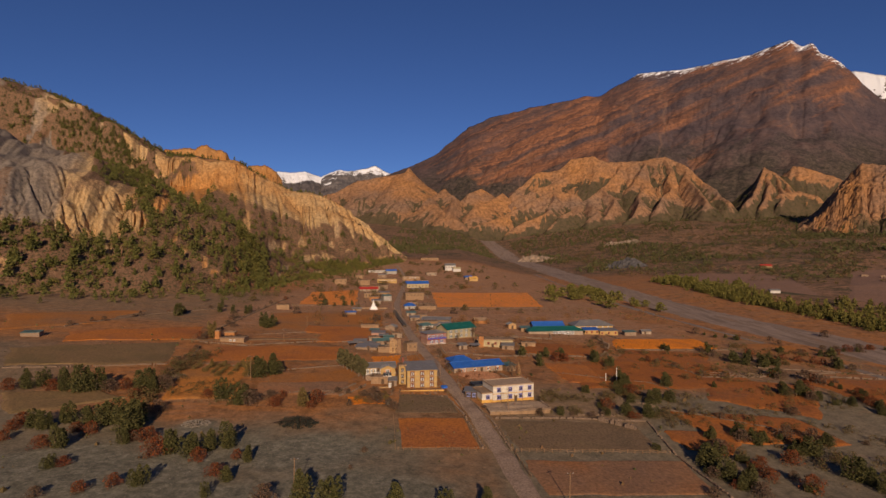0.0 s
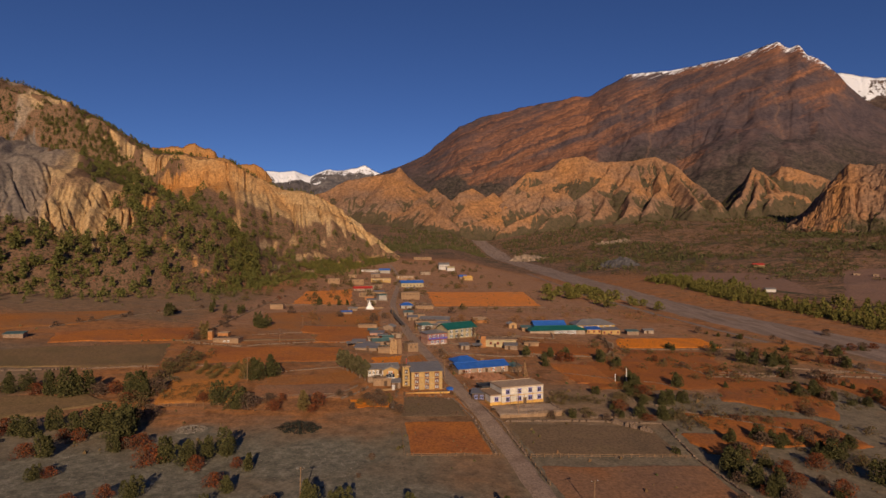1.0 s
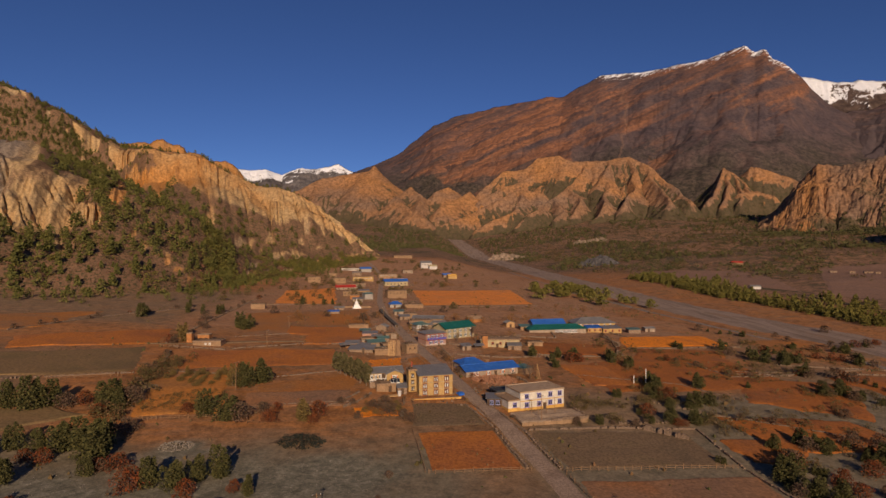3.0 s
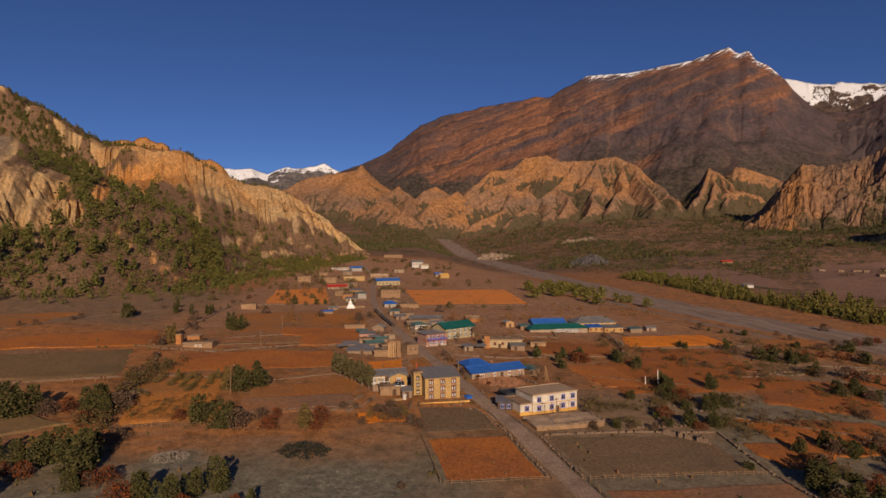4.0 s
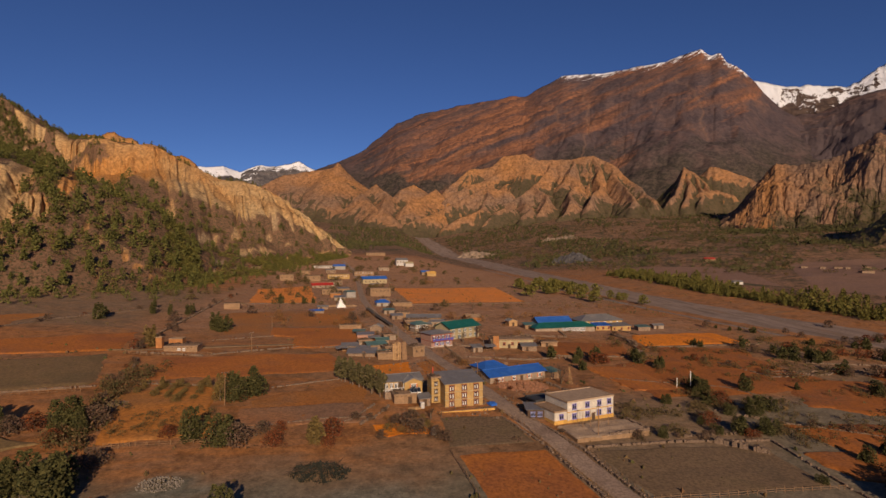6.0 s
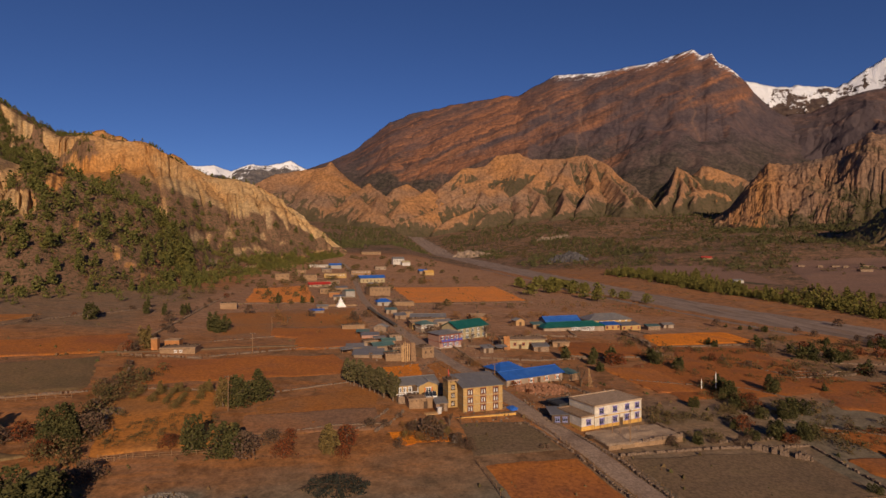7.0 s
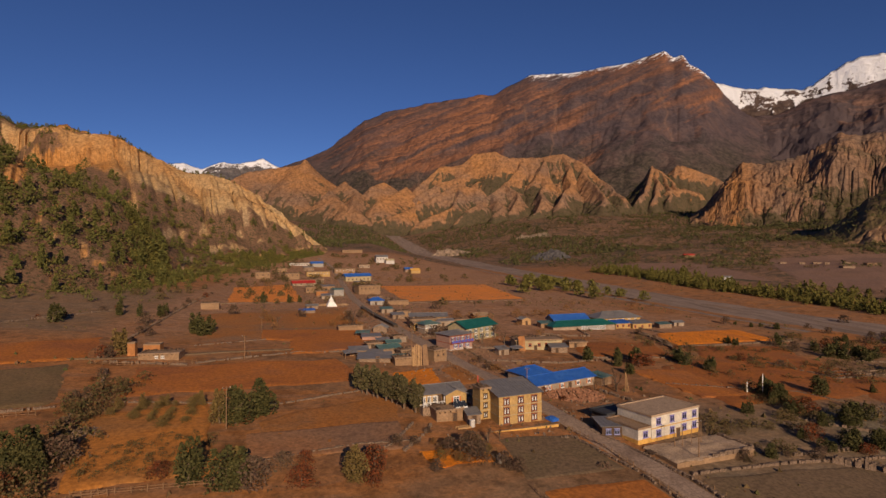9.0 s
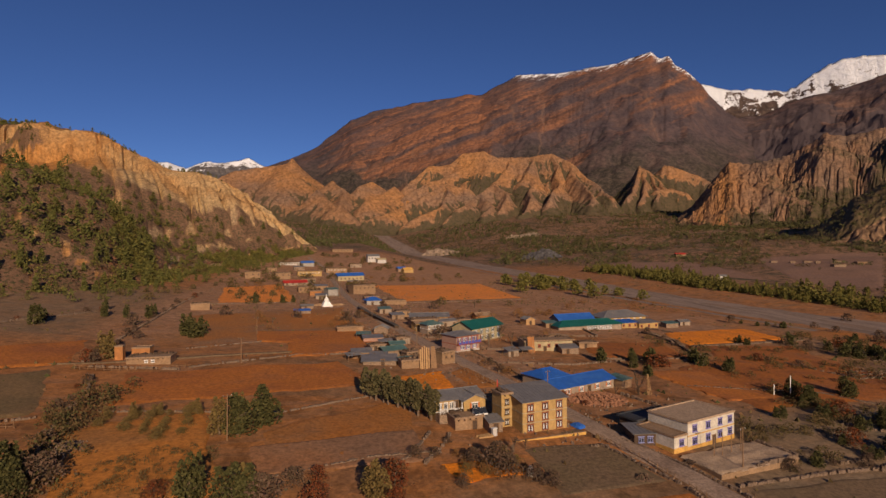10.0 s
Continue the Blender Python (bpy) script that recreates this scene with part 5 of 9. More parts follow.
def door(parent, m, w=1.0, h=1.9, material=None):
    mt = material or M["dark_wood"]
    d = part("door", cached(("door", mt.name, w, h), lambda: Geo().box(-w / 2, w / 2, -0.05, 0.03, 0, h).box(-w / 2 + 0.1, w / 2 - 0.1, -0.08, -0.04, 0.15, h * 0.45).box(-w / 2 + 0.1, w / 2 - 0.1, -0.08, -0.04, h * 0.52, h - 0.12).mesh("door", mt)), None, parent, m=m)
    part("door_frame", cached(("dframe", w, h), lambda: Geo().box(-w / 2 - 0.12, -w / 2, -0.1, 0.04, 0, h).box(w / 2, w / 2 + 0.12, -0.1, 0.04, 0, h).box(-w / 2 - 0.2, w / 2 + 0.2, -0.12, 0.04, h, h + 0.14).mesh("door_frame", M["wood"])), None, d)
    return d


def ribbed(g, p, thick=0.09, pitch=0.85):
    """A sheet-metal slope with standing seams, in one piece; p: eave left, eave right, ridge right, ridge left."""
    a, b, c, d = [Vector(q) for q in p]
    n = max(2, int((b - a).length / pitch))
    w = 0.045 / max(0.5, (b - a).length)
    line = []
    for i in range(n + 1):
        k = w + (1 - 2 * w) * i / n
        line += [(k - w, 0.0), (k - w * 0.8, 0.06), (k + w * 0.8, 0.06), (k + w, 0.0)]
    line += [(1.0, -thick), (0.0, -thick)]
    lo = [a.lerp(b, k) + Vector((0, 0, h)) for k, h in line]
    hi = [d.lerp(c, k) + Vector((0, 0, h)) for k, h in line]
    m = len(line)
    g.add([tuple(q) for q in lo + hi], [(i, (i + 1) % m, m + (i + 1) % m, m + i) for i in range(m)] + [tuple(range(m))[::-1], tuple(range(m, 2 * m))])


def roof_geo(W, D, H, kind, rise, over):
    g = Geo()
    x0, x1, y0, y1 = -over, W + over, -over, D + over
    if kind == "mono":
        ribbed(g, [(x0, y0, H + 0.1), (x1, y0, H + 0.1), (x1, y1, H + 0.1 + rise), (x0, y1, H + 0.1 + rise)])
    elif kind == "gable":
        m = D / 2
        ribbed(g, [(x0, y0, H + 0.08), (x1, y0, H + 0.08), (x1, m, H + rise), (x0, m, H + rise)])
        ribbed(g, [(x1, y1, H + 0.08), (x0, y1, H + 0.08), (x0, m, H + rise), (x1, m, H + rise)])
        g.box(x0, x1, m - 0.15, m + 0.15, H + rise - 0.06, H + rise + 0.1)
    elif kind == "gable_y":
        m = W / 2
        ribbed(g, [(x0, y1, H + 0.08), (x0, y0, H + 0.08), (m, y0, H + rise), (m, y1, H + rise)])
        ribbed(g, [(x1, y0, H + 0.08), (x1, y1, H + 0.08), (m, y1, H + rise), (m, y0, H + rise)])
        g.box(m - 0.15, m + 0.15, y0, y1, H + rise - 0.06, H + rise + 0.1)
    elif kind == "hip":
        m, k = D / 2, min(D / 2, W * 0.3)
        ribbed(g, [(x0, y0, H + 0.08), (x1, y0, H + 0.08), (W - k, m, H + rise), (k, m, H + rise)])
        ribbed(g, [(x1, y1, H + 0.08), (x0, y1, H + 0.08), (k, m, H + rise), (W - k, m, H + rise)])
        g.add([(x0, y1, H + 0.08), (x0, y0, H + 0.08), (k, m, H + rise)], [(0, 1, 2)])
        g.add([(x1, y0, H + 0.08), (x1, y1, H + 0.08), (W - k, m, H + rise)], [(0, 1, 2)])
        g.box(k, W - k, m - 0.12, m + 0.12, H + rise - 0.05, H + rise + 0.08)
    else:
        g.box(x0, x1, y0, y1, H + 0.004, H + 0.22)
        for a, b, c, d in ((x0, x1, y0, y0 + 0.35), (x0, x1, y1 - 0.35, y1), (x0, x0 + 0.35, y0 + 0.35, y1 - 0.35), (x1 - 0.35, x1, y0 + 0.35, y1 - 0.35)):
            g.box(a, b, c, d, H + 0.222, H + 0.42)
    return g


def house(label, x, y, W, D, H, rot, wall, roof, roof_mat, rise=1.2, over=0.35, wins=(), name="house", category="house", base=None, base_h=0.0, frame_mat=None, shutter=None,
          doors=(), win=(1.1, 1.1), side_wins=(), bands=(), lift=0.0, group="village houses", beams=True, curtain=False, sill=None):
    """A house whose front runs from (x, y) along rot degrees. wins: (fraction along, height) of window centres on the front."""
    c, s = math.cos(radians(rot)), math.sin(radians(rot))
    z = min(float(ground_z(x + c * a - s * b, y + s * a + c * b)) for a, b in ((0, 0), (W, 0), (W, D), (0, D), (W / 2, 0))) + lift
    root = thing(name, pose(x, y, z, 0, 0, rot), label, category, group)
    g = Geo().box(0, W, 0, D, max(base_h, 0) if base else -1.2, H)
    if roof == "mono":
        g.add([(0, 0, H), (W, 0, H), (W, D, H), (0, D, H), (W, D, H + rise * 0.98), (0, D, H + rise * 0.98)], [(1, 2, 4), (0, 5, 3), (3, 5, 4, 2)])
    elif roof in ("gable", "gable_y"):
        g.gable(0.02, W - 0.02, 0.02, D - 0.02, H, rise - 0.1, "x" if roof == "gable" else "y")
    part("wall", g, M[wall], root)
    if base:
        part("plinth", Geo().box(-0.05, W + 0.05, -0.05, D + 0.05, -1.2, base_h), M[base], root, "painted lower band of the wall")
    part("roof", roof_geo(W, D, H, roof, rise, over), M[roof_mat], root)
    fm = M[frame_mat] if frame_mat else M["wood"]
    sh = M[shutter] if shutter else None
    for u, h in wins:
        window(root, pose(u * W, -0.03, h), win[0], win[1], fm, sh, M[sill] if sill else None, curtain=curtain)
    for side, u, h in side_wins:
        window(root, pose(0 if side == "left" else W, u * D, h, 0, 0, -90 if side == "left" else 90), win[0], win[1], fm, sh)
    for u, z0 in doors:
        door(root, pose(u * W, -0.03, z0))
    for h, bm_name in bands:
        part("string_course", Geo().box(-0.06, W + 0.06, -0.08, D + 0.06, h - 0.09, h + 0.09), M[bm_name], root)
    if roof == "flat" and (beams or W > 8) and base is None:
        wr = random.Random(int(abs(x) * 7 + abs(y) * 3))
        logs, step = Geo(), 0.42
        for i in range(int((W - 0.6) / step)):
            if wr.random() < 0.8:
                a, hh = 0.3 + i * step, 0.25 + 0.4 * wr.random()
                logs.box(a, a + step * 0.9, D - 1.1 - 0.4 * wr.random(), D - 0.45, H + 0.2, H + 0.2 + hh)
        for i in range(int((D - 1.8) / step)):
            if wr.random() < 0.6:
                b, hh = 0.4 + i * step, 0.2 + 0.35 * wr.random()
                logs.box(0.4, 1.0 + 0.3 * wr.random(), b, b + step * 0.9, H + 0.2, H + 0.2 + hh)
        tagged(part("firewood", logs, M["dark_wood"], root), "firewood stacked along the roof edge", kind="stuff")
    if beams and roof == "flat":
        for i in range(int(W / 1.3)):
            part("beam", cached("beam", lambda: Geo().box(-0.08, 0.08, -0.32, 0.1, -0.2, 0).mesh("beam", M["dark_wood"])), None, root, m=pose(0.6 + i * 1.3, -0.35, H))
    return root

# ---- the village ----
def spread(n, h, a=0.12, b=0.88):
    return [(a + (b - a) * i / max(1, n - 1), h) for i in range(n)]


# three-storey yellow lodge with its stair wing and the gabled house beside it
house("three-storey yellow plastered lodge with grey sheet roof and brown windows", -13.0, 203.7, 11.0, 9.0, 6.5, 11, "yellow_wall", "mono", "grey_roof", rise=1.5, over=0.4,
      wins=[(u, h) for h in (1.1, 3.2, 5.3) for u in (0.17, 0.5, 0.82)], win=(1.55, 1.5), frame_mat="shutter_brown", curtain=True, sill="shutter_brown", bands=((2.15, "cream_wall"), (4.3, "cream_wall")),
      side_wins=[("right", 0.3, 3.2), ("right", 0.3, 5.3)], category="lodge")
house("narrow yellow stair wing with a flat earth roof", -16.3, 207.4, 2.6, 4.0, 6.9, 11, "yellow_wall", "flat", "earth_roof", over=0.2,
      wins=[(0.5, h) for h in (1.1, 3.2, 5.3)], win=(1.0, 1.1), frame_mat="dark_wood", curtain=True, bands=((2.15, "cream_wall"), (4.3, "cream_wall")), category="house wing")
gable_house = house("yellow wooden house with grey roof, white porch and orange shutters", -29.4, 212.4, 11.4, 8.0, 4.6, 11, "yellow_wall", "gable", "grey_roof", rise=1.3, over=0.5,
                    wins=[(0.08, 3.4), (0.2, 3.4), (0.32, 3.4)], win=(0.9, 1.3), frame_mat="white_paint", bands=((2.3, "white_paint"),), doors=((0.42, 2.4),))
gw = part("gable_wing", Geo().box(5.6, 10.8, -2.2, 0.0, 0, 4.5).gable(5.62, 10.78, -2.18, 0, 4.5, 1.15, "y"), M["yellow_wall"], gable_house)
part("gable_roof", roof_geo(5.2, 6.2, 4.5, "gable_y", 1.25, 0.35), M["grey_roof"], gable_house, m=pose(5.6, -2.2, 0))
window(gw, pose(8.2, -2.23, 3.3), 1.5, 1.4, M["white_paint"], M["orange_paint"])
rail = Geo()
for i in range(8):
    rail.box(0.2 + i * 0.75, 0.28 + i * 0.75, -1.9, -1.82, 2.2, 3.1)
rail.box(0.2, 5.5, -1.92, -1.8, 3.1, 3.2).box(0.2, 5.5, -1.9, -1.82, 2.6, 2.66)
part("porch_railing", rail, M["white_paint"], gable_house, "white painted porch railing")
part("porch_floor", Geo().box(0, 5.55, -2.0, -0.01, -1, 2.2), M["stone_wall"], gable_house)
for i in range(4):
    part("porch_post", cached("porch_post", lambda: Geo().box(-0.08, 0.08, -0.08, 0.08, 2.2, 4.55).mesh("porch_post", M["white_paint"])), None, gable_house, m=pose(0.3 + i * 1.7, -1.7, 0))
house("low stone store with a flat earth roof below the porch", -26.6, 206.4, 6.2, 5.0, 2.5, 8, "tan_wall", "flat", "earth_roof", over=0.25, doors=((0.7, 0.05),), category="store shed")
house("small grey-roofed lean-to against the stone store", -19.9, 204.6, 3.0, 3.4, 2.1, 5, "stone_wall", "mono", "grey_roof", rise=0.7, over=0.3, category="shed", doors=((0.5, 0.05),))

# white guest house with ochre base on its terrace
house("cream two-storey guest house with ochre base and violet window frames", 17.2, 192.2, 15.4, 9.5, 5.6, 18, "guest_wall", "flat", "sandy_roof", over=0.15, base="ochre_band", base_h=1.0,
      wins=[(u, h) for h in (1.9, 4.4) for u in (0.14, 0.42, 0.68, 0.9)], win=(1.35, 1.3), frame_mat="violet_paint", bands=((3.1, "ochre_band"),), doors=((0.55, 0.05),), category="guest house", beams=False)
house("cream single-storey wing with ochre base and roof terrace", 13.3, 190.9, 3.9, 9.0, 3.1, 18, "guest_wall", "flat", "earth_roof", over=0.1, base="ochre_band", base_h=1.0,
      wins=[(0.55, 1.9)], win=(1.35, 1.2), frame_mat="violet_paint", category="house wing", beams=False)
house("dark open-fronted wooden shop stall with blue posts", 7.6, 195.6, 4.6, 5.5, 2.5, -8, "dark_wood", "mono", "grey_roof", rise=0.3, over=0.5, wins=[(0.3, 1.3), (0.7, 1.3)], frame_mat="blue_paint", category="shop")
house("dark plank shed with a flat tarred roof beside the guest house", 11.8, 201.6, 6.8, 4.6, 2.5, 18, "dark_wood", "flat", "tar_roof", over=0.5, category="shed", beams=False)

# blue-roofed house across the track
house("long pale house under a bright blue sheet roof", 4.6, 226.6, 21.5, 8.5, 2.5, 20, "pale_mud", "gable", "blue_roof", rise=1.7, over=0.6,
      wins=((0.16, 1.4), (0.2, 1.4), (0.42, 1.4), (0.7, 1.4), (0.9, 1.4)), win=(1.2, 1.1), frame_mat="white_paint", shutter="orange_paint", doors=((0.56, 0.05),))
house("rear wing under a bright blue sheet roof", 4.4, 233.0, 9.0, 9.0, 2.9, 20, "pale_mud", "hip", "blue_roof", rise=1.9, over=0.5, category="house wing")
house("small shed with a pale blue roof beside the long house", 26.4, 232.5, 4.5, 5.0, 2.4, 25, "tan_wall", "mono", "teal_roof", rise=0.5, category="shed")

# middle of the village
house("pale mud house with orange doorway and flat roof of stacked wood", 17.6, 282.0, 17.6, 8.0, 3.9, -4, "cream_wall", "flat", "earth_roof", over=0.6,
      wins=((0.3, 2.2), (0.5, 2.2), (0.66, 2.2), (0.82, 2.2), (0.94, 2.2)), win=(1.1, 1.0), frame_mat="red_paint", doors=((0.42, 0.1),))
house("tiny plank hut with a grey gable roof", 39.6, 337.8, 4.8, 5.0, 2.6, 12, "pale_wood", "gable_y", "grey_roof", rise=1.2, category="hut", doors=((0.5, 0.05),))
house("long school block with dark green roof and white window panels", 49.5, 323.9, 32.5, 8.5, 2.7, 6, "pale_mud", "hip", "green_roof", rise=2.2, over=0.8,
      wins=spread(5, 1.5, 0.48, 0.8), curtain=True, win=(2.3, 1.7), frame_mat="white_paint", category="school")
house("school wing under a bright blue roof behind the green one", 54.0, 333.8, 18.5, 8.0, 3.4, 6, "grey_wall", "gable", "blue_roof", rise=2.4, over=0.6, category="school")
house("low yellow classroom with a blue roof", 83.8, 330.2, 8.2, 6.0, 2.6, 5, "yellow_wall", "mono", "blue_roof", rise=0.9, over=0.5, wins=spread(3, 1.4), win=(1.0, 1.0), frame_mat="red_paint", category="school")
house("low yellow classroom with a grey roof", 92.4, 329.6, 11.0, 6.0, 2.7, 8, "yellow_wall", "mono", "grey_roof", rise=0.9, over=0.5, wins=spread(3, 1.4), win=(1.0, 1.0), frame_mat="red_paint", category="school")
house("broad hall with a grey pyramid roof", 80.0, 340.0, 24.0, 12.0, 4.0, 6, "yellow_wall", "hip", "grey_roof", rise=2.9, over=0.8, wins=spread(6, 3.0), win=(1.0, 0.8), frame_mat="white_paint", category="hall")
house("small shed with a teal roof at the field edge", 107.5, 331.0, 7.0, 4.0, 2.3, 5, "stone_wall", "mono", "teal_roof", rise=0.6, category="shed")
house("square tan mud house with a flat roof by the track", -16.8, 262.6, 5.0, 5.2, 3.6, 25, "tan_wall", "flat", "earth_roof", over=0.25, wins=((0.3, 2.2), (0.75, 2.2)), win=(0.8, 0.8))
house("low tan wall shed at the field edge", -30.0, 258.4, 5.4, 4.0, 2.3, 6, "tan_wall", "flat", "earth_roof", over=0.2, category="shed")
house("stone shed under weathered grey sheets", -41.0, 263.6, 10.0, 6.0, 1.5, -6, "stone_wall", "mono", "grey_roof", rise=0.9, over=0.6, category="shed", doors=((0.6, 0.05),))
house("stone shed under a faded teal roof", -33.4, 271.8, 7.4, 5.4, 2.4, 18, "stone_wall", "gable", "teal_roof", rise=1.0, over=0.5, category="shed")
house("low pinkish stone shed with grey roof", -38.0, 297.5, 7.0, 4.5, 1.8, 0, "pink_wall", "mono", "grey_roof", rise=0.5, category="shed")
house("small hut with a grey gable roof near the track", -32.5, 316.0, 5.6, 5.0, 1.9, -15, "stone_wall", "gable_y", "grey_roof", rise=1.4, category="hut")
house("long low mud shed with a flat roof", -46.5, 318.0, 10.0, 4.0, 2.0, 4, "tan_wall", "flat", "earth_roof", over=0.3, category="shed")
balcony_house = house("two-storey house with blue and red balcony and pink ground floor", -8.0, 279.6, 10.4, 8.0, 5.6, 26, "pink_wall", "hip", "grey_roof", rise=1.2, over=0.7,
      wins=[(u, 1.5) for u in (0.25, 0.5, 0.78)] + [(u, 4.2) for u in (0.12, 0.34, 0.56, 0.78)], win=(1.1, 1.2), frame_mat="white_paint", shutter="deep_blue", bands=((2.8, "red_paint"), (5.2, "red_paint")), base="white_wall", base_h=0.5)
for k in range(8):
    part("balcony_panel", cached("balcony_panel", lambda: Geo().box(0.04, 1.26, -1.1, -1.02, 2.85, 3.75).mesh("balcony_panel", M["deep_blue"])), None, balcony_house, m=pose(k * 1.3, 0, 0))
    part("balcony_post", cached("balcony_post", lambda: Geo().box(-0.07, 0.07, -1.14, -1.0, 2.7, 5.6).mesh("balcony_post", M["red_paint"])), None, balcony_house, m=pose(0.07 + k * 1.44, 0, 0))
part("balcony_floor", Geo().box(-0.1, 10.5, -1.15, 0, 2.6, 2.82), M["red_paint"], balcony_house, "red painted balcony edge")
house("cream two-storey house with a steep dark green roof", 2.4, 297.2, 18.0, 10.0, 5.2, 34, "cream_wall", "gable", "green_roof", rise=2.6, over=0.8,
      wins=spread(5, 3.9) + spread(5, 1.5), win=(1.2, 1.4), frame_mat="white_paint", shutter="teal_roof")
house("house with a small teal roof and white balcony", -11.5, 312.5, 6.4, 6.0, 4.0, 22, "pale_mud", "hip", "teal_roof", rise=1.3, over=0.6, wins=spread(4, 3.2), win=(0.9, 1.1), frame_mat="white_paint", bands=((2.3, "white_paint"),))
house("long tan house with a broad grey sheet roof", -13.0, 345.0, 17.0, 9.0, 3.0, -8, "tan_wall", "gable", "grey_roof", rise=1.4, over=0.8, wins=spread(4, 1.7))
house("tan house with flat earth roof along the track", -15.0, 330.0, 12.0, 7.0, 3.2, 6, "tan_wall", "flat", "earth_roof", over=0.5, wins=spread(4, 1.8))
house("small yellow plank house with a brown roof", -14.5, 322.0, 7.0, 5.0, 3.0, 14, "yellow_wall", "gable", "earth_roof", rise=1.0, over=0.5, wins=spread(2, 1.7))
house("orange tent-roofed plank shed", 20.0, 352.0, 8.0, 5.0, 2.0, 10, "orange_wall", "gable", "earth_roof", rise=1.6, over=0.4, category="shed")
house("bright blue roofed hut with blue walls", -27.6, 404.0, 8.0, 7.0, 2.6, 8, "grey_wall", "hip", "blue_roof", rise=1.8, over=0.6, category="hut", doors=((0.4, 0.05),))
house("long ruined mud wall house without roof sheets", -18.0, 406.5, 13.0, 6.0, 2.4, 8, "tan_wall", "flat", "earth_roof", over=0.1, category="house")
house("square tan stone house with a row of small windows", -31.0, 465.0, 15.5, 9.0, 6.0, 18, "tan_wall", "flat", "earth_roof", over=0.3, wins=spread(5, 4.4), win=(0.9, 0.9))
house("grey house with a pale roof beside the track", -47.5, 448.0, 6.5, 8.0, 4.4, 20, "grey_wall", "gable", "teal_roof", rise=0.8)
house("orange mud house with a flat roof", -58.6, 448.0, 7.0, 6.0, 3.2, 4, "orange_wall", "flat", "earth_roof")
house("mud house with flat roof behind the shrine", -66.0, 470.0, 12.0, 8.0, 3.8, 8, "tan_wall", "flat", "earth_roof", wins=spread(3, 2.4))
house("long low house under a red sheet roof", -78.0, 525.0, 17.0, 8.0, 2.4, 12, "pale_mud", "gable", "red_roof", rise=1.8, over=0.5, wins=spread(4, 1.7))
house("small blue-sheeted field shelter", -64.0, 367.0, 7.0, 4.0, 1.7, 15, "stone_wall", "mono", "tarp", rise=0.5, category="shelter")
house("long pale house under a bright blue roof by the track", -37.0, 574.0, 23.0, 9.0, 4.6, 16, "cream_wall", "gable", "blue_roof", rise=2.4, over=0.7, wins=spread(6, 2.2))
house("row of mud houses with whitewashed roof edge", -46.0, 636.0, 20.0, 8.0, 5.0, 8, "tan_wall", "flat", "earth_roof", wins=spread(6, 3.6), win=(0.9, 1.0), frame_mat="white_paint")
house("long yellow mud house with a row of windows", -71.0, 606.0, 21.0, 8.0, 4.6, 8, "yellow_wall", "flat", "earth_roof", wins=spread(7, 3.0), win=(0.9, 1.0), frame_mat="white_paint")
house("tan mud house with a flat roof", -88.0, 582.0, 12.0, 8.0, 5.0, 12, "tan_wall", "flat", "earth_roof", wins=spread(3, 3.4))
house("tan mud house with a flat roof at the hill foot", -112.0, 580.0, 12.0, 8.0, 5.4, 8, "tan_wall", "flat", "earth_roof", wins=spread(3, 3.4))
house("small house with a blue roof below the hill", -70.0, 690.0, 13.0, 8.0, 4.0, 10, "grey_wall", "gable", "blue_roof", rise=2.0)
house("long white row house with a dark roof", -93.0, 699.0, 24.0, 7.0, 3.2, 4, "white_wall", "flat", "dark_wood", wins=spread(8, 1.8), win=(1.2, 1.0))
house("white house with blue gable roof at the hill foot", -125.0, 764.0, 14.0, 8.0, 4.5, 14, "white_wall", "gable_y", "blue_roof", rise=2.2)
house("far pale mud house at the end of the village", -34.0, 856.0, 28.0, 9.0, 4.0, 14, "tan_wall", "flat", "earth_roof", wins=spread(6, 2.4))
house("far grey-white house with a gable roof", 3.0, 745.0, 14.0, 9.0, 7.0, 8, "white_wall", "gable", "grey_roof", rise=2.5, wins=spread(4, 4.8), win=(1.4, 1.2))
house("small white hut with a pale roof", 13.5, 736.0, 10.0, 7.0, 4.0, 8, "white_wall", "gable", "cream_wall", rise=2.0)
house("yellow house with a rounded yellow gable", 31.0, 652.0, 10.0, 7.0, 3.0, 12, "yellow_wall", "gable", "ochre_band", rise=2.4)
house("blue roofed shed beside the yellow house", 26.0, 660.0, 9.0, 7.0, 3.4, 12, "stone_wall", "gable", "blue_roof", rise=1.8, category="shed")
# sheds, lean-tos and byres crowded along the track
SHEDS = [
    (-20.5, 352, 6, 4, 2.2, 12, "grey_roof"),
    (-17.5, 361, 7, 5, 2.6, 8, "earth_roof"),
    (-24, 372, 6, 4, 2.3, 10, "teal_roof"),
    (-7.5, 322, 5, 4, 2.4, 20, "grey_roof"),
    (-2.5, 312, 6, 4, 2.2, 25, "earth_roof"),
    (-3.0, 330, 8, 5, 2.8, 10, "grey_roof"),
    (6.0, 336, 7, 5, 2.5, 12, "earth_roof"),
    (11, 322, 6, 4, 2.2, 5, "grey_roof"),
    (-26.5, 294, 5, 4, 2.2, 10, "earth_roof"),
    (-30, 284, 5, 4, 2.0, 5, "teal_roof"),
    (-43.5, 272, 6, 4, 1.9, 0, "grey_roof"),
    (-37.0, 281, 5, 4, 2.1, 12, "earth_roof"),
    (-26.8, 268, 5, 4, 2.6, 20, "earth_roof"),
    (-27, 424, 8, 5, 2.6, 8, "earth_roof"),
]
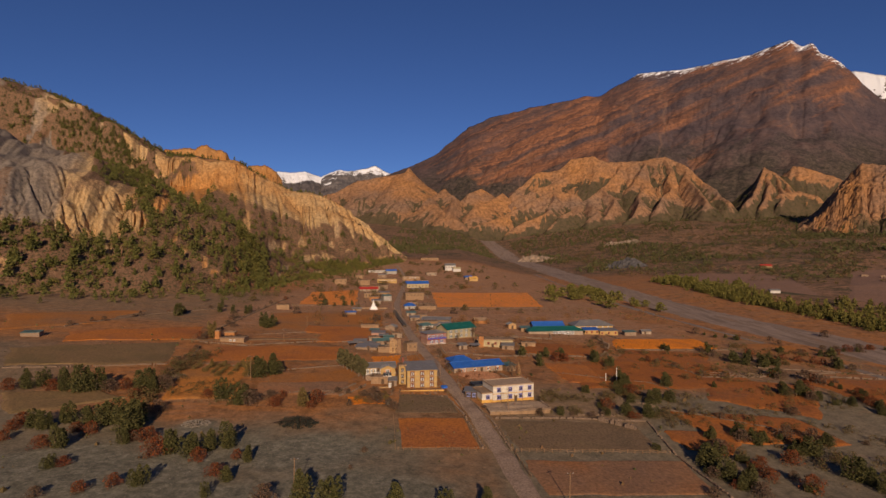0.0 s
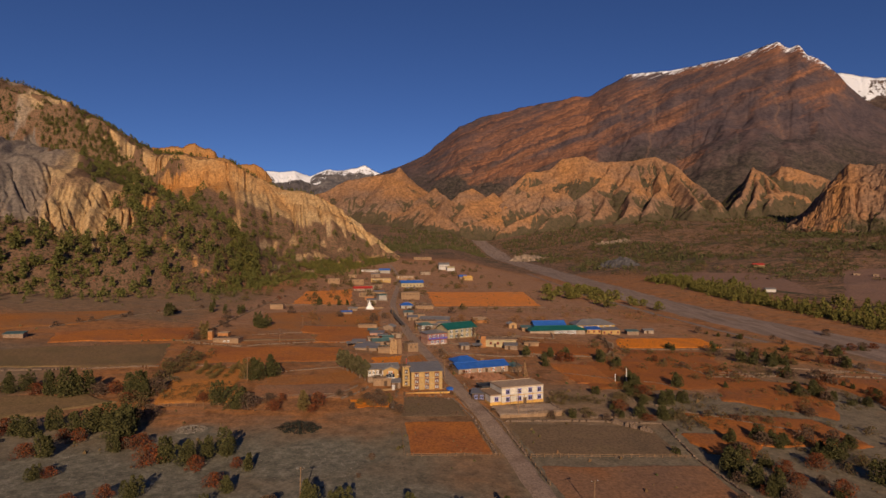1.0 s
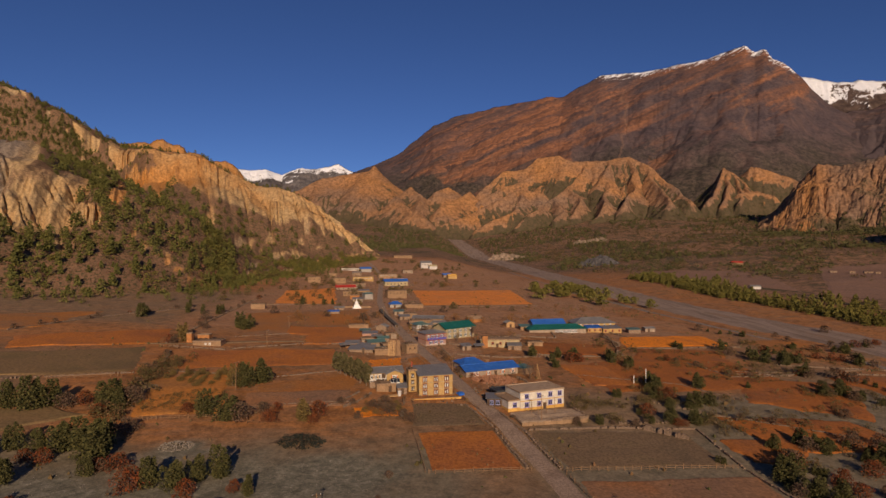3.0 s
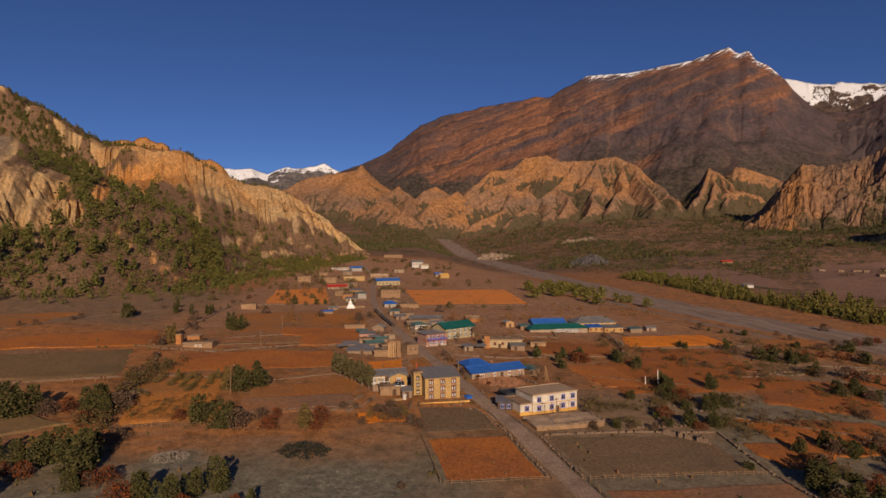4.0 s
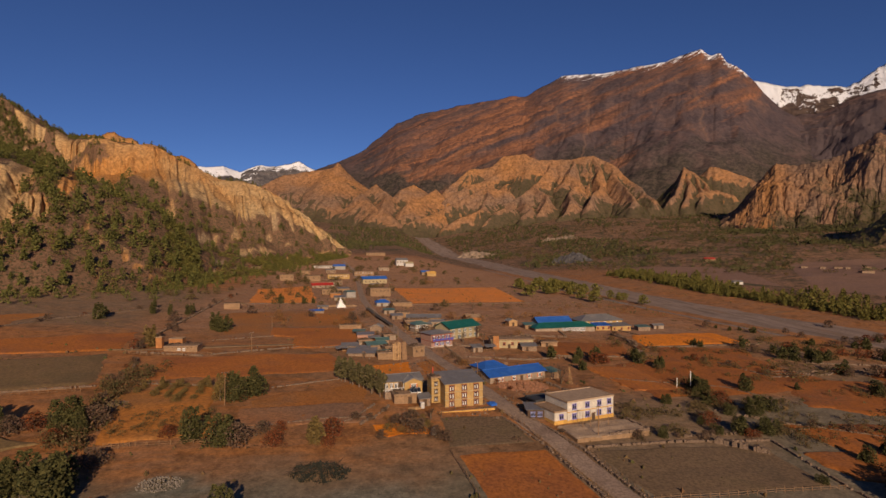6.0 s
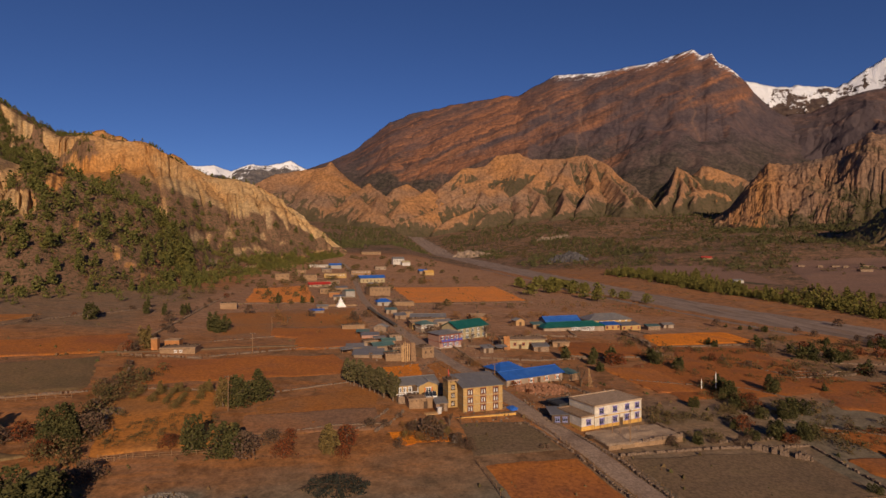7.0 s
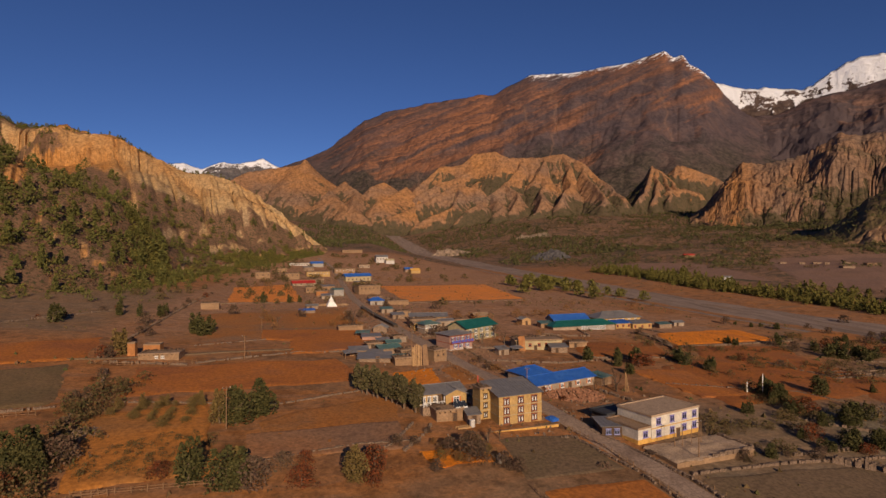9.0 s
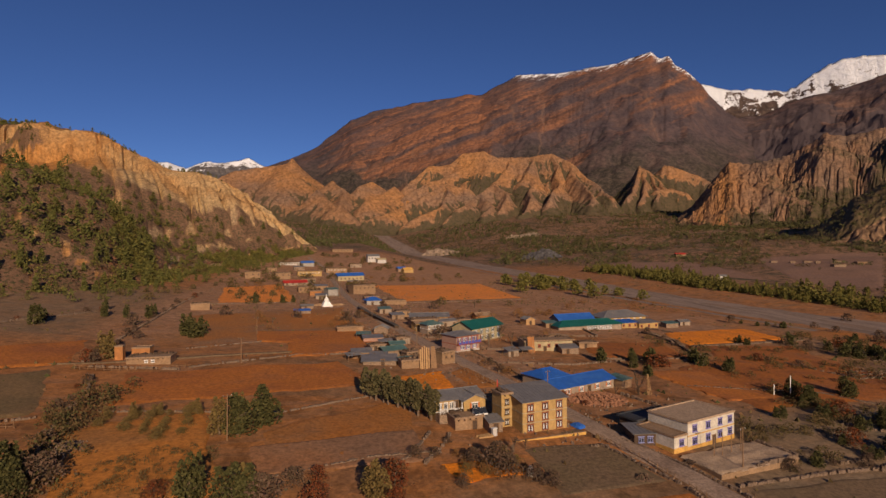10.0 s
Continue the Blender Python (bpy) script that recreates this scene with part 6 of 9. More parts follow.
SHEDS += [
    (-55, 432, 7, 5, 2.4, 6, "grey_roof"),
    (-33, 488, 9, 6, 3.4, 12, "earth_roof"),
    (-56, 490, 9, 6, 3.2, 8, "grey_roof"),
    (-67, 545, 10, 6, 3.4, 10, "earth_roof"),
    (-64, 560, 9, 6, 3.2, 10, "earth_roof"),
    (-30, 540, 8, 6, 3.0, 12, "grey_roof"),
    (-26, 610, 10, 7, 3.6, 12, "earth_roof"),
    (-76, 655, 10, 7, 3.8, 8, "grey_roof"),
    (-100, 640, 9, 6, 3.4, 8, "earth_roof"),
    (-20, 690, 12, 7, 3.6, 10, "earth_roof"),
    (29, 276, 6, 4, 2.2, -4, "grey_roof"),
    (40, 285, 7, 4, 2.0, -2, "earth_roof"),
    (8, 272, 4, 3, 2.0, 15, "grey_roof"),
    (-62, 384, 6, 4, 1.8, 10, "grey_roof"),
]
SHEDS += [
    (46, 330, 6, 4, 2.2, 6, "teal_roof"),
    (120, 338, 6, 4, 2.0, 5, "grey_roof"),
]
for i, (x, y, w, d, h, rot, roof) in enumerate(SHEDS):
    house("small rough %s shed under %s" % (("stone", "mud-plastered", "pale mud")[i % 3], {"earth_roof": "an earth roof", "grey_roof": "grey sheet roofing", "teal_roof": "faded teal sheets"}[roof]), x, y, w, d, h, rot,
          ("stone_wall", "tan_wall", "pale_mud")[i % 3], "flat" if roof == "earth_roof" else ("mono", "gable")[i % 2], roof, rise=0.8, over=0.4, wins=spread(2, h * 0.55) if h > 2.5 else (), doors=((0.35, 0.05),),
          name="shed", category="shed", group="village sheds")
# outlying houses
house("low mud farmstead with a stone yard wall", -106.6, 267.6, 11.6, 6.0, 2.0, -2, "tan_wall", "flat", "earth_roof", over=0.2, wins=((0.45, 1.1), (0.6, 1.1)), win=(0.9, 0.6), frame_mat="white_paint", category="farmhouse")
house("ruined orange mud tower beside the farmstead", -111.4, 273.4, 2.2, 2.0, 3.8, -4, "orange_wall", "flat", "earth_roof", over=0.02, category="tower", beams=False)
house("low orange mud outbuilding of the farmstead", -107.5, 275.5, 5.0, 3.5, 3.0, -4, "orange_wall", "flat", "earth_roof", over=0.05, category="shed", beams=False)
house("lone pale mud barn on the field edge", -112.4, 378.0, 8.4, 5.0, 3.0, 7, "tan_wall", "flat", "earth_roof", over=0.15, category="barn")
house("small stone hut with a faded blue-grey roof", -188.0, 249.0, 7.4, 4.5, 2.0, 14, "stone_wall", "mono", "teal_roof", rise=0.5, category="hut")
house("lone far house with a red roof on the bench", 493.0, 868.0, 16.0, 9.0, 4.0, -10, "tan_wall", "gable", "red_roof", rise=2.4)
house("low stone farm on the far bench", 560.0, 655.0, 14.0, 8.0, 3.2, -15, "stone_wall", "flat", "earth_roof", category="farmhouse")
house("low pale farm on the far bench", 610.0, 668.0, 12.0, 8.0, 3.2, -12, "tan_wall", "flat", "earth_roof", category="farmhouse")
for x, y, w, h, rot in ((571, 764, 10, 3.2, -20), (576, 736, 8, 3.6, -32), (590, 728, 12, 3.0, -28), (588, 708, 7, 3.8, -36), (603, 694, 9, 3.0, -30)):
    house("small tan stone house of the far bench hamlet", x, y, w * 0.8, 6.0, h * 0.8, rot, "stone_wall", "flat", "earth_roof", over=0.2, doors=((0.4, 0.05),), category="house", beams=False)
house("white-walled hut near the river wood", 345.0, 590.0, 10.0, 6.0, 3.0, -8, "white_wall", "gable", "grey_roof", rise=1.4, category="hut")

# ---- trees, shrubs and scrub ----
M["juniper"] = island_mat("juniper_needles", [(0.042, 0.044, 0.016), (0.064, 0.062, 0.021), (0.096, 0.083, 0.028), (0.052, 0.052, 0.018)])
M["pine"] = island_mat("pine_needles", [(0.068, 0.072, 0.020), (0.100, 0.100, 0.028), (0.150, 0.136, 0.038), (0.080, 0.084, 0.022)])
M["pale_leaf"] = island_mat("dry_willow_leaf", [(0.13, 0.092, 0.030), (0.18, 0.120, 0.042), (0.105, 0.078, 0.026)])
M["red_leaf"] = island_mat("red_barberry_leaf", [(0.18, 0.038, 0.012), (0.115, 0.040, 0.02), (0.22, 0.060, 0.015), (0.09, 0.044, 0.024), (0.07, 0.047, 0.022)])
M["brown_leaf"] = island_mat("brown_scrub", [(0.10, 0.066, 0.044), (0.145, 0.083, 0.055), (0.075, 0.057, 0.034), (0.12, 0.074, 0.046)])
M["scrub"] = island_mat("bench_scrub", [(0.075, 0.07, 0.024), (0.13, 0.075, 0.035), (0.06, 0.064, 0.022), (0.17, 0.09, 0.045)])
M["heath_scrub"] = island_mat("red_brown_heath", [(0.10, 0.06, 0.036), (0.15, 0.075, 0.045), (0.075, 0.058, 0.028), (0.18, 0.075, 0.045)])
M["gold_leaf"] = island_mat("yellow_green_wood", [(0.080, 0.080, 0.020), (0.128, 0.116, 0.028), (0.18, 0.148, 0.038), (0.098, 0.090, 0.023)])
M["far_leaf"] = island_mat("far_forest_leaf", [(0.060, 0.064, 0.024), (0.086, 0.084, 0.032), (0.112, 0.098, 0.040), (0.068, 0.068, 0.027)])
M["poplar_leaf"] = island_mat("poplar_leaf", [(0.068, 0.062, 0.027), (0.096, 0.082, 0.036), (0.13, 0.104, 0.047)])
M["rust_leaf"] = island_mat("rust_thorn_leaf", [(0.22, 0.105, 0.038), (0.16, 0.09, 0.040), (0.28, 0.122, 0.036), (0.13, 0.085, 0.038)])
M["village_leaf"] = island_mat("village_bush_leaf", [(0.07, 0.065, 0.022), (0.12, 0.085, 0.035), (0.09, 0.07, 0.028), (0.16, 0.09, 0.04)])
M["bark"] = mat("grey_brown_bark", [(0.13, 0.09, 0.06), (0.2, 0.14, 0.095)], 3.0, 14.0, bump=0.6, dist=0.03)

OCTA_V = np.array([(1, 0, 0), (-1, 0, 0), (0, 1, 0), (0, -1, 0), (0, 0, 1), (0, 0, -1)], float)
OCTA_F = np.array([(0, 2, 4), (2, 1, 4), (1, 3, 4), (3, 0, 4), (2, 0, 5), (1, 2, 5), (3, 1, 5), (0, 3, 5)])


TETRA_V = np.array([(1, 0, -0.5), (-0.5, 0.87, -0.5), (-0.5, -0.87, -0.5), (0, 0, 1.1)], float) * 1.15
TETRA_F = np.array([(0, 2, 1), (0, 1, 3), (1, 2, 3), (2, 0, 3)])


def clumps(centres, sizes, rng, squash=0.75, jag=0.45, simple=False):
    """Many small uneven leaf clumps as one set of triangles."""
    n = len(centres)
    base, faces = (TETRA_V, TETRA_F) if simple else (OCTA_V, OCTA_F)
    v = base[None] * (1 + jag * (rng.random((n, len(base), 1)) * 2 - 1))
    a = rng.random(n) * 6.283
    c, s = np.cos(a)[:, None], np.sin(a)[:, None]
    x, y = v[..., 0] * c - v[..., 1] * s, v[..., 0] * s + v[..., 1] * c
    tilt = (rng.random((n, 1)) - 0.5) * 1.4
    z = v[..., 2] * squash + x * tilt
    v = np.stack([x, y, z], -1) * np.asarray(sizes)[:, None, None] + np.asarray(centres)[:, None]
    f = faces[None] + (np.arange(n) * len(base))[:, None, None]
    return v.reshape(-1, 3), f.reshape(-1, 3)


def leaf_cards(centres, sizes, rng, squash=0.8):
    """Small leaf sprays: pairs of triangles turned every way."""
    n = len(centres)
    d = rng.normal(size=(n, 3))
    d /= np.linalg.norm(d, axis=1)[:, None]
    e = np.cross(d, rng.normal(size=(n, 3)))
    e /= np.linalg.norm(e, axis=1)[:, None] + 1e-9
    s = np.asarray(sizes)[:, None]
    d, e = d * s, e * s * squash
    c = np.asarray(centres)
    k = lambda: (0.6 + 0.7 * rng.random((n, 1)))
    v = np.stack([c + d * k(), c + e * k(), c - d * k(), c - e * k()], 1)
    i = np.arange(n)[:, None] * 4
    f = np.concatenate([i + (0, 1, 2), i + (0, 2, 3)], 1).reshape(-1, 3)
    return v.reshape(-1, 3), f


def crown_points(shape, n, rng):
    """Clump centres in a crown one metre high and about one wide."""
    if shape == "plume":
        k = int(rng.integers(4, 8))
        ang, off = rng.random(k) * 6.283, 0.26 * np.sqrt(rng.random(k))
        top, wide = 0.6 + 0.4 * rng.random(k), 0.15 + 0.11 * rng.random(k)
        top[0], off[0] = 1.0, 0.04
        i = rng.integers(0, k, n)
        h = rng.random(n) ** 0.9
        r = np.sin(np.pi * np.clip(0.22 + 0.76 * h, 0, 1)) ** 0.6 * (1.1 - 0.3 * h) * wide[i] * rng.random(n) ** 0.35
        a = rng.random(n) * 6.283
        return np.stack([off[i] * np.cos(ang[i]) * (1 + 0.3 * h) + r * np.cos(a), off[i] * np.sin(ang[i]) * (1 + 0.3 * h) + r * np.sin(a), 0.03 + 0.97 * h * top[i]], 1)
    if shape == "pine":
        h = rng.random(n) ** 1.1
        r = (1 - h) ** 0.55 * 0.33 * (0.35 + 0.65 * np.sqrt(rng.random(n))) * (0.82 + 0.3 * np.sin(h * 21 + rng.random() * 6))
        z = 0.10 + 0.92 * h
    elif shape == "cone":
        h = rng.random(n) ** 1.25
        r = (1 - h) ** 0.75 * 0.34 * (0.5 + 0.5 * np.sqrt(rng.random(n)))
        r = r * (0.8 + 0.35 * np.sin(h * 26 + rng.random() * 6))
        z = 0.06 + 0.94 * h
    elif shape == "tall":
        h = rng.random(n)
        r = np.sin(np.pi * (0.10 + 0.88 * h)) ** 0.8 * 0.165 * np.sqrt(rng.random(n))
        z = 0.20 + 0.80 * h
    elif shape == "bush":
        h = rng.random(n)
        r = np.sqrt(np.maximum(0, 1 - (h * 0.95) ** 2)) * 0.62 * rng.random(n) ** 0.45
        z = 0.05 + 0.9 * h
    else:
        h = rng.random(n)
        r = np.sin(np.pi * np.clip(0.2 + 0.78 * h, 0, 1)) ** 0.6 * 0.46 * rng.random(n) ** 0.4
        z = 0.16 + 0.84 * h
    a = rng.random(n) * 6.283
    lobes = 1 + 0.30 * np.sin(a * 3 + rng.random() * 6 + h * 5) + 0.18 * np.sin(a * 5 + rng.random() * 6)
    r = r * lobes
    return np.stack([r * np.cos(a), r * np.sin(a), z], 1)


def trunk_mesh(rng, shape):
    g = Geo()
    top = 0.9 if shape in ("cone", "tall", "pine") else 0.5
    bend = (rng.random(2) - 0.5) * 0.08
    p = [(0, 0, -0.08), (bend[0], bend[1], top * 0.4), (bend[0] * 0.5, bend[1] * 1.4, top)]
    g.rod(p[0], p[1], 0.035, 6, 0.024).rod(p[1], p[2], 0.024, 6, 0.008)
    for i in range(9):
        h = 0.2 + 0.6 * rng.random() * top
        a, l = rng.random() * 6.283, (0.12 + 0.2 * rng.random()) * (1.1 - h if shape == "cone" else 1)
        g.rod((bend[0] * 0.7, bend[1] * 0.8, h), (l * math.cos(a), l * math.sin(a), h + l * 0.6), 0.012, 4, 0.004)
    return g.mesh("trunk", M["bark"])


def twig_mesh(rng):
    """A leafless crown: limbs that fork three times."""
    g = Geo()

    def grow(p, d, l, r, depth):
        q = p + d * l
        g.rod(p, q, r, 4 if depth < 2 else 3, r * 0.6)
        if depth < 4:
            for _ in range(3 if depth else 4):
                e = (d + Vector((rng.random() - 0.5, rng.random() - 0.5, rng.random() * 0.7 - 0.1)) * 1.3).normalized()
                grow(p.lerp(q, 0.6 + 0.4 * rng.random()), e, l * (0.55 + 0.25 * rng.random()), r * 0.55, depth + 1)
    grow(Vector((0, 0, -0.05)), Vector((0.03, 0.02, 1)), 0.32, 0.03, 0)
    return g.mesh("crown", M["brown_leaf"])


SPECIES = {
    "juniper": ("plume", "juniper", 2200, 0.032, "dark green bushy juniper tree beside the fields", "tree"),
    "pine": ("pine", "pine", 900, 0.048, "green pine tree on the hillside", "tree"),
    "red_shrub": ("bush", "red_leaf", 1000, 0.043, "red-leaved autumn barberry shrub", "shrub"),
    "dark_bush": ("bush", "brown_leaf", 1000, 0.043, "brown half-bare thorn bush", "shrub"),
    "pale_tree": ("plume", "pale_leaf", 1700, 0.032, "pale olive willow tree with thin leaves", "tree"),
    "poplar": ("tall", "poplar_leaf", 1100, 0.036, "yellow-green young poplar tree in a row", "tree"),
    "willow_shrub": ("bush", "pale_leaf", 800, 0.042, "small olive willow shrub in a planted row", "shrub"),
    "rust_bush": ("bush", "rust_leaf", 1000, 0.043, "rust-brown dry thorn bush between the houses", "shrub"),
    "olive_tree": ("round", "gold_leaf", 900, 0.05, "rounded olive-green tree near the river", "tree"),
    "bare_tree": ("bare", "brown_leaf", 0, 0, "leafless brown tree near the houses", "tree"),
}
trng = np.random.default_rng(7)
for kind, (shape, mt, n, size, label, cat) in SPECIES.items():
    for variant in range(6):
        many, big = (n, size) if variant < 4 else (int(n * 0.3), size * 1.7)

        def crown(shape=shape, n=many, size=big, mt=mt):
            if shape == "bare":
                return twig_mesh(trng)
            pts = crown_points(shape, n, trng)
            v, f = leaf_cards(pts, size * (0.55 + 0.8 * trng.random(n)), trng)
            me = bpy.data.meshes.new("crown")
            me.from_pydata(v.tolist(), [], f.tolist())
            me.materials.append(M[mt])
            me.update()
            return me
        CACHE[("crown", kind, variant)] = crown()
        CACHE[("trunk", kind, variant)] = trunk_mesh(trng, shape)


def tree(kind, x, y, h, z=None, group=""):
    shape, mt, n, size, label, cat = SPECIES[kind]
    k = int(trng.integers(4)) if y < 225 and h > 1.0 else 4 + int(trng.integers(2))
    zz = float(ground_z(x, y)) if z is None else z
    wide = 0.9 + 0.35 * trng.random()
    if kind == "juniper" and x > 20:
        wide, h = wide * 1.35, h * 0.74
    m = pose(x, y, zz - 0.05, 0, 0, trng.random() * 360) @ Matrix.Diagonal((h * wide, h * wide, h, 1))
    name = {"shrub": "shrub"}.get(cat, "tree")
    root = thing(name, m, label, cat, group or (kind.replace("_", " ") + "s"))
    part("trunk", CACHE[("trunk", kind, k)], None, root)
    part("crown", CACHE[("crown", kind, k)], None, root)
    return root


PLACED = []
PLACED.append(("juniper", [(-137.1, 185.0, 6.7), (-134.4, 187.9, 5.7), (-125.3, 185.6, 7.9), (-119.6, 185.5, 9.4), (-116.1, 187.3, 7.6), (-102.7, 189.9, 7.3), (-99.7, 190.3, 8.1), (-114.8, 157.1, 5.4), (-111.2, 156.6, 5.4), (-107.7, 161.9, 6.5), (-102.4, 160.5, 5.5), (-96.8, 161.0, 7.1), (-93.7, 162.3, 7.9), (-87.6, 157.3, 9.2), (-87.8, 162.4, 7.5), (-100.2, 144.5, 6.4), (-85.5, 148.9, 4.5), (-93.7, 132.8, 3.4), (-68.6, 126.2, 4.8), (-70.2, 144.4, 6.4), (-64.6, 143.6, 6.1), (-61.4, 147.6, 5.7), (-57.7, 149.6, 7.2), (-49.9, 129.4, 3.9), (-49.0, 141.0, 4.0), (-51.7, 121.5, 3.4), (-69.4, 209.1, 8.0), (-64.8, 214.7, 8.2), (-72.8, 183.0, 7.8), (-66.4, 180.6, 7.3)]))
PLACED.append(("juniper", [(-156.1, 333.4, 6.7), (-96.6, 309.8, 6.9), (-144.5, 368.0, 5.9), (-123.6, 355.9, 5.7), (-85.9, 407.2, 6.6), (-73.0, 410.8, 5.0), (-67.6, 413.3, 4.2), (-154.7, 326.0, 7.8), (-139.1, 351.6, 6.1), (-130.8, 351.1, 5.7), (-124.4, 352.7, 5.7), (-98.7, 313.9, 8.2), (-95.4, 313.6, 7.0), (-97.5, 187.4, 4.9), (36.7, 264.2, 6.7), (47.9, 263.9, 6.4), (55.2, 263.8, 6.9), (69.6, 262.7, 6.9), (69.1, 254.9, 6.3), (41.6, 245.8, 5.1), (115.9, 293.2, 4.7), (69.5, 220.6, 7.6), (52.3, 206.4, 4.0), (66.0, 213.6, 4.3), (144.8, 278.1, 5.4), (150.0, 273.0, 7.5), (147.1, 259.4, 6.2), (69.9, 215.8, 6.8), (74.5, 198.3, 7.0), (72.2, 248.6, 4.7)]))
PLACED.append(("juniper", [(42.8, 254.7, 5.7), (30.4, 212.0, 3.9), (143.3, 267.0, 5.6), (151.1, 268.6, 6.7), (158.3, 269.4, 5.7), (71.5, 149.7, 8.1), (77.7, 141.3, 6.3), (105.6, 159.8, 7.3), (-30.8, 120.1, 7.5), (-24.4, 118.7, 6.9), (-10.0, 118.5, 6.0), (0.7, 119.4, 4.8), (9.5, 120.1, 5.3), (72.4, 141.8, 7.2), (74.9, 137.2, 5.5), (106.1, 144.9, 8.5), (108.8, 141.7, 6.3), (38.5, 183.0, 4.0)]))
PLACED.append(("juniper", [(73.9, 250.3, 6.4), (137.1, 290.9, 7.7), (139.0, 267.5, 7.3), (143.1, 262.9, 6.7), (151.7, 263.8, 6.3), (158.6, 264.1, 6.4), (200.1, 289.2, 8.1), (185.2, 265.1, 8.0), (143.6, 240.4, 7.9), (130.9, 215.1, 7.0), (137.5, 215.0, 8.1), (87.3, 221.0, 7.6), (81.8, 201.2, 5.7), (68.1, 185.0, 6.1), (61.0, 185.2, 6.7), (53.7, 184.9, 3.9), (80.6, 168.2, 5.6), (90.0, 170.8, 6.3), (60.5, 159.1, 2.9), (75.0, 153.8, 7.5), (107.0, 221.1, 3.6), (115.2, 289.9, 4.6)]))
PLACED.append(("red_shrub", [(-141.9, 182.8, 4.1), (-129.6, 185.7, 3.7), (-108.4, 191.2, 3.9), (-119.3, 158.9, 3.5), (-118.9, 154.2, 3.1), (-97.4, 154.7, 3.7), (-102.1, 155.9, 2.8), (-100.6, 183.3, 3.3), (-80.3, 152.5, 3.7), (-103.6, 144.2, 3.5), (-116.1, 147.6, 3.0), (-91.2, 134.5, 2.4), (-79.0, 121.5, 2.5), (-73.3, 142.7, 4.9), (-61.4, 140.3, 3.7), (-53.8, 132.0, 3.2), (-52.4, 142.6, 2.6), (-42.0, 185.6, 4.5), (-54.1, 188.8, 2.7), (-78.0, 185.7, 3.0), (-117.6, 271.2, 3.8), (-42.6, 180.1, 2.6), (-54.4, 181.1, 3.4), (52.2, 256.0, 4.4), (95.8, 261.6, 3.2), (55.6, 257.0, 3.9), (95.6, 153.3, 4.2), (79.3, 159.0, 3.8), (145.1, 223.5, 4.3), (90.9, 137.3, 4.2)]))
PLACED.append(("red_shrub", [(-73.7, 125.0, 3.0)]))
PLACED.append(("dark_bush", [(-111.9, 188.2, 4.2), (-95.7, 192.1, 5.4), (-87.8, 172.0, 4.2), (-62.6, 181.3, 5.1), (-58.0, 187.8, 3.0), (-123.7, 332.1, 4.7), (-94.5, 361.4, 5.1), (-118.4, 309.3, 3.2), (-100.1, 194.6, 3.5), (-101.3, 207.0, 3.0), (-105.6, 230.0, 2.7), (-23.3, 189.2, 5.0), (-26.8, 191.5, 3.0), (-22.0, 186.9, 3.5), (-17.8, 184.5, 2.9), (-15.6, 182.4, 2.8), (-30.8, 184.0, 2.2), (133.3, 289.7, 5.1), (134.3, 278.4, 6.7), (194.7, 333.7, 5.2), (245.1, 359.5, 7.8), (190.4, 317.0, 6.0), (213.3, 314.9, 6.6), (142.7, 238.4, 4.6), (131.8, 214.6, 6.1), (137.3, 208.4, 5.9), (192.1, 262.8, 5.1)]))
PLACED.append(("dark_bush", [(120.0, 191.6, 5.0), (74.3, 143.9, 6.4), (100.1, 261.9, 3.0), (-38.6, 120.0, 4.1), (75.8, 132.7, 5.9), (64.0, 131.8, 4.0), (89.9, 143.5, 4.1), (-86.5, 118.5, 2.4), (-21.1, 150.2, 1.5), (-23.0, 138.8, 1.1)]))
PLACED.append(("pale_tree", [(-45.7, 182.0, 6.2), (-113.1, 276.0, 6.1), (-117.7, 282.3, 6.8), (-72.5, 209.2, 7.2), (-69.0, 214.6, 6.7), (-65.2, 183.0, 5.9), (-90.7, 220.8, 3.5), (-86.2, 222.0, 2.6), (-78.8, 221.1, 3.6)]))
PLACED.append(("bare_tree", [(-17.8, 195.7, 4.3), (-15.1, 196.6, 3.3), (27.9, 226.7, 8.9), (21.7, 227.3, 4.4), (15.8, 304.3, 8.9), (7.6, 292.9, 6.3), (16.4, 293.1, 6.3), (25.6, 364.9, 5.7), (32.0, 397.7, 6.3)]))
for kind, spots in PLACED:
    for x, y, h in spots:
        tree(kind, x, y, h * (0.62 if kind == "dark_bush" and x > 60 else 1.0))

# clipped row of poplars behind the gabled house
for i in range(19):
    k = i / 18
    tree("poplar", -43.5 + 14.0 * k + trng.normal() * 0.5, 233.0 - 20.5 * k + trng.normal() * 0.5, 6.2 + 1.8 * trng.random(), group="poplar row")
# hedge rows of olive willow over the upper half of the orange plot, dry tufts over the lower half
HEDGES = [((-90.7, 211.0), (-91.5, 226.0)), ((-83.3, 206.0), (-84.0, 221.8)), ((-79.5, 208.0), (-80.2, 227.0)), ((-95.5, 215.0), (-97.5, 226.0)), ((-87.0, 210.0), (-87.6, 226.0))]
for (x0, y0), (x1, y1) in HEDGES:
    n = max(4, int(math.dist((x0, y0), (x1, y1)) / 2.0))
    for i in range(n):
        k = (i + trng.random() * 0.6) / n
        tree("willow_shrub", x0 + (x1 - x0) * k + trng.normal() * 0.35, y0 + (y1 - y0) * k + trng.normal() * 0.35, 1.2 + 1.0 * trng.random(), group="willow rows")
TUFTS = []
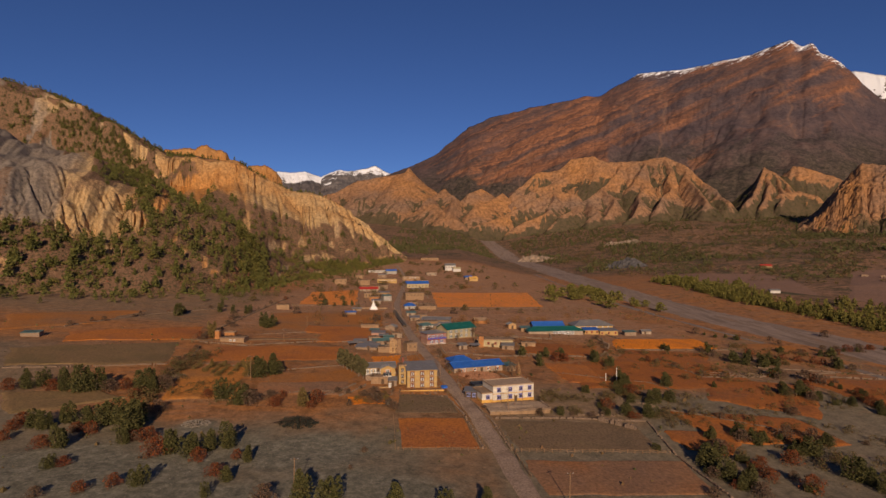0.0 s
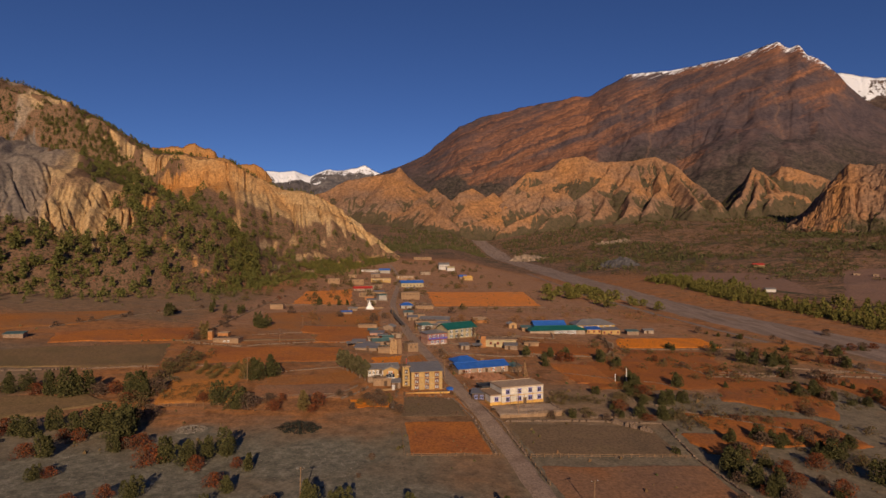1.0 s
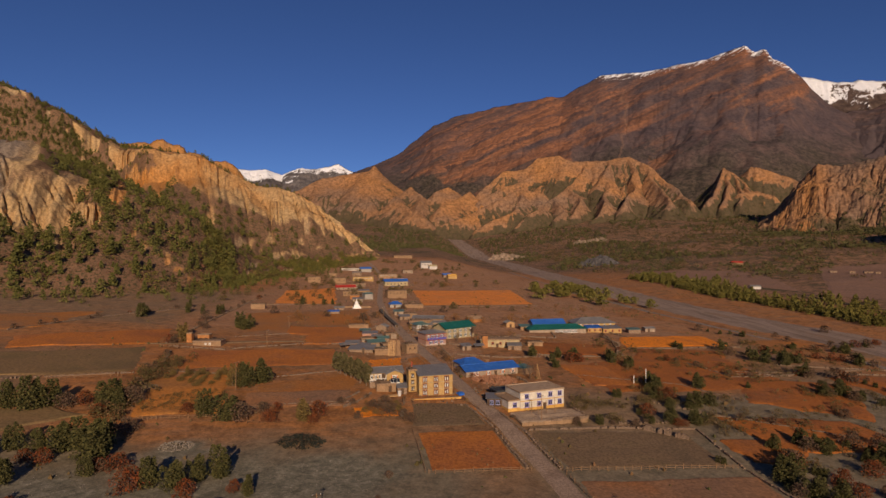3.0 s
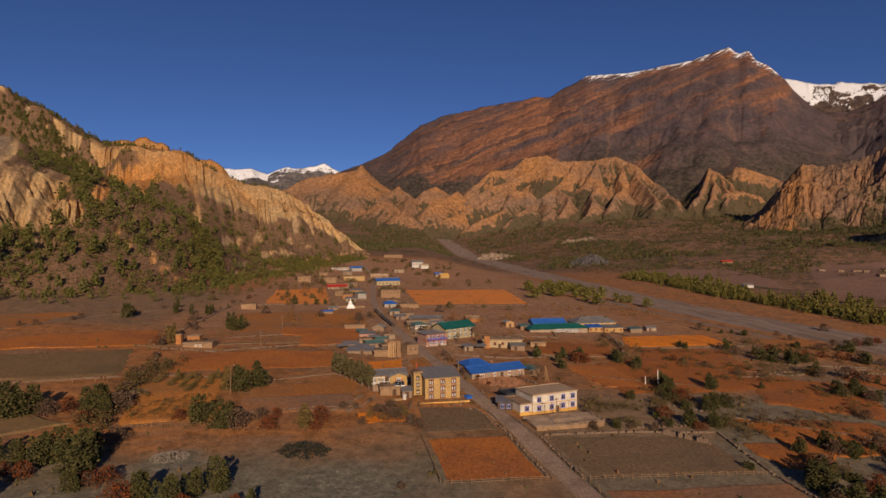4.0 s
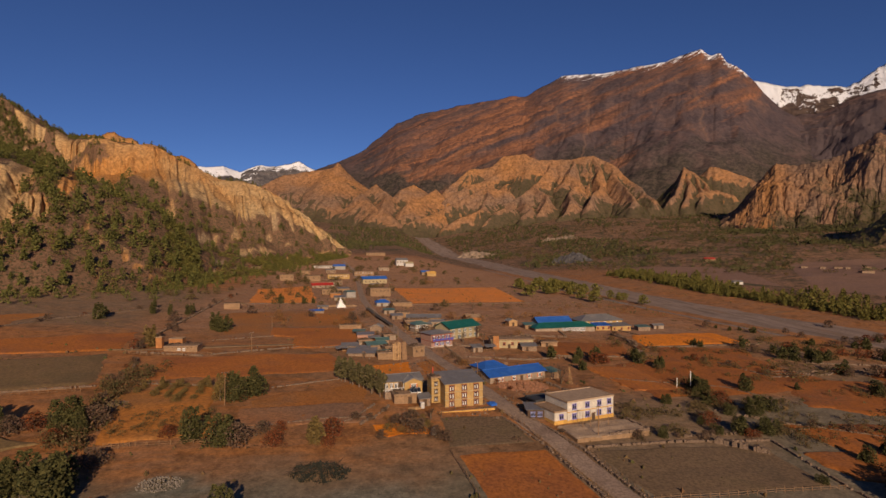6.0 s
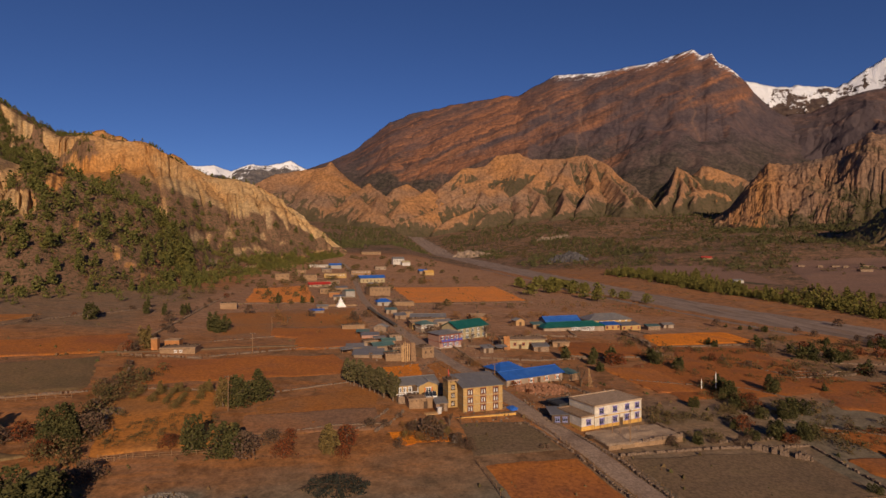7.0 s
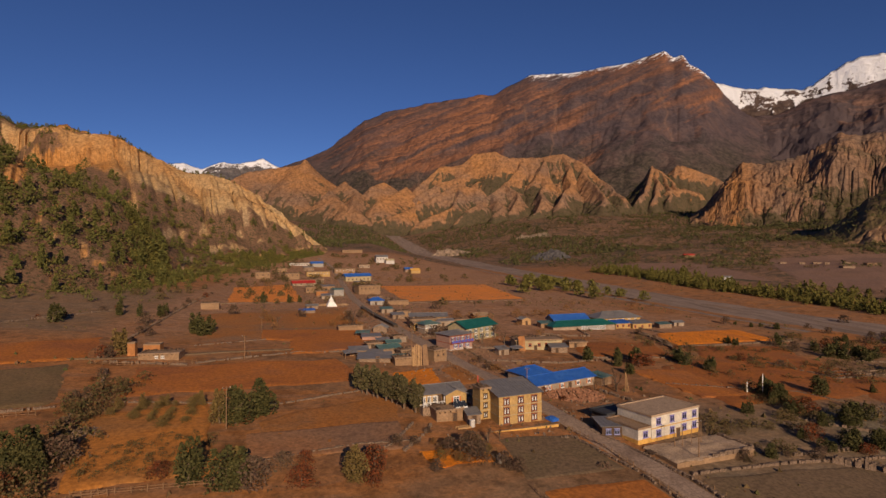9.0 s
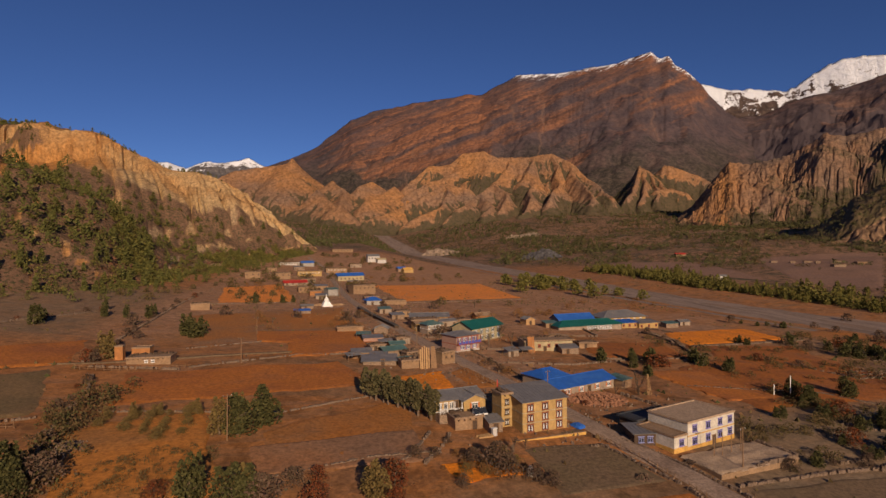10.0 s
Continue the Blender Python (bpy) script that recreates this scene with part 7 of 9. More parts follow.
for _ in range(150):
    a, b = trng.random(), 0.45 + 0.52 * trng.random()
    x = (-98 * (1 - a) - 75 * a) * (1 - b) + (-91 * (1 - a) - 70 * a) * b
    y = (207 * (1 - a) + 221 * a) * (1 - b) + (184 * (1 - a) + 186 * a) * b
    TUFTS.append((x, y, 0.6 + 1.1 * trng.random() ** 1.5))
# the tangled dry thorn mound before the lodge
for _ in range(28):
    a, r = trng.random() * 6.283, math.sqrt(trng.random())
    kind = ("rust_bush", "rust_bush", "rust_bush", "willow_shrub", "dark_bush")[int(trng.integers(5))]
    tree(kind, -25.0 + 8.5 * r * math.cos(a), 191.0 + 5.0 * r * math.sin(a), 0.7 + 1.2 * trng.random(), group="thorn mound")
# thorn bushes along the old lane and the field walls
LANES = [[(-121, 450), (-123, 380), (-117, 302), (-117, 271), (-110, 248), (-105, 219), (-99, 192), (-90, 167), (-84, 150)],
         [(-187, 275), (-173, 316), (-143, 369)], [(89, 318), (80, 272)], [(103, 258), (111, 236), (138, 241), (170, 232)], [(-36, 193), (-30, 199), (-28, 205)], [(80, 190), (110, 176), (140, 166)],
         [(20, 181), (40, 182), (60, 184), (80, 186)], [(-46, 189), (-38, 194), (-32, 203)], [(-1, 262), (4, 232), (9, 208)]]
for lane in LANES:
    P, s = along(lane, max(6, int(sum(math.dist(a, b) for a, b in zip(lane, lane[1:])) / 5)))
    for p in P:
        if trng.random() < 0.5:
            tree("red_shrub" if trng.random() < 0.16 else "dark_bush", p[0] + trng.normal() * 1.2, p[1] + trng.normal() * 1.2, 1.2 + 1.8 * trng.random(), group="lane bushes")


# rows of juniper and thorn on the banks between the lower fields
BANKS = [[(158, 347), (173, 331)], [(151, 282), (161, 281), (169, 279)], [(141, 243), (154, 241), (162, 228)], [(162, 224), (155, 196)], [(174, 271), (188, 270)], [(214, 312), (254, 322)],
         [(72, 156), (80, 155), (85, 143), (90, 139)], [(67, 146), (72, 139), (74, 134)], [(139, 205), (161, 204)], [(86, 172), (101, 162), (109, 164)], [(176, 300), (196, 292)], [(120, 150), (112, 138)], [(64, 208), (69, 204), (73, 196)], [(52, 191), (57, 186), (64, 186)], [(92, 172), (108, 170), (118, 168)]]
for line in BANKS:
    P, s = along(line, max(4, int(sum(math.dist(a, b) for a, b in zip(line, line[1:])) / 3.2)))
    for p in P:
        kind = ("juniper", "juniper", "dark_bush", "red_shrub", "juniper")[int(trng.integers(5))]
        tree(kind, p[0] + trng.normal() * 2.0, p[1] + trng.normal() * 2.0, (2.2 if kind == "red_shrub" else 2.6) + 2.6 * trng.random(), group="bank bushes")


def open_bench(x, y):
    """1 on the open fields of the far bench, 0 elsewhere."""
    a = (x - 590) * 0.67 - (y - 662) * 0.74
    b = (x - 590) * 0.74 + (y - 662) * 0.67
    return (abs(a) < 95 and abs(b) < 235) or (abs(x - 385 - 0.25 * (y - 720)) < 60 and 570 < y < 850)


def stuff(name, centres, sizes, rng, material, label, squash=0.75, jag=0.45, leafy=False):
    v, f = leaf_cards(np.asarray(centres), np.asarray(sizes), rng) if leafy else clumps(np.asarray(centres), np.asarray(sizes), rng, squash, jag, simple=True)
    ob = mesh_object(name, v, f, material, smooth=False)
    return tagged(ob, label, name.replace("_", " "), kind="stuff")


def tree_stuff(name, spots, heights, shape, n, size, rng, material, label):
    cs, ss = [], []
    for (x, y, z), h in zip(spots, heights):
        pts = crown_points(shape, n, rng)
        pts[:, :2] *= 1.1 + 0.4 * rng.random()
        cs.append(pts * h + (x, y, z - 0.1))
        ss.append(size * h * (0.55 + 0.7 * rng.random(n)))
    return stuff(name, np.concatenate(cs), np.concatenate(ss), rng, material, label, leafy=True)


# hillside pines: thick at the foot, thin under the cliffs
hp, hb = hill_pts[1:181], hill_bare[1:181]
hn = np.cross(np.gradient(hp, axis=1), np.gradient(hp, axis=0))
hn /= np.linalg.norm(hn, axis=2)[..., None] + 1e-9
near_trees, far_spots, far_h = [], [], []
tries = 0
taken = set()
while len(near_trees) + len(far_spots) < 1250 and tries < 120000:
    tries += 1
    r, c = int(trng.integers(2, 178)), int(trng.integers(126, 624))
    v, u = float(hill_v(np.interp(r / 179, HILL_ROWS[0], HILL_ROWS[1]), c / 639)), c / 639
    x, y, z = hp[r, c]
    dens = np.interp(v, (0, 0.04, 0.35, 0.5, 0.62, 0.85, 0.95, 1.0), (0.35, 0.55, 0.8, 0.75, 0.6, 0.35, 0.5, 0.5)) * np.interp(u, (0.2, 0.5, 0.56, 0.66, 0.72, 0.8, 0.9, 1.0), (0.9, 0.9, 1.3, 1.2, 0.9, 0.4, 0.15, 0.05))
    if 0.37 < u < 0.66 and 0.3 < v < 0.72:
        dens *= 1.8
    dens *= 0.25 + 1.3 * float(vnoise(x / 30, y / 30, 77)) ** 2
    if u < 0.58 and v < 0.42:
        dens *= 1.7
    gap = (9.0 if v < 0.3 else 8.5) if u < 0.5 else (11.5 if v < 0.35 else 8.5)
    cell = (int(x // gap), int(y // gap), u < 0.5)
    if hb[r, c] > 0.35 or trng.random() > dens or cell in taken:
        continue
    taken.add(cell)
    h = (4.6 + 7.0 * trng.random() ** 1.2) * (1.0 if v < 0.65 else 0.7) * (0.82 if v < 0.25 and u > 0.5 else 1.0)
    if v < 0.3 and len(near_trees) < 110 and y < 560:
        near_trees.append((x, y, z, h))
    else:
        far_spots.append((x, y, z))
        far_h.append(h)
for _ in range(150):
    u = 0.24 + 0.66 * trng.random()
    r, c = int(trng.integers(174, 179)), int(u * 639)
    far_spots.append(tuple(hp[r, c]))
    far_h.append(3.0 + 4.0 * trng.random())
# the wooded cut between the grey buttress and the orange band
GROVE_U, GROVE_TOP, GROVE_LOW = (0.35, 0.385, 0.43, 0.46, 0.49, 0.52, 0.56, 0.58), (0.72, 0.77, 0.80, 0.77, 0.73, 0.69, 0.60, 0.54), (0.66, 0.66, 0.61, 0.60, 0.59, 0.575, 0.54, 0.52)
for _ in range(1000):
    u = 0.35 + 0.225 * trng.random()
    v = float(np.interp(u, GROVE_U, GROVE_LOW) + (np.interp(u, GROVE_U, GROVE_TOP) - np.interp(u, GROVE_U, GROVE_LOW)) * trng.random())
    x, y, z = hp[int(np.interp(np.interp(v, HILL_V[1], HILL_V[0]), HILL_ROWS[1], HILL_ROWS[0]) * 179), int(u * 639)]
    cell = (int(x // 4.5), int(y // 4.5), 1)
    if cell in taken or vnoise(x / 20, y / 20, 79) < 0.25:
        continue
    taken.add(cell)
    far_spots.append((x, y, z))
    far_h.append(5.0 + 6.0 * trng.random())
for _ in range(130):
    c = int(trng.integers(150, 560))
    out = hp[0, c] - hp[30, c]
    out = out[:2] / np.linalg.norm(out[:2])
    p = hp[2, c][:2] + out * (2 + 42 * trng.random() ** 1.7)
    far_spots.append((p[0], p[1], float(ground_z(p[0], p[1]))))
    far_h.append(2.0 + 5.0 * trng.random())
for _ in range(420):
    u, v = 0.22 + 0.24 * trng.random(), 0.72 + 0.27 * trng.random()
    if vnoise(u * 40, v * 14, 93) < 0.55:
        continue
    r = int(np.interp(np.interp(v, HILL_V[1], HILL_V[0]), HILL_ROWS[1], HILL_ROWS[0]) * 178)
    far_spots.append(tuple(hp[r, int(u * 639)]))
    far_h.append(4.0 + 5.0 * trng.random())
# shrubs that climb the foot of the bare cliff towards its far end
for _ in range(520):
    u = 0.70 + 0.28 * trng.random()
    v = 0.03 + 0.5 * trng.random() ** 1.6
    r, c = int(np.interp(np.interp(v, HILL_V[1], HILL_V[0]), HILL_ROWS[1], HILL_ROWS[0]) * 178), int(u * 639)
    x, y, z = hp[r, c]
    if vnoise(x / 22, y / 22, 83) < 0.42 + 0.3 * v:
        continue
    far_spots.append((x, y, z))
    far_h.append(3.0 + 4.5 * trng.random())
for x, y, z, h in near_trees:
    tree("pine", float(x), float(y), float(h), z=float(z), group="hillside pines")
tree_stuff("pine_wood", far_spots, far_h, "pine", 130, 0.08, trng, M["pine"], "scattered green pines over the upper hillside")
# low brown scrub between the pines
sc = []
for _ in range(5200):
    r, c = int(trng.integers(0, 130)), int(trng.integers(126, 624))
    if hb[r, c] < 0.4:
        sc.append(hp[r, c] + (0, 0, 0.2))
stuff("hill_scrub", sc, 0.4 + 1.0 * trng.random(len(sc)), trng, M["heath_scrub"], "low red-brown scrub on the hillside", leafy=True)

srng = np.random.default_rng(771)
spots, hs = [], []
while len(spots) < 3300:
    far_end = len(spots) > 1500
    r, c = int(srng.integers(0, 120)), int(srng.integers(445 if far_end else 180, 628))
    u, v = c / 639, float(hill_v(np.interp(r / 179, HILL_ROWS[0], HILL_ROWS[1]), c / 639))
    x, y, z = hp[r, c]
    if hb[r, c] > 0.35 or v > np.interp(u, (0.3, 0.7, 0.8, 0.9, 1.0), (0.62, 0.58, 0.52, 0.40, 0.26)) or vnoise(x / 17, y / 17, 88) < (0.25 if far_end else 0.36) + 0.25 * v:
        continue
    spots.append((x, y, z))
    hs.append((2.0 if far_end else 1.3) + 3.0 * srng.random() ** 1.5)
tree_stuff("olive_scrub", spots, hs, "bush", 44, 0.15, srng, M["gold_leaf"], "low olive-green scrub between the hillside pines")
rs = []
for _ in range(2600):
    u, v = 0.66 + 0.31 * trng.random(), 0.10 + 0.48 * trng.random()
    x, y, z = hp[int(np.interp(np.interp(v, HILL_V[1], HILL_V[0]), HILL_ROWS[1], HILL_ROWS[0]) * 178), int(u * 639)]
    if vnoise(x / 16, y / 16, 87) > 0.45 and hb[int(np.interp(np.interp(v, HILL_V[1], HILL_V[0]), HILL_ROWS[1], HILL_ROWS[0]) * 178), int(u * 639)] < 0.5:
        rs.append((x, y, z + 0.3))
stuff("red_scrub", rs, 0.8 + 1.4 * trng.random(len(rs)), trng, M["heath_scrub"], "red-brown thorn scrub at the foot of the cliff", leafy=True)
spots = []
while len(spots) < 520:
    r, c = int(trng.integers(2, 98)), int(trng.integers(2, 258))
    if spur_bare[r, c] < 0.3:
        spots.append(tuple(spur_pts[r, c]))
tree_stuff("spur_scrub", spots, [2.5 + 4.5 * trng.random() for _ in spots], "bush", 22, 0.2, trng, M["far_leaf"], "dark green scrub over the valley-side spur")
# wood along the far bank of the river, and the grove before it
spots, hs = [], []
for i in range(1100):
    y = 215 + 560 * trng.random() ** 1.1
    x = river_x(y) + 48 + 66 * trng.random() ** 1.2 * (0.5 + 0.8 * vnoise(y / 40, 0.5, 5))
    if vnoise(x / 14, y / 20, 15) < 0.4:
        continue
    spots.append((x, y, float(ground_z(x, y))))
    hs.append(3.4 + 7.0 * trng.random() ** 1.6)
wrng = np.random.default_rng(921)
while len(spots) < 1400:
    y = 372 + 410 * wrng.random()
    x = float(np.interp(y, (379, 407, 451, 541, 625, 773), (299, 300, 299, 290, 292, 314))) + 6.5 * wrng.normal()
    if vnoise(y / 16, x / 16, 922) < 0.2:
        continue
    spots.append((x, y, float(ground_z(x, y))))
    hs.append(4.0 + 4.0 * wrng.random())
tree_stuff("river_wood", spots, hs, "cone", 75, 0.10, trng, M["gold_leaf"], "dense yellow-green wood along the river bank")
for i in range(34):
    x, y = 135 + 26 * trng.normal(), 545 + 40 * trng.normal()
    tree("olive_tree", x, y, 6 + 4 * trng.random(), group="river grove")
# scrub over the fields' edges, the near bank and the far bench
spots, sizes = [], []
for _ in range(9000):
    if trng.random() < 0.55:
        x, y = 60 + 200 * trng.random(), 120 + 480 * trng.random()
    else:
        x, y = -240 + 300 * trng.random(), 115 + 480 * trng.random()
    if vnoise(x / 16, y / 16, 31) < 0.62 or abs(x - bed_x(y)) < 46:
        continue
    s = 0.25 + 0.55 * trng.random() ** 2
    spots.append((x, y, float(ground_z(x, y)) + s * 0.4))
    sizes.append(s)
stuff("dry_scrub", spots, sizes, trng, M["scrub"], "low dry scrub tufts along field edges")
spots, hs = [], []
while len(spots) < 5200:
    y = 330 + 1500 * trng.random() ** 0.8
    x = river_x(y) + 60 + (250 + 0.75 * y) * trng.random()
    if vnoise(x / 60, y / 60, 41) * 0.6 + vnoise(x / 20, y / 20, 42) * 0.4 < np.interp(y, (330, 700, 1200), (0.6, 0.5, 0.4)) + 0.22 * open_bench(x, y):
        continue
    spots.append((x, y, float(ground_z(x, y))))
    hs.append(2.0 + 4.4 * trng.random() ** 1.5)
tree_stuff("bench_scrub", spots, hs, "bush", 20, 0.2, trng, M["scrub"], "dark scrub and small trees over the far bench")
spots, hs = [], []
while len(spots) < 2100:
    y = 420 + 900 * trng.random()
    x = river_x(y) + 90 + (200 + 0.7 * y) * trng.random()
    if vnoise(x / 75, y / 45, 46) * 0.7 + vnoise(x / 18, y / 18, 47) * 0.3 < np.interp(y, (420, 700, 1200), (0.62, 0.50, 0.42)) + 0.25 * open_bench(x, y):
        continue
    spots.append((x, y, float(ground_z(x, y))))
    hs.append(2.6 + 4.6 * trng.random() ** 1.4)
tree_stuff("bench_wood", spots, hs, "bush", 26, 0.19, trng, M["far_leaf"], "open green juniper wood over the far bench")
spots, hs = [], []
while len(spots) < 6000:
    y = 1000 + 1150 * trng.random()
    x = -150 + (600 + 0.62 * y) * trng.random()
    if vnoise(x / 120, y / 120, 51) < 0.38 or abs(x - bed_x(y)) < 44 or (x < bed_x(y) and y < 1050):
        continue
    spots.append((x, y, float(ground_z(x, y))))
    hs.append(4 + 5 * trng.random())
tree_stuff("far_forest", spots, hs, "cone", 14, 0.24, trng, M["far_leaf"], "far dark green forest at the mountain foot")
brng = np.random.default_rng(931)
slope = cliff_pts[4:110, 4:330][cliff_bare[4:110, 4:330] < 0.4]
spots = [tuple(p) for pts, n in ((slope, 1500), (green_badland, 1500), (green_cone, 700), (green_knolls, 400), (green_knob, 500)) for p in pts[brng.integers(0, len(pts), n)]]
tree_stuff("slope_scrub", spots, [2.5 + 4.0 * brng.random() for _ in spots], "bush", 12, 0.26, brng, M["far_leaf"], "dark green scrub over the slopes below the cliffs")
# leafless trees and thorn between the houses, and litter in the yards
for i in range(46):
    k = trng.random()
    y = 262 + 330 * k ** 1.3
    x = float(np.interp(y, (125, 207, 286, 336, 427, 615), (21, 3.3, -14, -23, -35, -54))) + trng.normal() * 26
    if abs(x - float(np.interp(y, (207, 286, 336, 427, 615), (3.3, -14, -23, -35, -54)))) < 5:
        x += 10
    tree("bare_tree" if trng.random() < 0.6 else "dark_bush", x, y, 2.0 + 3.0 * trng.random(), group="village trees")
THORN = []
for cx, cy, sx, sy, n in ((22, 590, 30, 6, 12), (25, 360, 26, 10, 14), (60, 372, 20, 8, 8), (-20, 600, 25, 12, 10), (6, 252, 8, 6, 5), (45, 300, 14, 10, 7), (-46, 330, 14, 22, 8), (-92, 500, 24, 30, 8), (-75, 345, 12, 20, 5), (110, 420, 40, 30, 10)):
    for _ in range(n):
        THORN.append((cx + sx * trng.normal() * 0.6, cy + sy * trng.normal() * 0.6, 1.6 + 2.4 * trng.random()))
tree_stuff("thorn_scrub", [(x, y, float(ground_z(x, y))) for x, y, h in THORN], [h for x, y, h in THORN], "bush", 260, 0.062, trng, M["rust_leaf"], "rust-brown thorn scrub between houses and fields")
spots, hs = [], []
for _ in range(420):
    y = 400 + 420 * trng.random()
    x = float(np.interp(y, (336, 427, 615, 780), (-23, -35, -54, -72))) + trng.normal() * 62
    if vnoise(x / 22, y / 22, 45) < 0.42 or (-12 < x < 90 and 425 < y < 570) or abs(x - float(np.interp(y, (336, 427, 615, 780), (-23, -35, -54, -72)))) < 5:
        continue
    spots.append((x, y, float(ground_z(x, y))))
    hs.append(1.8 + 3.2 * trng.random())
tree_stuff("village_scrub", spots, hs, "bush", 120, 0.12, trng, M["village_leaf"], "olive and brown bushes among the far houses")
# dark scrub over the uneven ground east of the houses, and along the terrace edge to the west
spots, hs = [], []
while len(spots) < 620:
    x, y = 58 + 130 * trng.random(), 150 + 160 * trng.random()
    if x > bed_x(y) - 44 or (y < 190 and x < 72) or x < 62 + 0.12 * (y - 203) or vnoise(x / 17, y / 9, 85) < 0.5 or (84 < x < 156 and 286 < y < 330):
        continue
    spots.append((x, y, float(ground_z(x, y))))
    hs.append(0.8 + 2.0 * trng.random() ** 1.8)
for _ in range(70):
    y = 176 + 70 * trng.random()
    x = float(np.interp(y, (176, 195, 220, 246), (-98, -99, -103, -100))) + 2.6 * trng.normal()
    spots.append((x, y, float(ground_z(x, y))))
    hs.append(1.2 + 2.6 * trng.random() ** 1.4)
grng = np.random.default_rng(915)
garden, gh = [], []
while len(garden) < 150:
    x, y = 34 + 44 * grng.random(), 184 + 36 * grng.random()
    if y > 200 + 0.5 * (x - 30) or vnoise(x / 9, y / 6, 916) < 0.42:
        continue
    garden.append((x, y, float(ground_z(x, y))))
    gh.append(0.7 + 1.9 * grng.random() ** 1.5)
tree_stuff("garden_scrub", garden, gh, "bush", 150, 0.08, grng, M["village_leaf"], "olive and yellow-brown bushes behind the white guest house")
tree_stuff("field_scrub", spots, hs, "bush", 130, 0.085, trng, M["scrub"], "dark brown and olive scrub along the field edges")
tree_stuff("dry_tufts", [(x, y, float(ground_z(x, y))) for x, y, h in TUFTS], [h for x, y, h in TUFTS], "bush", 110, 0.075, trng, M["village_leaf"], "dry yellow-brown tufts over the orange plot")
spots, sizes = [], []
for _ in range(4200):
    y = 196 + 480 * trng.random() ** 1.2
    x = float(np.interp(y, (125, 207, 286, 336, 427, 615), (21, 3.3, -14, -23, -35, -54))) + trng.normal() * (14 + 0.05 * (y - 190))
    s = 0.15 + 0.35 * trng.random() ** 2
    spots.append((x, y, float(ground_z(x, y)) + s * 0.3))
    sizes.append(s)
M["litter"] = island_mat("yard_litter", [(0.10, 0.07, 0.05), (0.20, 0.14, 0.095), (0.06, 0.05, 0.045), (0.17, 0.11, 0.07), (0.26, 0.20, 0.15)])
stuff("yard_litter", spots, sizes, trng, M["litter"], "stones, wood and rubble littered round the houses")

# ---- walls, fences, poles and small things ----
def ground_at(x, y):
    return float(ground_z(x, y))


def stone_line(label, line, height, thick, seed, material="field_stone", name="stone_wall", category="wall", scale=0.66):
    """A dry wall of rough blocks of uneven height along a line."""
    r = np.random.default_rng(seed)
    length = sum(math.dist(a, b) for a, b in zip(line, line[1:]))
    P, s = along(line, max(4, int(length / 0.55)))
    g = Geo()
    for a, b in zip(P[:-1], P[1:]):
        m = (a + b) / 2 + r.normal(size=2) * 0.05
        d = b - a
        n = np.array([-d[1], d[0]]) / (np.linalg.norm(d) + 1e-9)
        h, w = height * scale * (0.7 + 0.45 * r.random()), thick * (0.7 + 0.5 * r.random())
        if name == "stone_wall" and r.random() < 0.16:
            continue
        z = ground_at(*m)
        k = 0.56
        base = [m - d * k - n * w / 2, m + d * k - n * w / 2, m + d * k + n * w / 2, m - d * k + n * w / 2]
        top = [m + (p - m) * (0.7 + 0.25 * r.random()) for p in base]
        g.add([(p[0], p[1], z - 0.5) for p in base] + [(p[0], p[1], z + h * (0.85 + 0.3 * r.random())) for p in top],
              [(3, 2, 1, 0), (4, 5, 6, 7), (0, 1, 5, 4), (1, 2, 6, 5), (2, 3, 7, 6), (3, 0, 4, 7)])
    ob = new(name, g.mesh(name, M[material]))
    return tagged(ob, label, category, "field walls")


WALLS = [
    ("low dark stone wall between track and fallow field", [(15.4, 176.5), (17.2, 165), (19.0, 154.5)], 0.9, 0.7),
    ("low dark stone wall between track and rust-red field", [(6.9, 178.5), (9.3, 166), (11.3, 154.5)], 0.8, 0.7),
    ("low dry-stone wall beside the track", [(5.2, 199.7), (10.4, 190.5), (13.2, 181), (15.6, 176)], 0.9, 0.6),
    ("low dry-stone wall along the track edge", [(0.8, 197), (4.6, 186), (6.9, 179.5)], 0.8, 0.6),
    ("crumbling stone wall of the old lane", [(-111, 256), (-106, 238), (-105, 222), (-102, 207), (-98, 192)], 1.1, 0.8),
    ("crumbling stone wall of the old lane", [(-118, 268), (-119, 280), (-119, 304), (-121, 375), (-121, 440)], 1.1, 0.8),
    ("long field wall of grey stones", [(-187, 275), (-173, 316), (-143, 369)], 1.0, 0.7),
    ("pale field wall of piled stones", [(-160, 202), (-135, 211), (-109, 222.6)], 0.8, 0.7),
    ("stone yard wall before the farmstead", [(-115, 264.7), (-103, 263), (-91, 260.6)], 1.0, 0.6),
    ("dark stone wall at the orange plot", [(90, 318), (85.5, 296), (79, 268)], 1.2, 0.8),
    ("stone wall between orange fields", [(103, 258), (110, 236), (138, 241)], 1.0, 0.7),
]
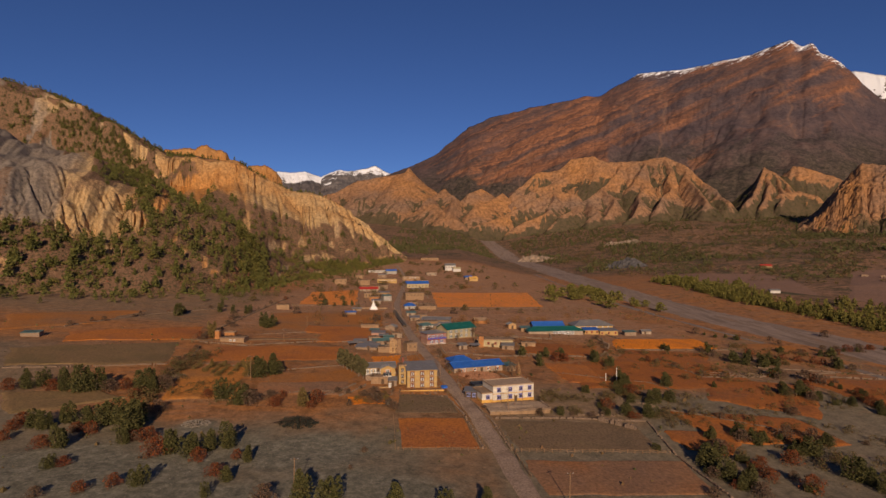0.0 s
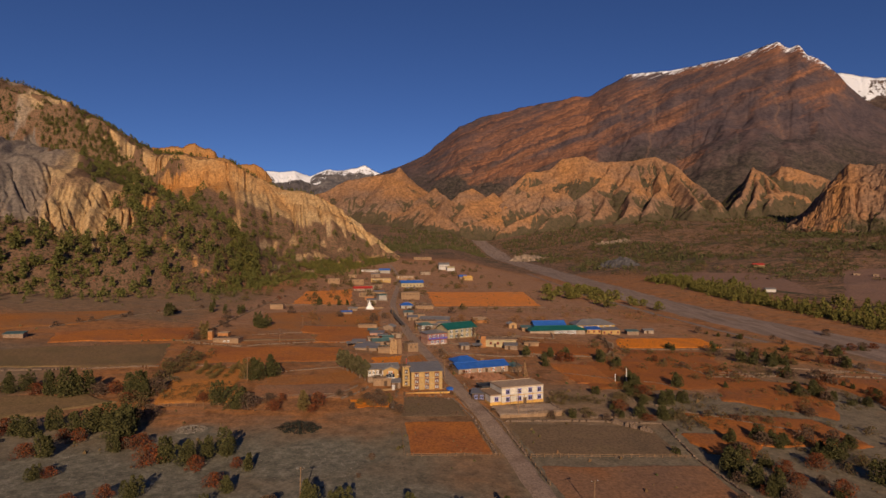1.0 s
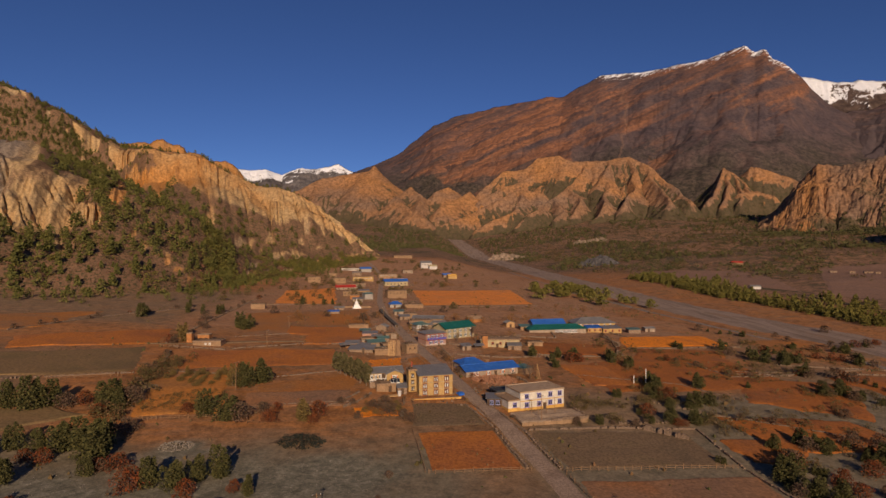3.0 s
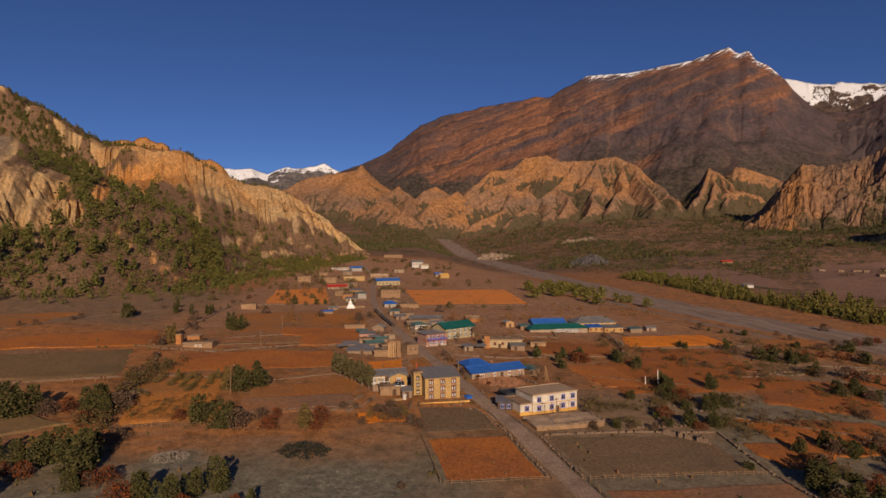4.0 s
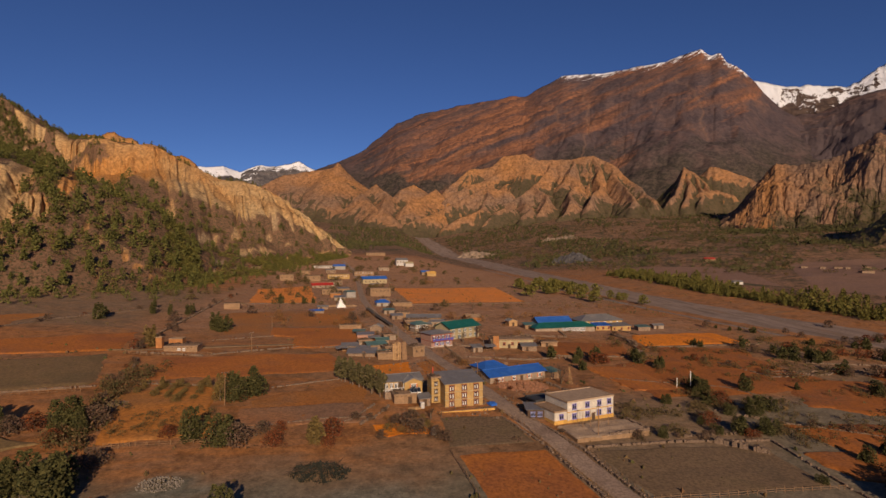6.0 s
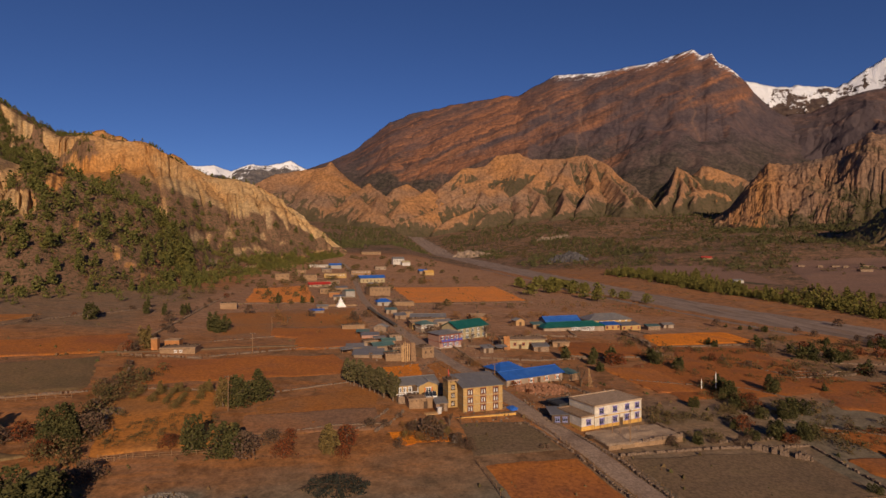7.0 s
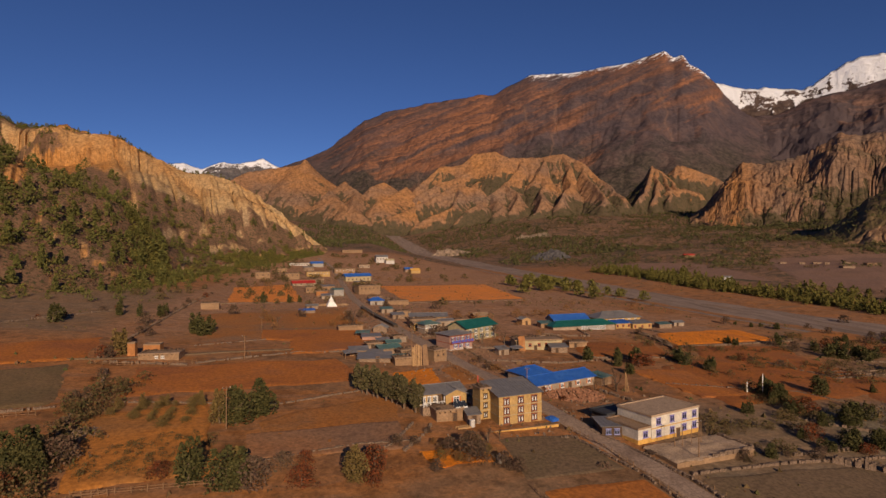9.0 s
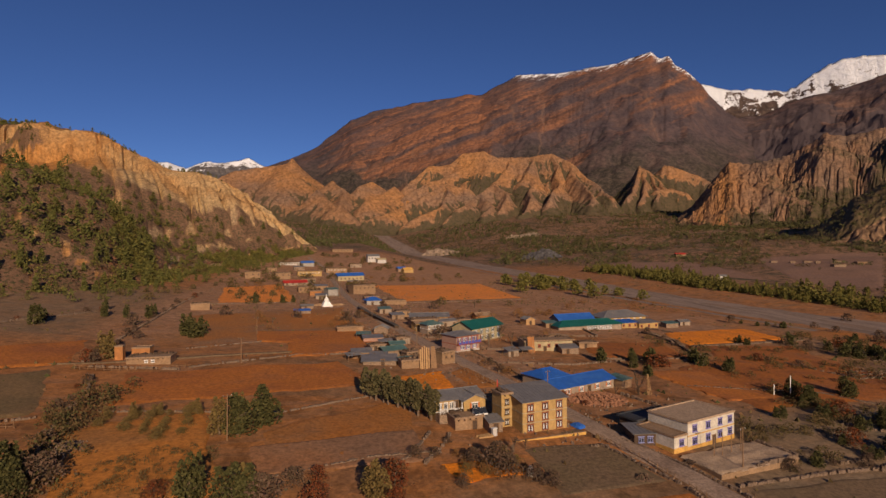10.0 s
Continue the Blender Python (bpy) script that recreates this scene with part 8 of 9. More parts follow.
WALLS += [
    ("stone wall between orange fields", [(112.7, 244.8), (150, 246), (195, 247)], 0.8, 0.7),
    ("stone wall between brown fields", [(143, 259.7), (170, 257), (201, 254.6)], 0.8, 0.7),
    ("stone wall round the fallow field", [(16.0, 177.6), (41, 180.2), (66, 181)], 0.8, 0.6),
    ("stone wall above the track", [(-4.6, 298), (0.5, 265), (3.8, 242)], 1.0, 0.6),
    ("yard wall below the long mud house", [(4.3, 263.7), (25, 259.5), (47, 265)], 0.9, 0.6),
    ("stone wall along the field path", [(-90, 262), (-62, 277), (-28, 279)], 0.8, 0.6),
    ("stone wall below the stepped fields", [(-66, 189), (-45, 196), (-31, 197)], 0.7, 0.6),
    ("stone wall along the brown field", [(-96, 288), (-60, 306), (-31, 324)], 0.6, 0.6),
    ("stone wall along the tilled field", [(-100, 226), (-63, 221), (-40, 233)], 0.6, 0.6),
]
WALLS += [
    ("stone wall below the orange field", [(-112, 399), (-85, 408), (-58, 416)], 0.7, 0.7),
    ("stone wall below the far tilled field", [(-8, 415), (40, 430), (84, 447)], 0.7, 0.7),
    ("stone wall at the edge of the thorn plot", [(-36, 192), (-31, 199), (-28, 205)], 0.9, 0.6),
    ("terrace wall of the stubble field", [(-32, 206), (-38, 195), (-46, 190)], 0.7, 0.6),
    ("dry-stone wall beside the lane to the river", [(58, 205), (80, 190), (110, 176)], 0.9, 0.7),
    ("short thick stone wall at the field corner", [(50, 180.5), (55, 177), (60, 173.5)], 2.2, 1.4),
    ("dry-stone wall round the lower field", [(66, 181), (65, 157), (68, 131)], 0.8, 0.6),
    ("pale terrace wall under the orange plot", [(88, 286.5), (112, 290), (133, 294), (152, 298)], 0.9, 0.8),
    ("dark stone wall between rust-red fields", [(86, 318), (88, 296), (78, 272), (70, 262)], 1.3, 0.9),
    ("pale stone wall beside the field path", [(111, 241), (138, 242), (165, 250), (182, 256)], 0.9, 0.7),
    ("pale stone wall above the lower field", [(43.5, 183.3), (54, 184.6), (64, 185.6), (82, 187)], 0.9, 0.8),
    ("stone wall between two tilled plots", [(36, 268), (52, 266), (72, 267)], 0.9, 0.7),
    ("low stone edge of the tilled slope", [(47, 234), (62, 229), (82, 224), (96, 205)], 0.7, 0.8),
]
for i, (lab, line, h, w) in enumerate(WALLS):
    stone_line(lab, line, h, w, 400 + i)
YARDS = [(-10, 300, 12), (-10, 352, 16), (4, 318, 18), (-34, 306, 14), (-36, 270, 16), (12, 292, 18), (30, 290, 16), (-50, 455, 18), (-24, 500, 20), (-60, 520, 20), (-78, 560, 22), (-22, 590, 22), (-16, 430, 18), (52, 318, 18), (88, 322, 20), (-72, 610, 22), (-90, 610, 20), (20, 220, 12)]
for i, (x, y, w) in enumerate(YARDS):
    a = radians(8 + 14 * math.sin(i * 2.3))
    c, s_ = math.cos(a) * w / 2, math.sin(a) * w / 2
    cor = [(x - c + s_, y - s_ - c), (x + c + s_, y + s_ - c), (x + c - s_, y + s_ + c), (x - c - s_, y - s_ + c)]
    stone_line("rough stone yard wall between village houses", cor[:3] if i % 2 else cor[1:], 1.1, 0.6, 470 + i)
stone_line("long dark stone prayer wall in the middle of the track", [(-33.0, 396.1), (-27.6, 360.8), (-23.6, 331)], 1.5, 0.9, 450, "field_stone", "prayer_wall")
stone_line("low pale wall beside the white shrine", [(-60, 397.5), (-55, 399), (-46, 401), (-40, 403)], 1.7, 0.7, 451, "tan_wall", "shrine_wall")
low_wall = thing("retaining_wall", pose(-15.8, 199.9, ground_at(-8, 200.5), 0, 0, 7), "low yellow retaining wall with a tan coping before the lodge", "wall")
part("wall", Geo().box(0, 16.2, 0, 0.38, -1.0, 0.42), M["ochre_band"], low_wall)
part("coping", Geo().box(-0.05, 16.25, -0.05, 0.43, 0.424, 0.52), M["tan_wall"], low_wall)


def fence(label, line, seed, height=1.0, gap=2.0):
    r = np.random.default_rng(seed)
    length = sum(math.dist(a, b) for a, b in zip(line, line[1:]))
    P, s = along(line, max(3, int(length / gap)))
    root = thing("fence", pose(P[0][0], P[0][1], 0), label, "fence", "field fences")
    me = cached("fence_post", lambda: Geo().rod((0, 0, -0.4), (0.02, 0, 1.15), 0.07, 6, 0.06).mesh("post", M["wood"]))
    o = np.array([P[0][0], P[0][1]])
    for p in P:
        part("post", me, None, root, m=pose(p[0] - o[0], p[1] - o[1], ground_at(*p), r.normal() * 4, r.normal() * 4, r.random() * 360) @ Matrix.Diagonal((1, 1, height * (0.9 + 0.25 * r.random()), 1)))
    for a, b in zip(P[:-1], P[1:]):
        for h in (0.4, 0.85):
            za, zb = ground_at(*a) + h * height, ground_at(*b) + h * height
            part("rail", Geo().rod((a[0] - o[0], a[1] - o[1], za + r.normal() * 0.04), (b[0] - o[0], b[1] - o[1], zb + r.normal() * 0.04), 0.05, 5), M["wood"], root)
    return root


fence("grey pole fence along the rust-red field", [(-12.9, 151.5), (0, 152.6), (11.4, 154.0)], 501)
fence("grey pole fence along the rust-red field side", [(-15.6, 175.6), (-14, 163), (-12.9, 151.5)], 502)
fence("pole fence beside the track", [(7.2, 179), (9.8, 165), (11.9, 153)], 503)
fence("grey pole fence along the fallow field", [(19.4, 153.6), (42, 155.4), (64.3, 156.8)], 504)
fence("pole fence between track and fallow field", [(15.8, 175.6), (18, 163), (19.4, 153.6), (21.8, 137)], 505)
fence("pole fence above the gravel ground", [(-92.3, 178), (-83, 181)], 506)
fence("pole fence at the edge of the bush plot", [(-90, 180.5), (-78, 181.4), (-67, 182.4)], 507)
fence("pole fence beside the lodge yard", [(1.5, 201), (5.2, 190), (7, 181)], 508)


def pole(label, x, y, h, lean=0.0, arms=1):
    root = thing("utility_pole", pose(x, y, ground_at(x, y), lean, lean * 0.5, 20), label, "utility pole", "utility poles")
    part("pole", Geo().rod((0, 0, -0.5), (0, 0, h), 0.13, 8, 0.08), M["wood"], root)
    for i in range(arms):
        arm = part("crossarm", Geo().box(-0.8, 0.8, -0.06, 0.06, h - 0.5 - i * 0.6, h - 0.36 - i * 0.6), M["dark_wood"], root)
        for k in (-0.7, 0.0, 0.7):
            part("insulator", Geo().rod((k, 0, h - 0.36 - i * 0.6), (k, 0, h - 0.16 - i * 0.6), 0.05, 6, 0.03), M["white_paint"], arm)
    return root


for x, y, h, lean in ((-70.8, 206.1, 8.8, 1), (-75.9, 267.2, 7.6, 0), (21.2, 182.1, 8.4, 0), (28.1, 124.2, 7.5, 1), (-33.0, 123.7, 8.6, 2), (-76.2, 314.2, 6.5, 0), (-21.3, 281.7, 8.4, 0), (-1.1, 218.5, 9.0, 0), (-30.0, 350.0, 8.0, 0), (-41, 440, 8, 0), (-49, 520, 8, 0)):
    pole("weathered wooden utility pole with a crossarm", x, y, h, lean)


def banner(x, y, h, cloth, label):
    root = thing("prayer_flag", pose(x, y, ground_at(x, y)), label, "prayer flag", "prayer flags")
    part("pole", Geo().rod((0, 0, -0.4), (0, 0, h), 0.06, 6, 0.035), M["wood"], root)
    g, n = Geo(), 12
    vs = []
    for i in range(n + 1):
        z = h * 0.25 + (h * 0.73) * i / n
        for k in range(4):
            vs.append((0.07 + k * 0.07, 0.05 * math.sin(i * 0.9 + k), z))
    g.add(vs, [(i * 4 + k, i * 4 + k + 1, i * 4 + k + 5, i * 4 + k + 4) for i in range(n) for k in range(3)])
    part("cloth", g, M[cloth], root)
    return root


banner(67.8, 219.2, 6.7, "cloth", "tall white vertical prayer banner on a pole")
banner(64.0, 220.6, 4.0, "cloth", "tall white vertical prayer banner on a pole")
banner(-15.4, 213.4, 8.6, "red_cloth", "red and white flag on a tall pole between houses")

def woodpile(x, y, rot, n, seed):
    """Split logs stacked in three courses."""
    r = np.random.default_rng(seed)
    root = thing("woodpile", pose(x, y, ground_at(x, y), 0, 0, rot), "low stack of split firewood in a village yard", "woodpile", "woodpiles")
    me = cached("log", lambda: Geo().rod((0, -0.7, 0), (0, 0.7, 0.02), 0.17, 6, 0.15).mesh("log", M["wood"]))
    for k in range(n):
        row, col = k // 5, k % 5
        part("log", me, None, root, m=pose(-0.8 + col * 0.36 + 0.18 * (row % 2), r.normal() * 0.08, 0.14 + row * 0.29, 0, r.random() * 90, r.normal() * 5))
    return root


def lean_to(x, y, rot, w, seed, roof):
    """A rough shelter: four posts under a tilted sheet weighted with stones."""
    r = np.random.default_rng(seed)
    root = thing("lean_to", pose(x, y, ground_at(x, y), 0, 0, rot), "open shelter of rough posts under a tilted sheet", "shelter", "yard shelters")
    for a, b, h in ((0, 0, 1.7), (w, 0, 1.7), (0, 2.4, 2.3), (w, 2.4, 2.3)):
        part("post", cached(("lean_post", h), lambda: Geo().rod((0, 0, -0.4), (0, 0, h), 0.08, 6).mesh("post", M["wood"])), None, root, m=pose(a, b, 0))
    sheet = part("roof", roof_geo(w, 2.4, 1.62, "mono", 0.6, 0.35), M[roof], root)
    for _ in range(4):
        k, q = r.random(), r.random()
        part("stone", cached("roof_stone", lambda: Geo().box(-0.16, 0.16, -0.14, 0.14, -0.02, 0.16).mesh("stone", M["field_stone"])), None, sheet, m=pose(k * w, q * 2.2, 1.83 + 0.25 * q, 14, 0, r.random() * 90))
    return root


yrng = np.random.default_rng(55)
for i in range(34):
    y = 236 + 330 * yrng.random() ** 1.2
    x = float(np.interp(y, (207, 286, 336, 427, 615), (3.3, -14, -23, -35, -54))) + (7 + 16 * yrng.random()) * (1 if yrng.random() < 0.62 else -1)
    woodpile(x, y, yrng.random() * 180, 10 + int(yrng.integers(5)), 800 + i)
for i, (x, y, rot, w, roof) in enumerate(((-30, 262, 8, 4.5, "teal_roof"), (-38, 270, -12, 5.0, "grey_roof"), (-45, 268, 20, 4.0, "grey_roof"), (-33, 290, 5, 4.5, "grey_roof"), (-40, 305, -8, 5.0, "teal_roof"), (-2, 306, 24, 4.0, "grey_roof"),
                                       (-10, 320, 15, 4.5, "teal_roof"), (-6, 338, 8, 5.0, "earth_roof"), (10, 305, 30, 4.0, "earth_roof"), (26, 292, -4, 5.0, "earth_roof"), (14, 275, 10, 4.0, "grey_roof"), (36, 300, 8, 4.5, "earth_roof"))):
    lean_to(x, y, rot, w, 860 + i, roof)
fence("grey pole fence round a village yard", [(-2, 276), (10, 272), (19, 276)], 511, 1.2, 1.6)
fence("grey pole fence round a village yard", [(-9, 276), (-2, 276), (3, 282)], 512, 1.2, 1.6)
fence("pole fence along the track through the village", [(2, 252), (-1, 266), (-6, 276)], 513, 1.1, 1.8)
fence("pole fence along the track above the lodge", [(-8, 237), (-13, 258)], 514, 1.1, 1.8)
fence("pole fence before the farmstead", [(-118, 262), (-104, 260), (-88, 262)], 515, 1.2, 1.8)
fence("weathered pole fence across the fallow field", [(-131, 210), (-121, 213.5), (-110, 217)], 516, 1.2, 1.8)
# poles and sawn wood in the yard of the guest house
for k, (px, py, ph) in enumerate(((19.5, 187.5, 4.6), (21.6, 187.9, 5.2), (24.2, 188.6, 4.8), (27.0, 189.4, 5.4))):
    post = thing("scaffold_pole", pose(px, py, ground_at(px, py), 2, -1.5, 0), "bare timber pole standing before the guest house", "pole", "scaffold poles")
    part("pole", cached(("scaffold", ph), lambda: Geo().rod((0, 0, -0.4), (0, 0, ph), 0.09, 6, 0.07).mesh("pole", M["wood"])), None, post)

# white shrine
shrine = thing("stupa", pose(-49.4, 398.3, ground_at(-49.4, 398.3), 0, 0, 12), "whitewashed stepped stupa with a tapering spire", "stupa")
part("terrace", Geo().box(-2.6, 2.6, -2.6, 2.6, -0.5, 0.7).box(-2.2, 2.2, -2.2, 2.2, 0.7, 1.3).box(-1.8, 1.8, -1.8, 1.8, 1.3, 1.9).box(-1.45, 1.45, -1.45, 1.45, 1.9, 2.4), M["stupa_white"], shrine)
dome = Geo()
prof = [(1.1, 2.4), (1.3, 2.9), (1.28, 3.4), (1.05, 3.9), (0.6, 4.25)]
for (r0, z0), (r1, z1) in zip(prof[:-1], prof[1:]):
    dome.rod((0, 0, z0), (0, 0, z1), r0, 16, r1)
part("dome", dome, M["stupa_white"], shrine)
part("harmika", Geo().box(-0.5, 0.5, -0.5, 0.5, 4.2, 4.8), M["stupa_white"], shrine)
part("spire", Geo().rod((0, 0, 4.8), (0, 0, 6.4), 0.38, 10, 0.06), M["stupa_white"], shrine)

# long prayer wall of dark blocks under slate coping that parts the track
mani = thing("prayer_wall", pose(0, 0, 0), "long low prayer wall of dark blocks under slate coping along the middle of the track", "wall")
mani_line, _ = along([(-33.4, 386), (-29.9, 365), (-25.6, 342), (-21.9, 324.5)], 25)
mrng = random.Random(951)
for a, b in zip(mani_line[:-1], mani_line[1:]):
    d = (b - a) / np.linalg.norm(b - a)
    n = np.array([-d[1], d[0]])
    for name_, w, z0, z1 in (("block", 0.85, -0.6, 1.25 + 0.2 * mrng.random()), ("coping_slab", 1.05, 1.5, 1.68)):
        c4 = [a - n * w, b - d * 0.03 - n * w, b - d * 0.03 + n * w, a + n * w]
        part(name_, Geo().add([(p[0], p[1], ground_at(*p) + z) for z in (z0, z1) for p in c4], [(3, 2, 1, 0), (4, 5, 6, 7), (0, 1, 5, 4), (1, 2, 6, 5), (2, 3, 7, 6), (3, 0, 4, 7)]),
             M["dark_wood" if name_ == "block" else "slate"], mani)
# stone terrace of the guest house
terr = thing("terrace", pose(15.2, 180.2, ground_at(24, 186) - 0.2, 0, 0, 11), "stone terrace with an earth top before the white guest house", "terrace")
yrng = np.random.default_rng(911)
part("retaining_wall", Geo().box(0, 20.5, 0, 9.2, -3, 1.0), M["tan_wall"], terr)
gu, gv = np.meshgrid(np.linspace(0, 1, 42), np.linspace(0, 1, 20))
ragged_u = 0.05 + 20.4 * gu + 0.5 * fbm(gv * 9, gu * 9, 912, 3) * (np.abs(gu - 0.5) > 0.45)
ragged_v = -0.1 + 9.3 * gv + 0.6 * fbm(gu * 14, gv * 5, 913, 3) * (gv < 0.15)
top_z = 1.22 + 0.35 * fbm(gu * 8, gv * 4, 914, 4) - 0.25 * ((gv < 0.02) | (gu < 0.01) | (gu > 0.99))
yard_top = mesh_object("paving", np.stack([ragged_u, ragged_v, top_z], -1).reshape(-1, 3), grid_faces(20, 42), M["sandy_roof"])
yard_top.parent = terr
for i in range(46):
    k = i / 45
    w, d, h = 0.45 + 0.5 * yrng.random(), 0.3 + 0.3 * yrng.random(), 0.2 + 0.35 * yrng.random()
    x0, y0 = (9.0 + 11.0 * k * 1.6, -0.25) if k < 0.62 else (20.1, (k - 0.62) * 22)
    part("stone", Geo().box(x0, x0 + w, y0 + 0.2 * yrng.random(), y0 + d, 0.85, 1.2 + h), M["field_stone"], terr)
yard = thing("terrace", pose(-15.2, 200.2, ground_at(-6, 203) - 0.25, 0, 0, 9), "low packed-earth yard before the yellow lodge", "terrace")
part("paving", Geo().box(0, 16.0, 0.3, 4.0, -1.5, 0.25), M["grey"], yard)


def stack(label, x, y, rot, n, length, material, seed, name="timber_stack"):
    r = np.random.default_rng(seed)
    root = thing(name, pose(x, y, ground_at(x, y), 0, 0, rot), label, "timber")
    for i in range(n):
        k, lay = i % 5, i // 5
        part("plank", cached(("plank", length, material), lambda: Geo().box(-length / 2, length / 2, -0.14, 0.14, 0, 0.16).mesh("plank", M[material])), None, root,
             m=pose(r.normal() * 0.25, k * 0.34 - 0.7 + r.normal() * 0.05, lay * 0.17, 0, 0, r.normal() * 4))
    return root


stack("pile of dark sawn timber before the guest house", 15.2, 187.6, 20, 15, 4.5, "dark_wood", 601)
stack("pile of weathered beams on the terrace", 19.0, 184.6, 6, 10, 5.0, "wood", 603)
stack("pile of weathered beams on the terrace", 27.5, 186.8, -20, 8, 3.0, "wood", 604)
stack("pile of pale sawn planks by the lodge", -21.5, 203.0, 10, 10, 3.0, "pale_wood", 602)
# tall planks leaning on the mud house
lean = thing("leaning_planks", pose(-24.6, 257.6, ground_at(-24, 258), 0, 0, 8), "tall pale planks and one dark sheet standing against a mud house", "timber")
part("dark_sheet", Geo().slab([(3.4, 0.2, 0), (5.4, 0.2, 0), (5.2, 1.6, 6.2), (3.9, 1.6, 6.2)], 0.12), M["wood"], lean)
for i, (x0, x1, h) in enumerate(((0.0, 0.5, 5.6), (0.6, 1.1, 6.2), (1.3, 1.7, 6.4), (1.9, 2.5, 6.1), (2.7, 3.1, 5.9))):
    part("plank", Geo().slab([(x0, 0.1 + 0.05 * i, 0), (x1, 0.1 + 0.05 * i, 0), (x1 + 0.35, 1.7, h), (x0 + 0.45, 1.7, h)], 0.1), M["pale_wood"], lean)
part("prop", Geo().rod((-0.4, 1.8, 0), (5.6, 1.8, 0), 0.1).rod((0.2, 1.85, -0.3), (0.2, 1.85, 6.0), 0.12).rod((5.2, 1.85, -0.3), (5.2, 1.85, 6.0), 0.12), M["wood"], lean)
board = thing("leaning_planks", pose(17.9, 279.6, ground_at(17.9, 279.6), 0, 0, -4), "tall orange boards stood against the pale mud house", "timber")
for i in range(4):
    part("plank", Geo().slab([(i * 0.6, -0.3, -0.2), (i * 0.6 + 0.55, -0.3, -0.2), (i * 0.6 + 0.55, 1.2, 5.0 + 0.15 * (i % 2)), (i * 0.6, 1.2, 5.0 + 0.15 * (i % 2))], 0.1), M["orange_wall"], board)
prop = thing("leaning_planks", pose(31.0, 226.5, ground_at(31, 226.5), 0, 0, 20), "two bare poles leaning together beside a tree", "timber")
for k in (-0.6, 0.1, 0.8):
    part("pole", Geo().rod((k, 0, -0.2), (k * 0.2 - 0.4, 0.3, 5.6), 0.09, 6, 0.05), M["pale_wood"], prop)


def heap(name, label, x, y, radius, h, n, size, material, seed, category, squash=0.8):
    r = np.random.default_rng(seed)
    a, d = r.random(n) * 6.283, np.sqrt(r.random(n)) * radius
    X, Y = x + d * np.cos(a) * 1.3, y + d * np.sin(a)
    Z = ground_z(X, Y) + h * (1 - d / radius) * r.random(n)
    v, f = clumps(np.stack([X, Y, Z], 1), size * (0.5 + r.random(n)), r, squash, 0.35)
    ob = mesh_object(name, v, f, material, smooth=False)
    return tagged(ob, label, category, kind="stuff")


M["pebble"] = island_mat("pale_field_stone", [(0.18, 0.15, 0.12), (0.25, 0.21, 0.17), (0.14, 0.12, 0.095)])
M["brush"] = island_mat("cut_dark_brush", [(0.02, 0.024, 0.02), (0.035, 0.036, 0.028), (0.028, 0.028, 0.02)])
M["red_rubble"] = island_mat("red_earth_rubble", [(0.24, 0.11, 0.06), (0.33, 0.16, 0.09), (0.19, 0.10, 0.06)])
heap("rubble_heap", "spread heap of reddish earth and stones before the blue-roofed house", 14.5, 224.5, 6.2, 1.0, 900, 0.42, M["red_rubble"], 720, "rubble")
heap("stone_heap", "heap of pale gathered field stones", -72.5, 164.5, 3.2, 0.9, 420, 0.19, M["pebble"], 701, "stones")
bng = np.random.default_rng(702)
ba, bd = bng.random(900) * 6.283, np.sqrt(bng.random(900)) * 4.6
bx, by = -43.5 + bd * np.cos(ba) * 1.25 + 0.6 * np.sin(ba * 7), 167.5 + bd * np.sin(ba) * 0.9
bz = ground_z(bx, by) + 0.1 + 1.9 * (1 - bd / 4.6) * bng.random(900)
bv, bf = leaf_cards(np.stack([bx, by, bz], 1), 0.35 + 0.9 * bng.random(900), bng, 0.14)
brush_heap = tagged(mesh_object("brush_heap", bv, bf, M["brush"], smooth=False), "flat spiky heap of dark cut juniper brushwood", "brushwood", kind="stuff")
for _ in range(22):
    cx, cy = -43.5 + bng.normal() * 2.4, 167.5 + bng.normal() * 1.7
    turn, reach, rise = bng.normal() * 0.5 + 0.25, 2.0 + 1.6 * bng.random(), 0.9 * bng.random()
    dx, dy = reach * math.cos(turn), reach * math.sin(turn)
    z0 = ground_at(cx, cy) + 0.5 + 0.5 * bng.random()
    part("stick", Geo().rod((cx - dx, cy - dy, z0 - 0.4), (cx + dx, cy + dy, z0 + rise), 0.07, 5, 0.03), M["dark_wood"], brush_heap)
heap("rubble", "pale rubble scattered over the gravel ground", -35.0, 148.0, 14.0, 0.1, 420, 0.11, M["pebble"], 703, "rubble")
heap("rubble", "pale rubble scattered over the gravel ground", -75.0, 138.0, 20.0, 0.1, 480, 0.12, M["pebble"], 704, "rubble")
heap("earth_mound", "low mound of red-brown earth in the field", 1.5, 182.7, 1.3, 0.9, 160, 0.3, M["brown_leaf"], 705, "mound")
heap("stone_heap", "tumbled stones of a ruined lane wall", -97.0, 205.0, 3.6, 1.3, 240, 0.38, M["field_stone"], 706, "stones")
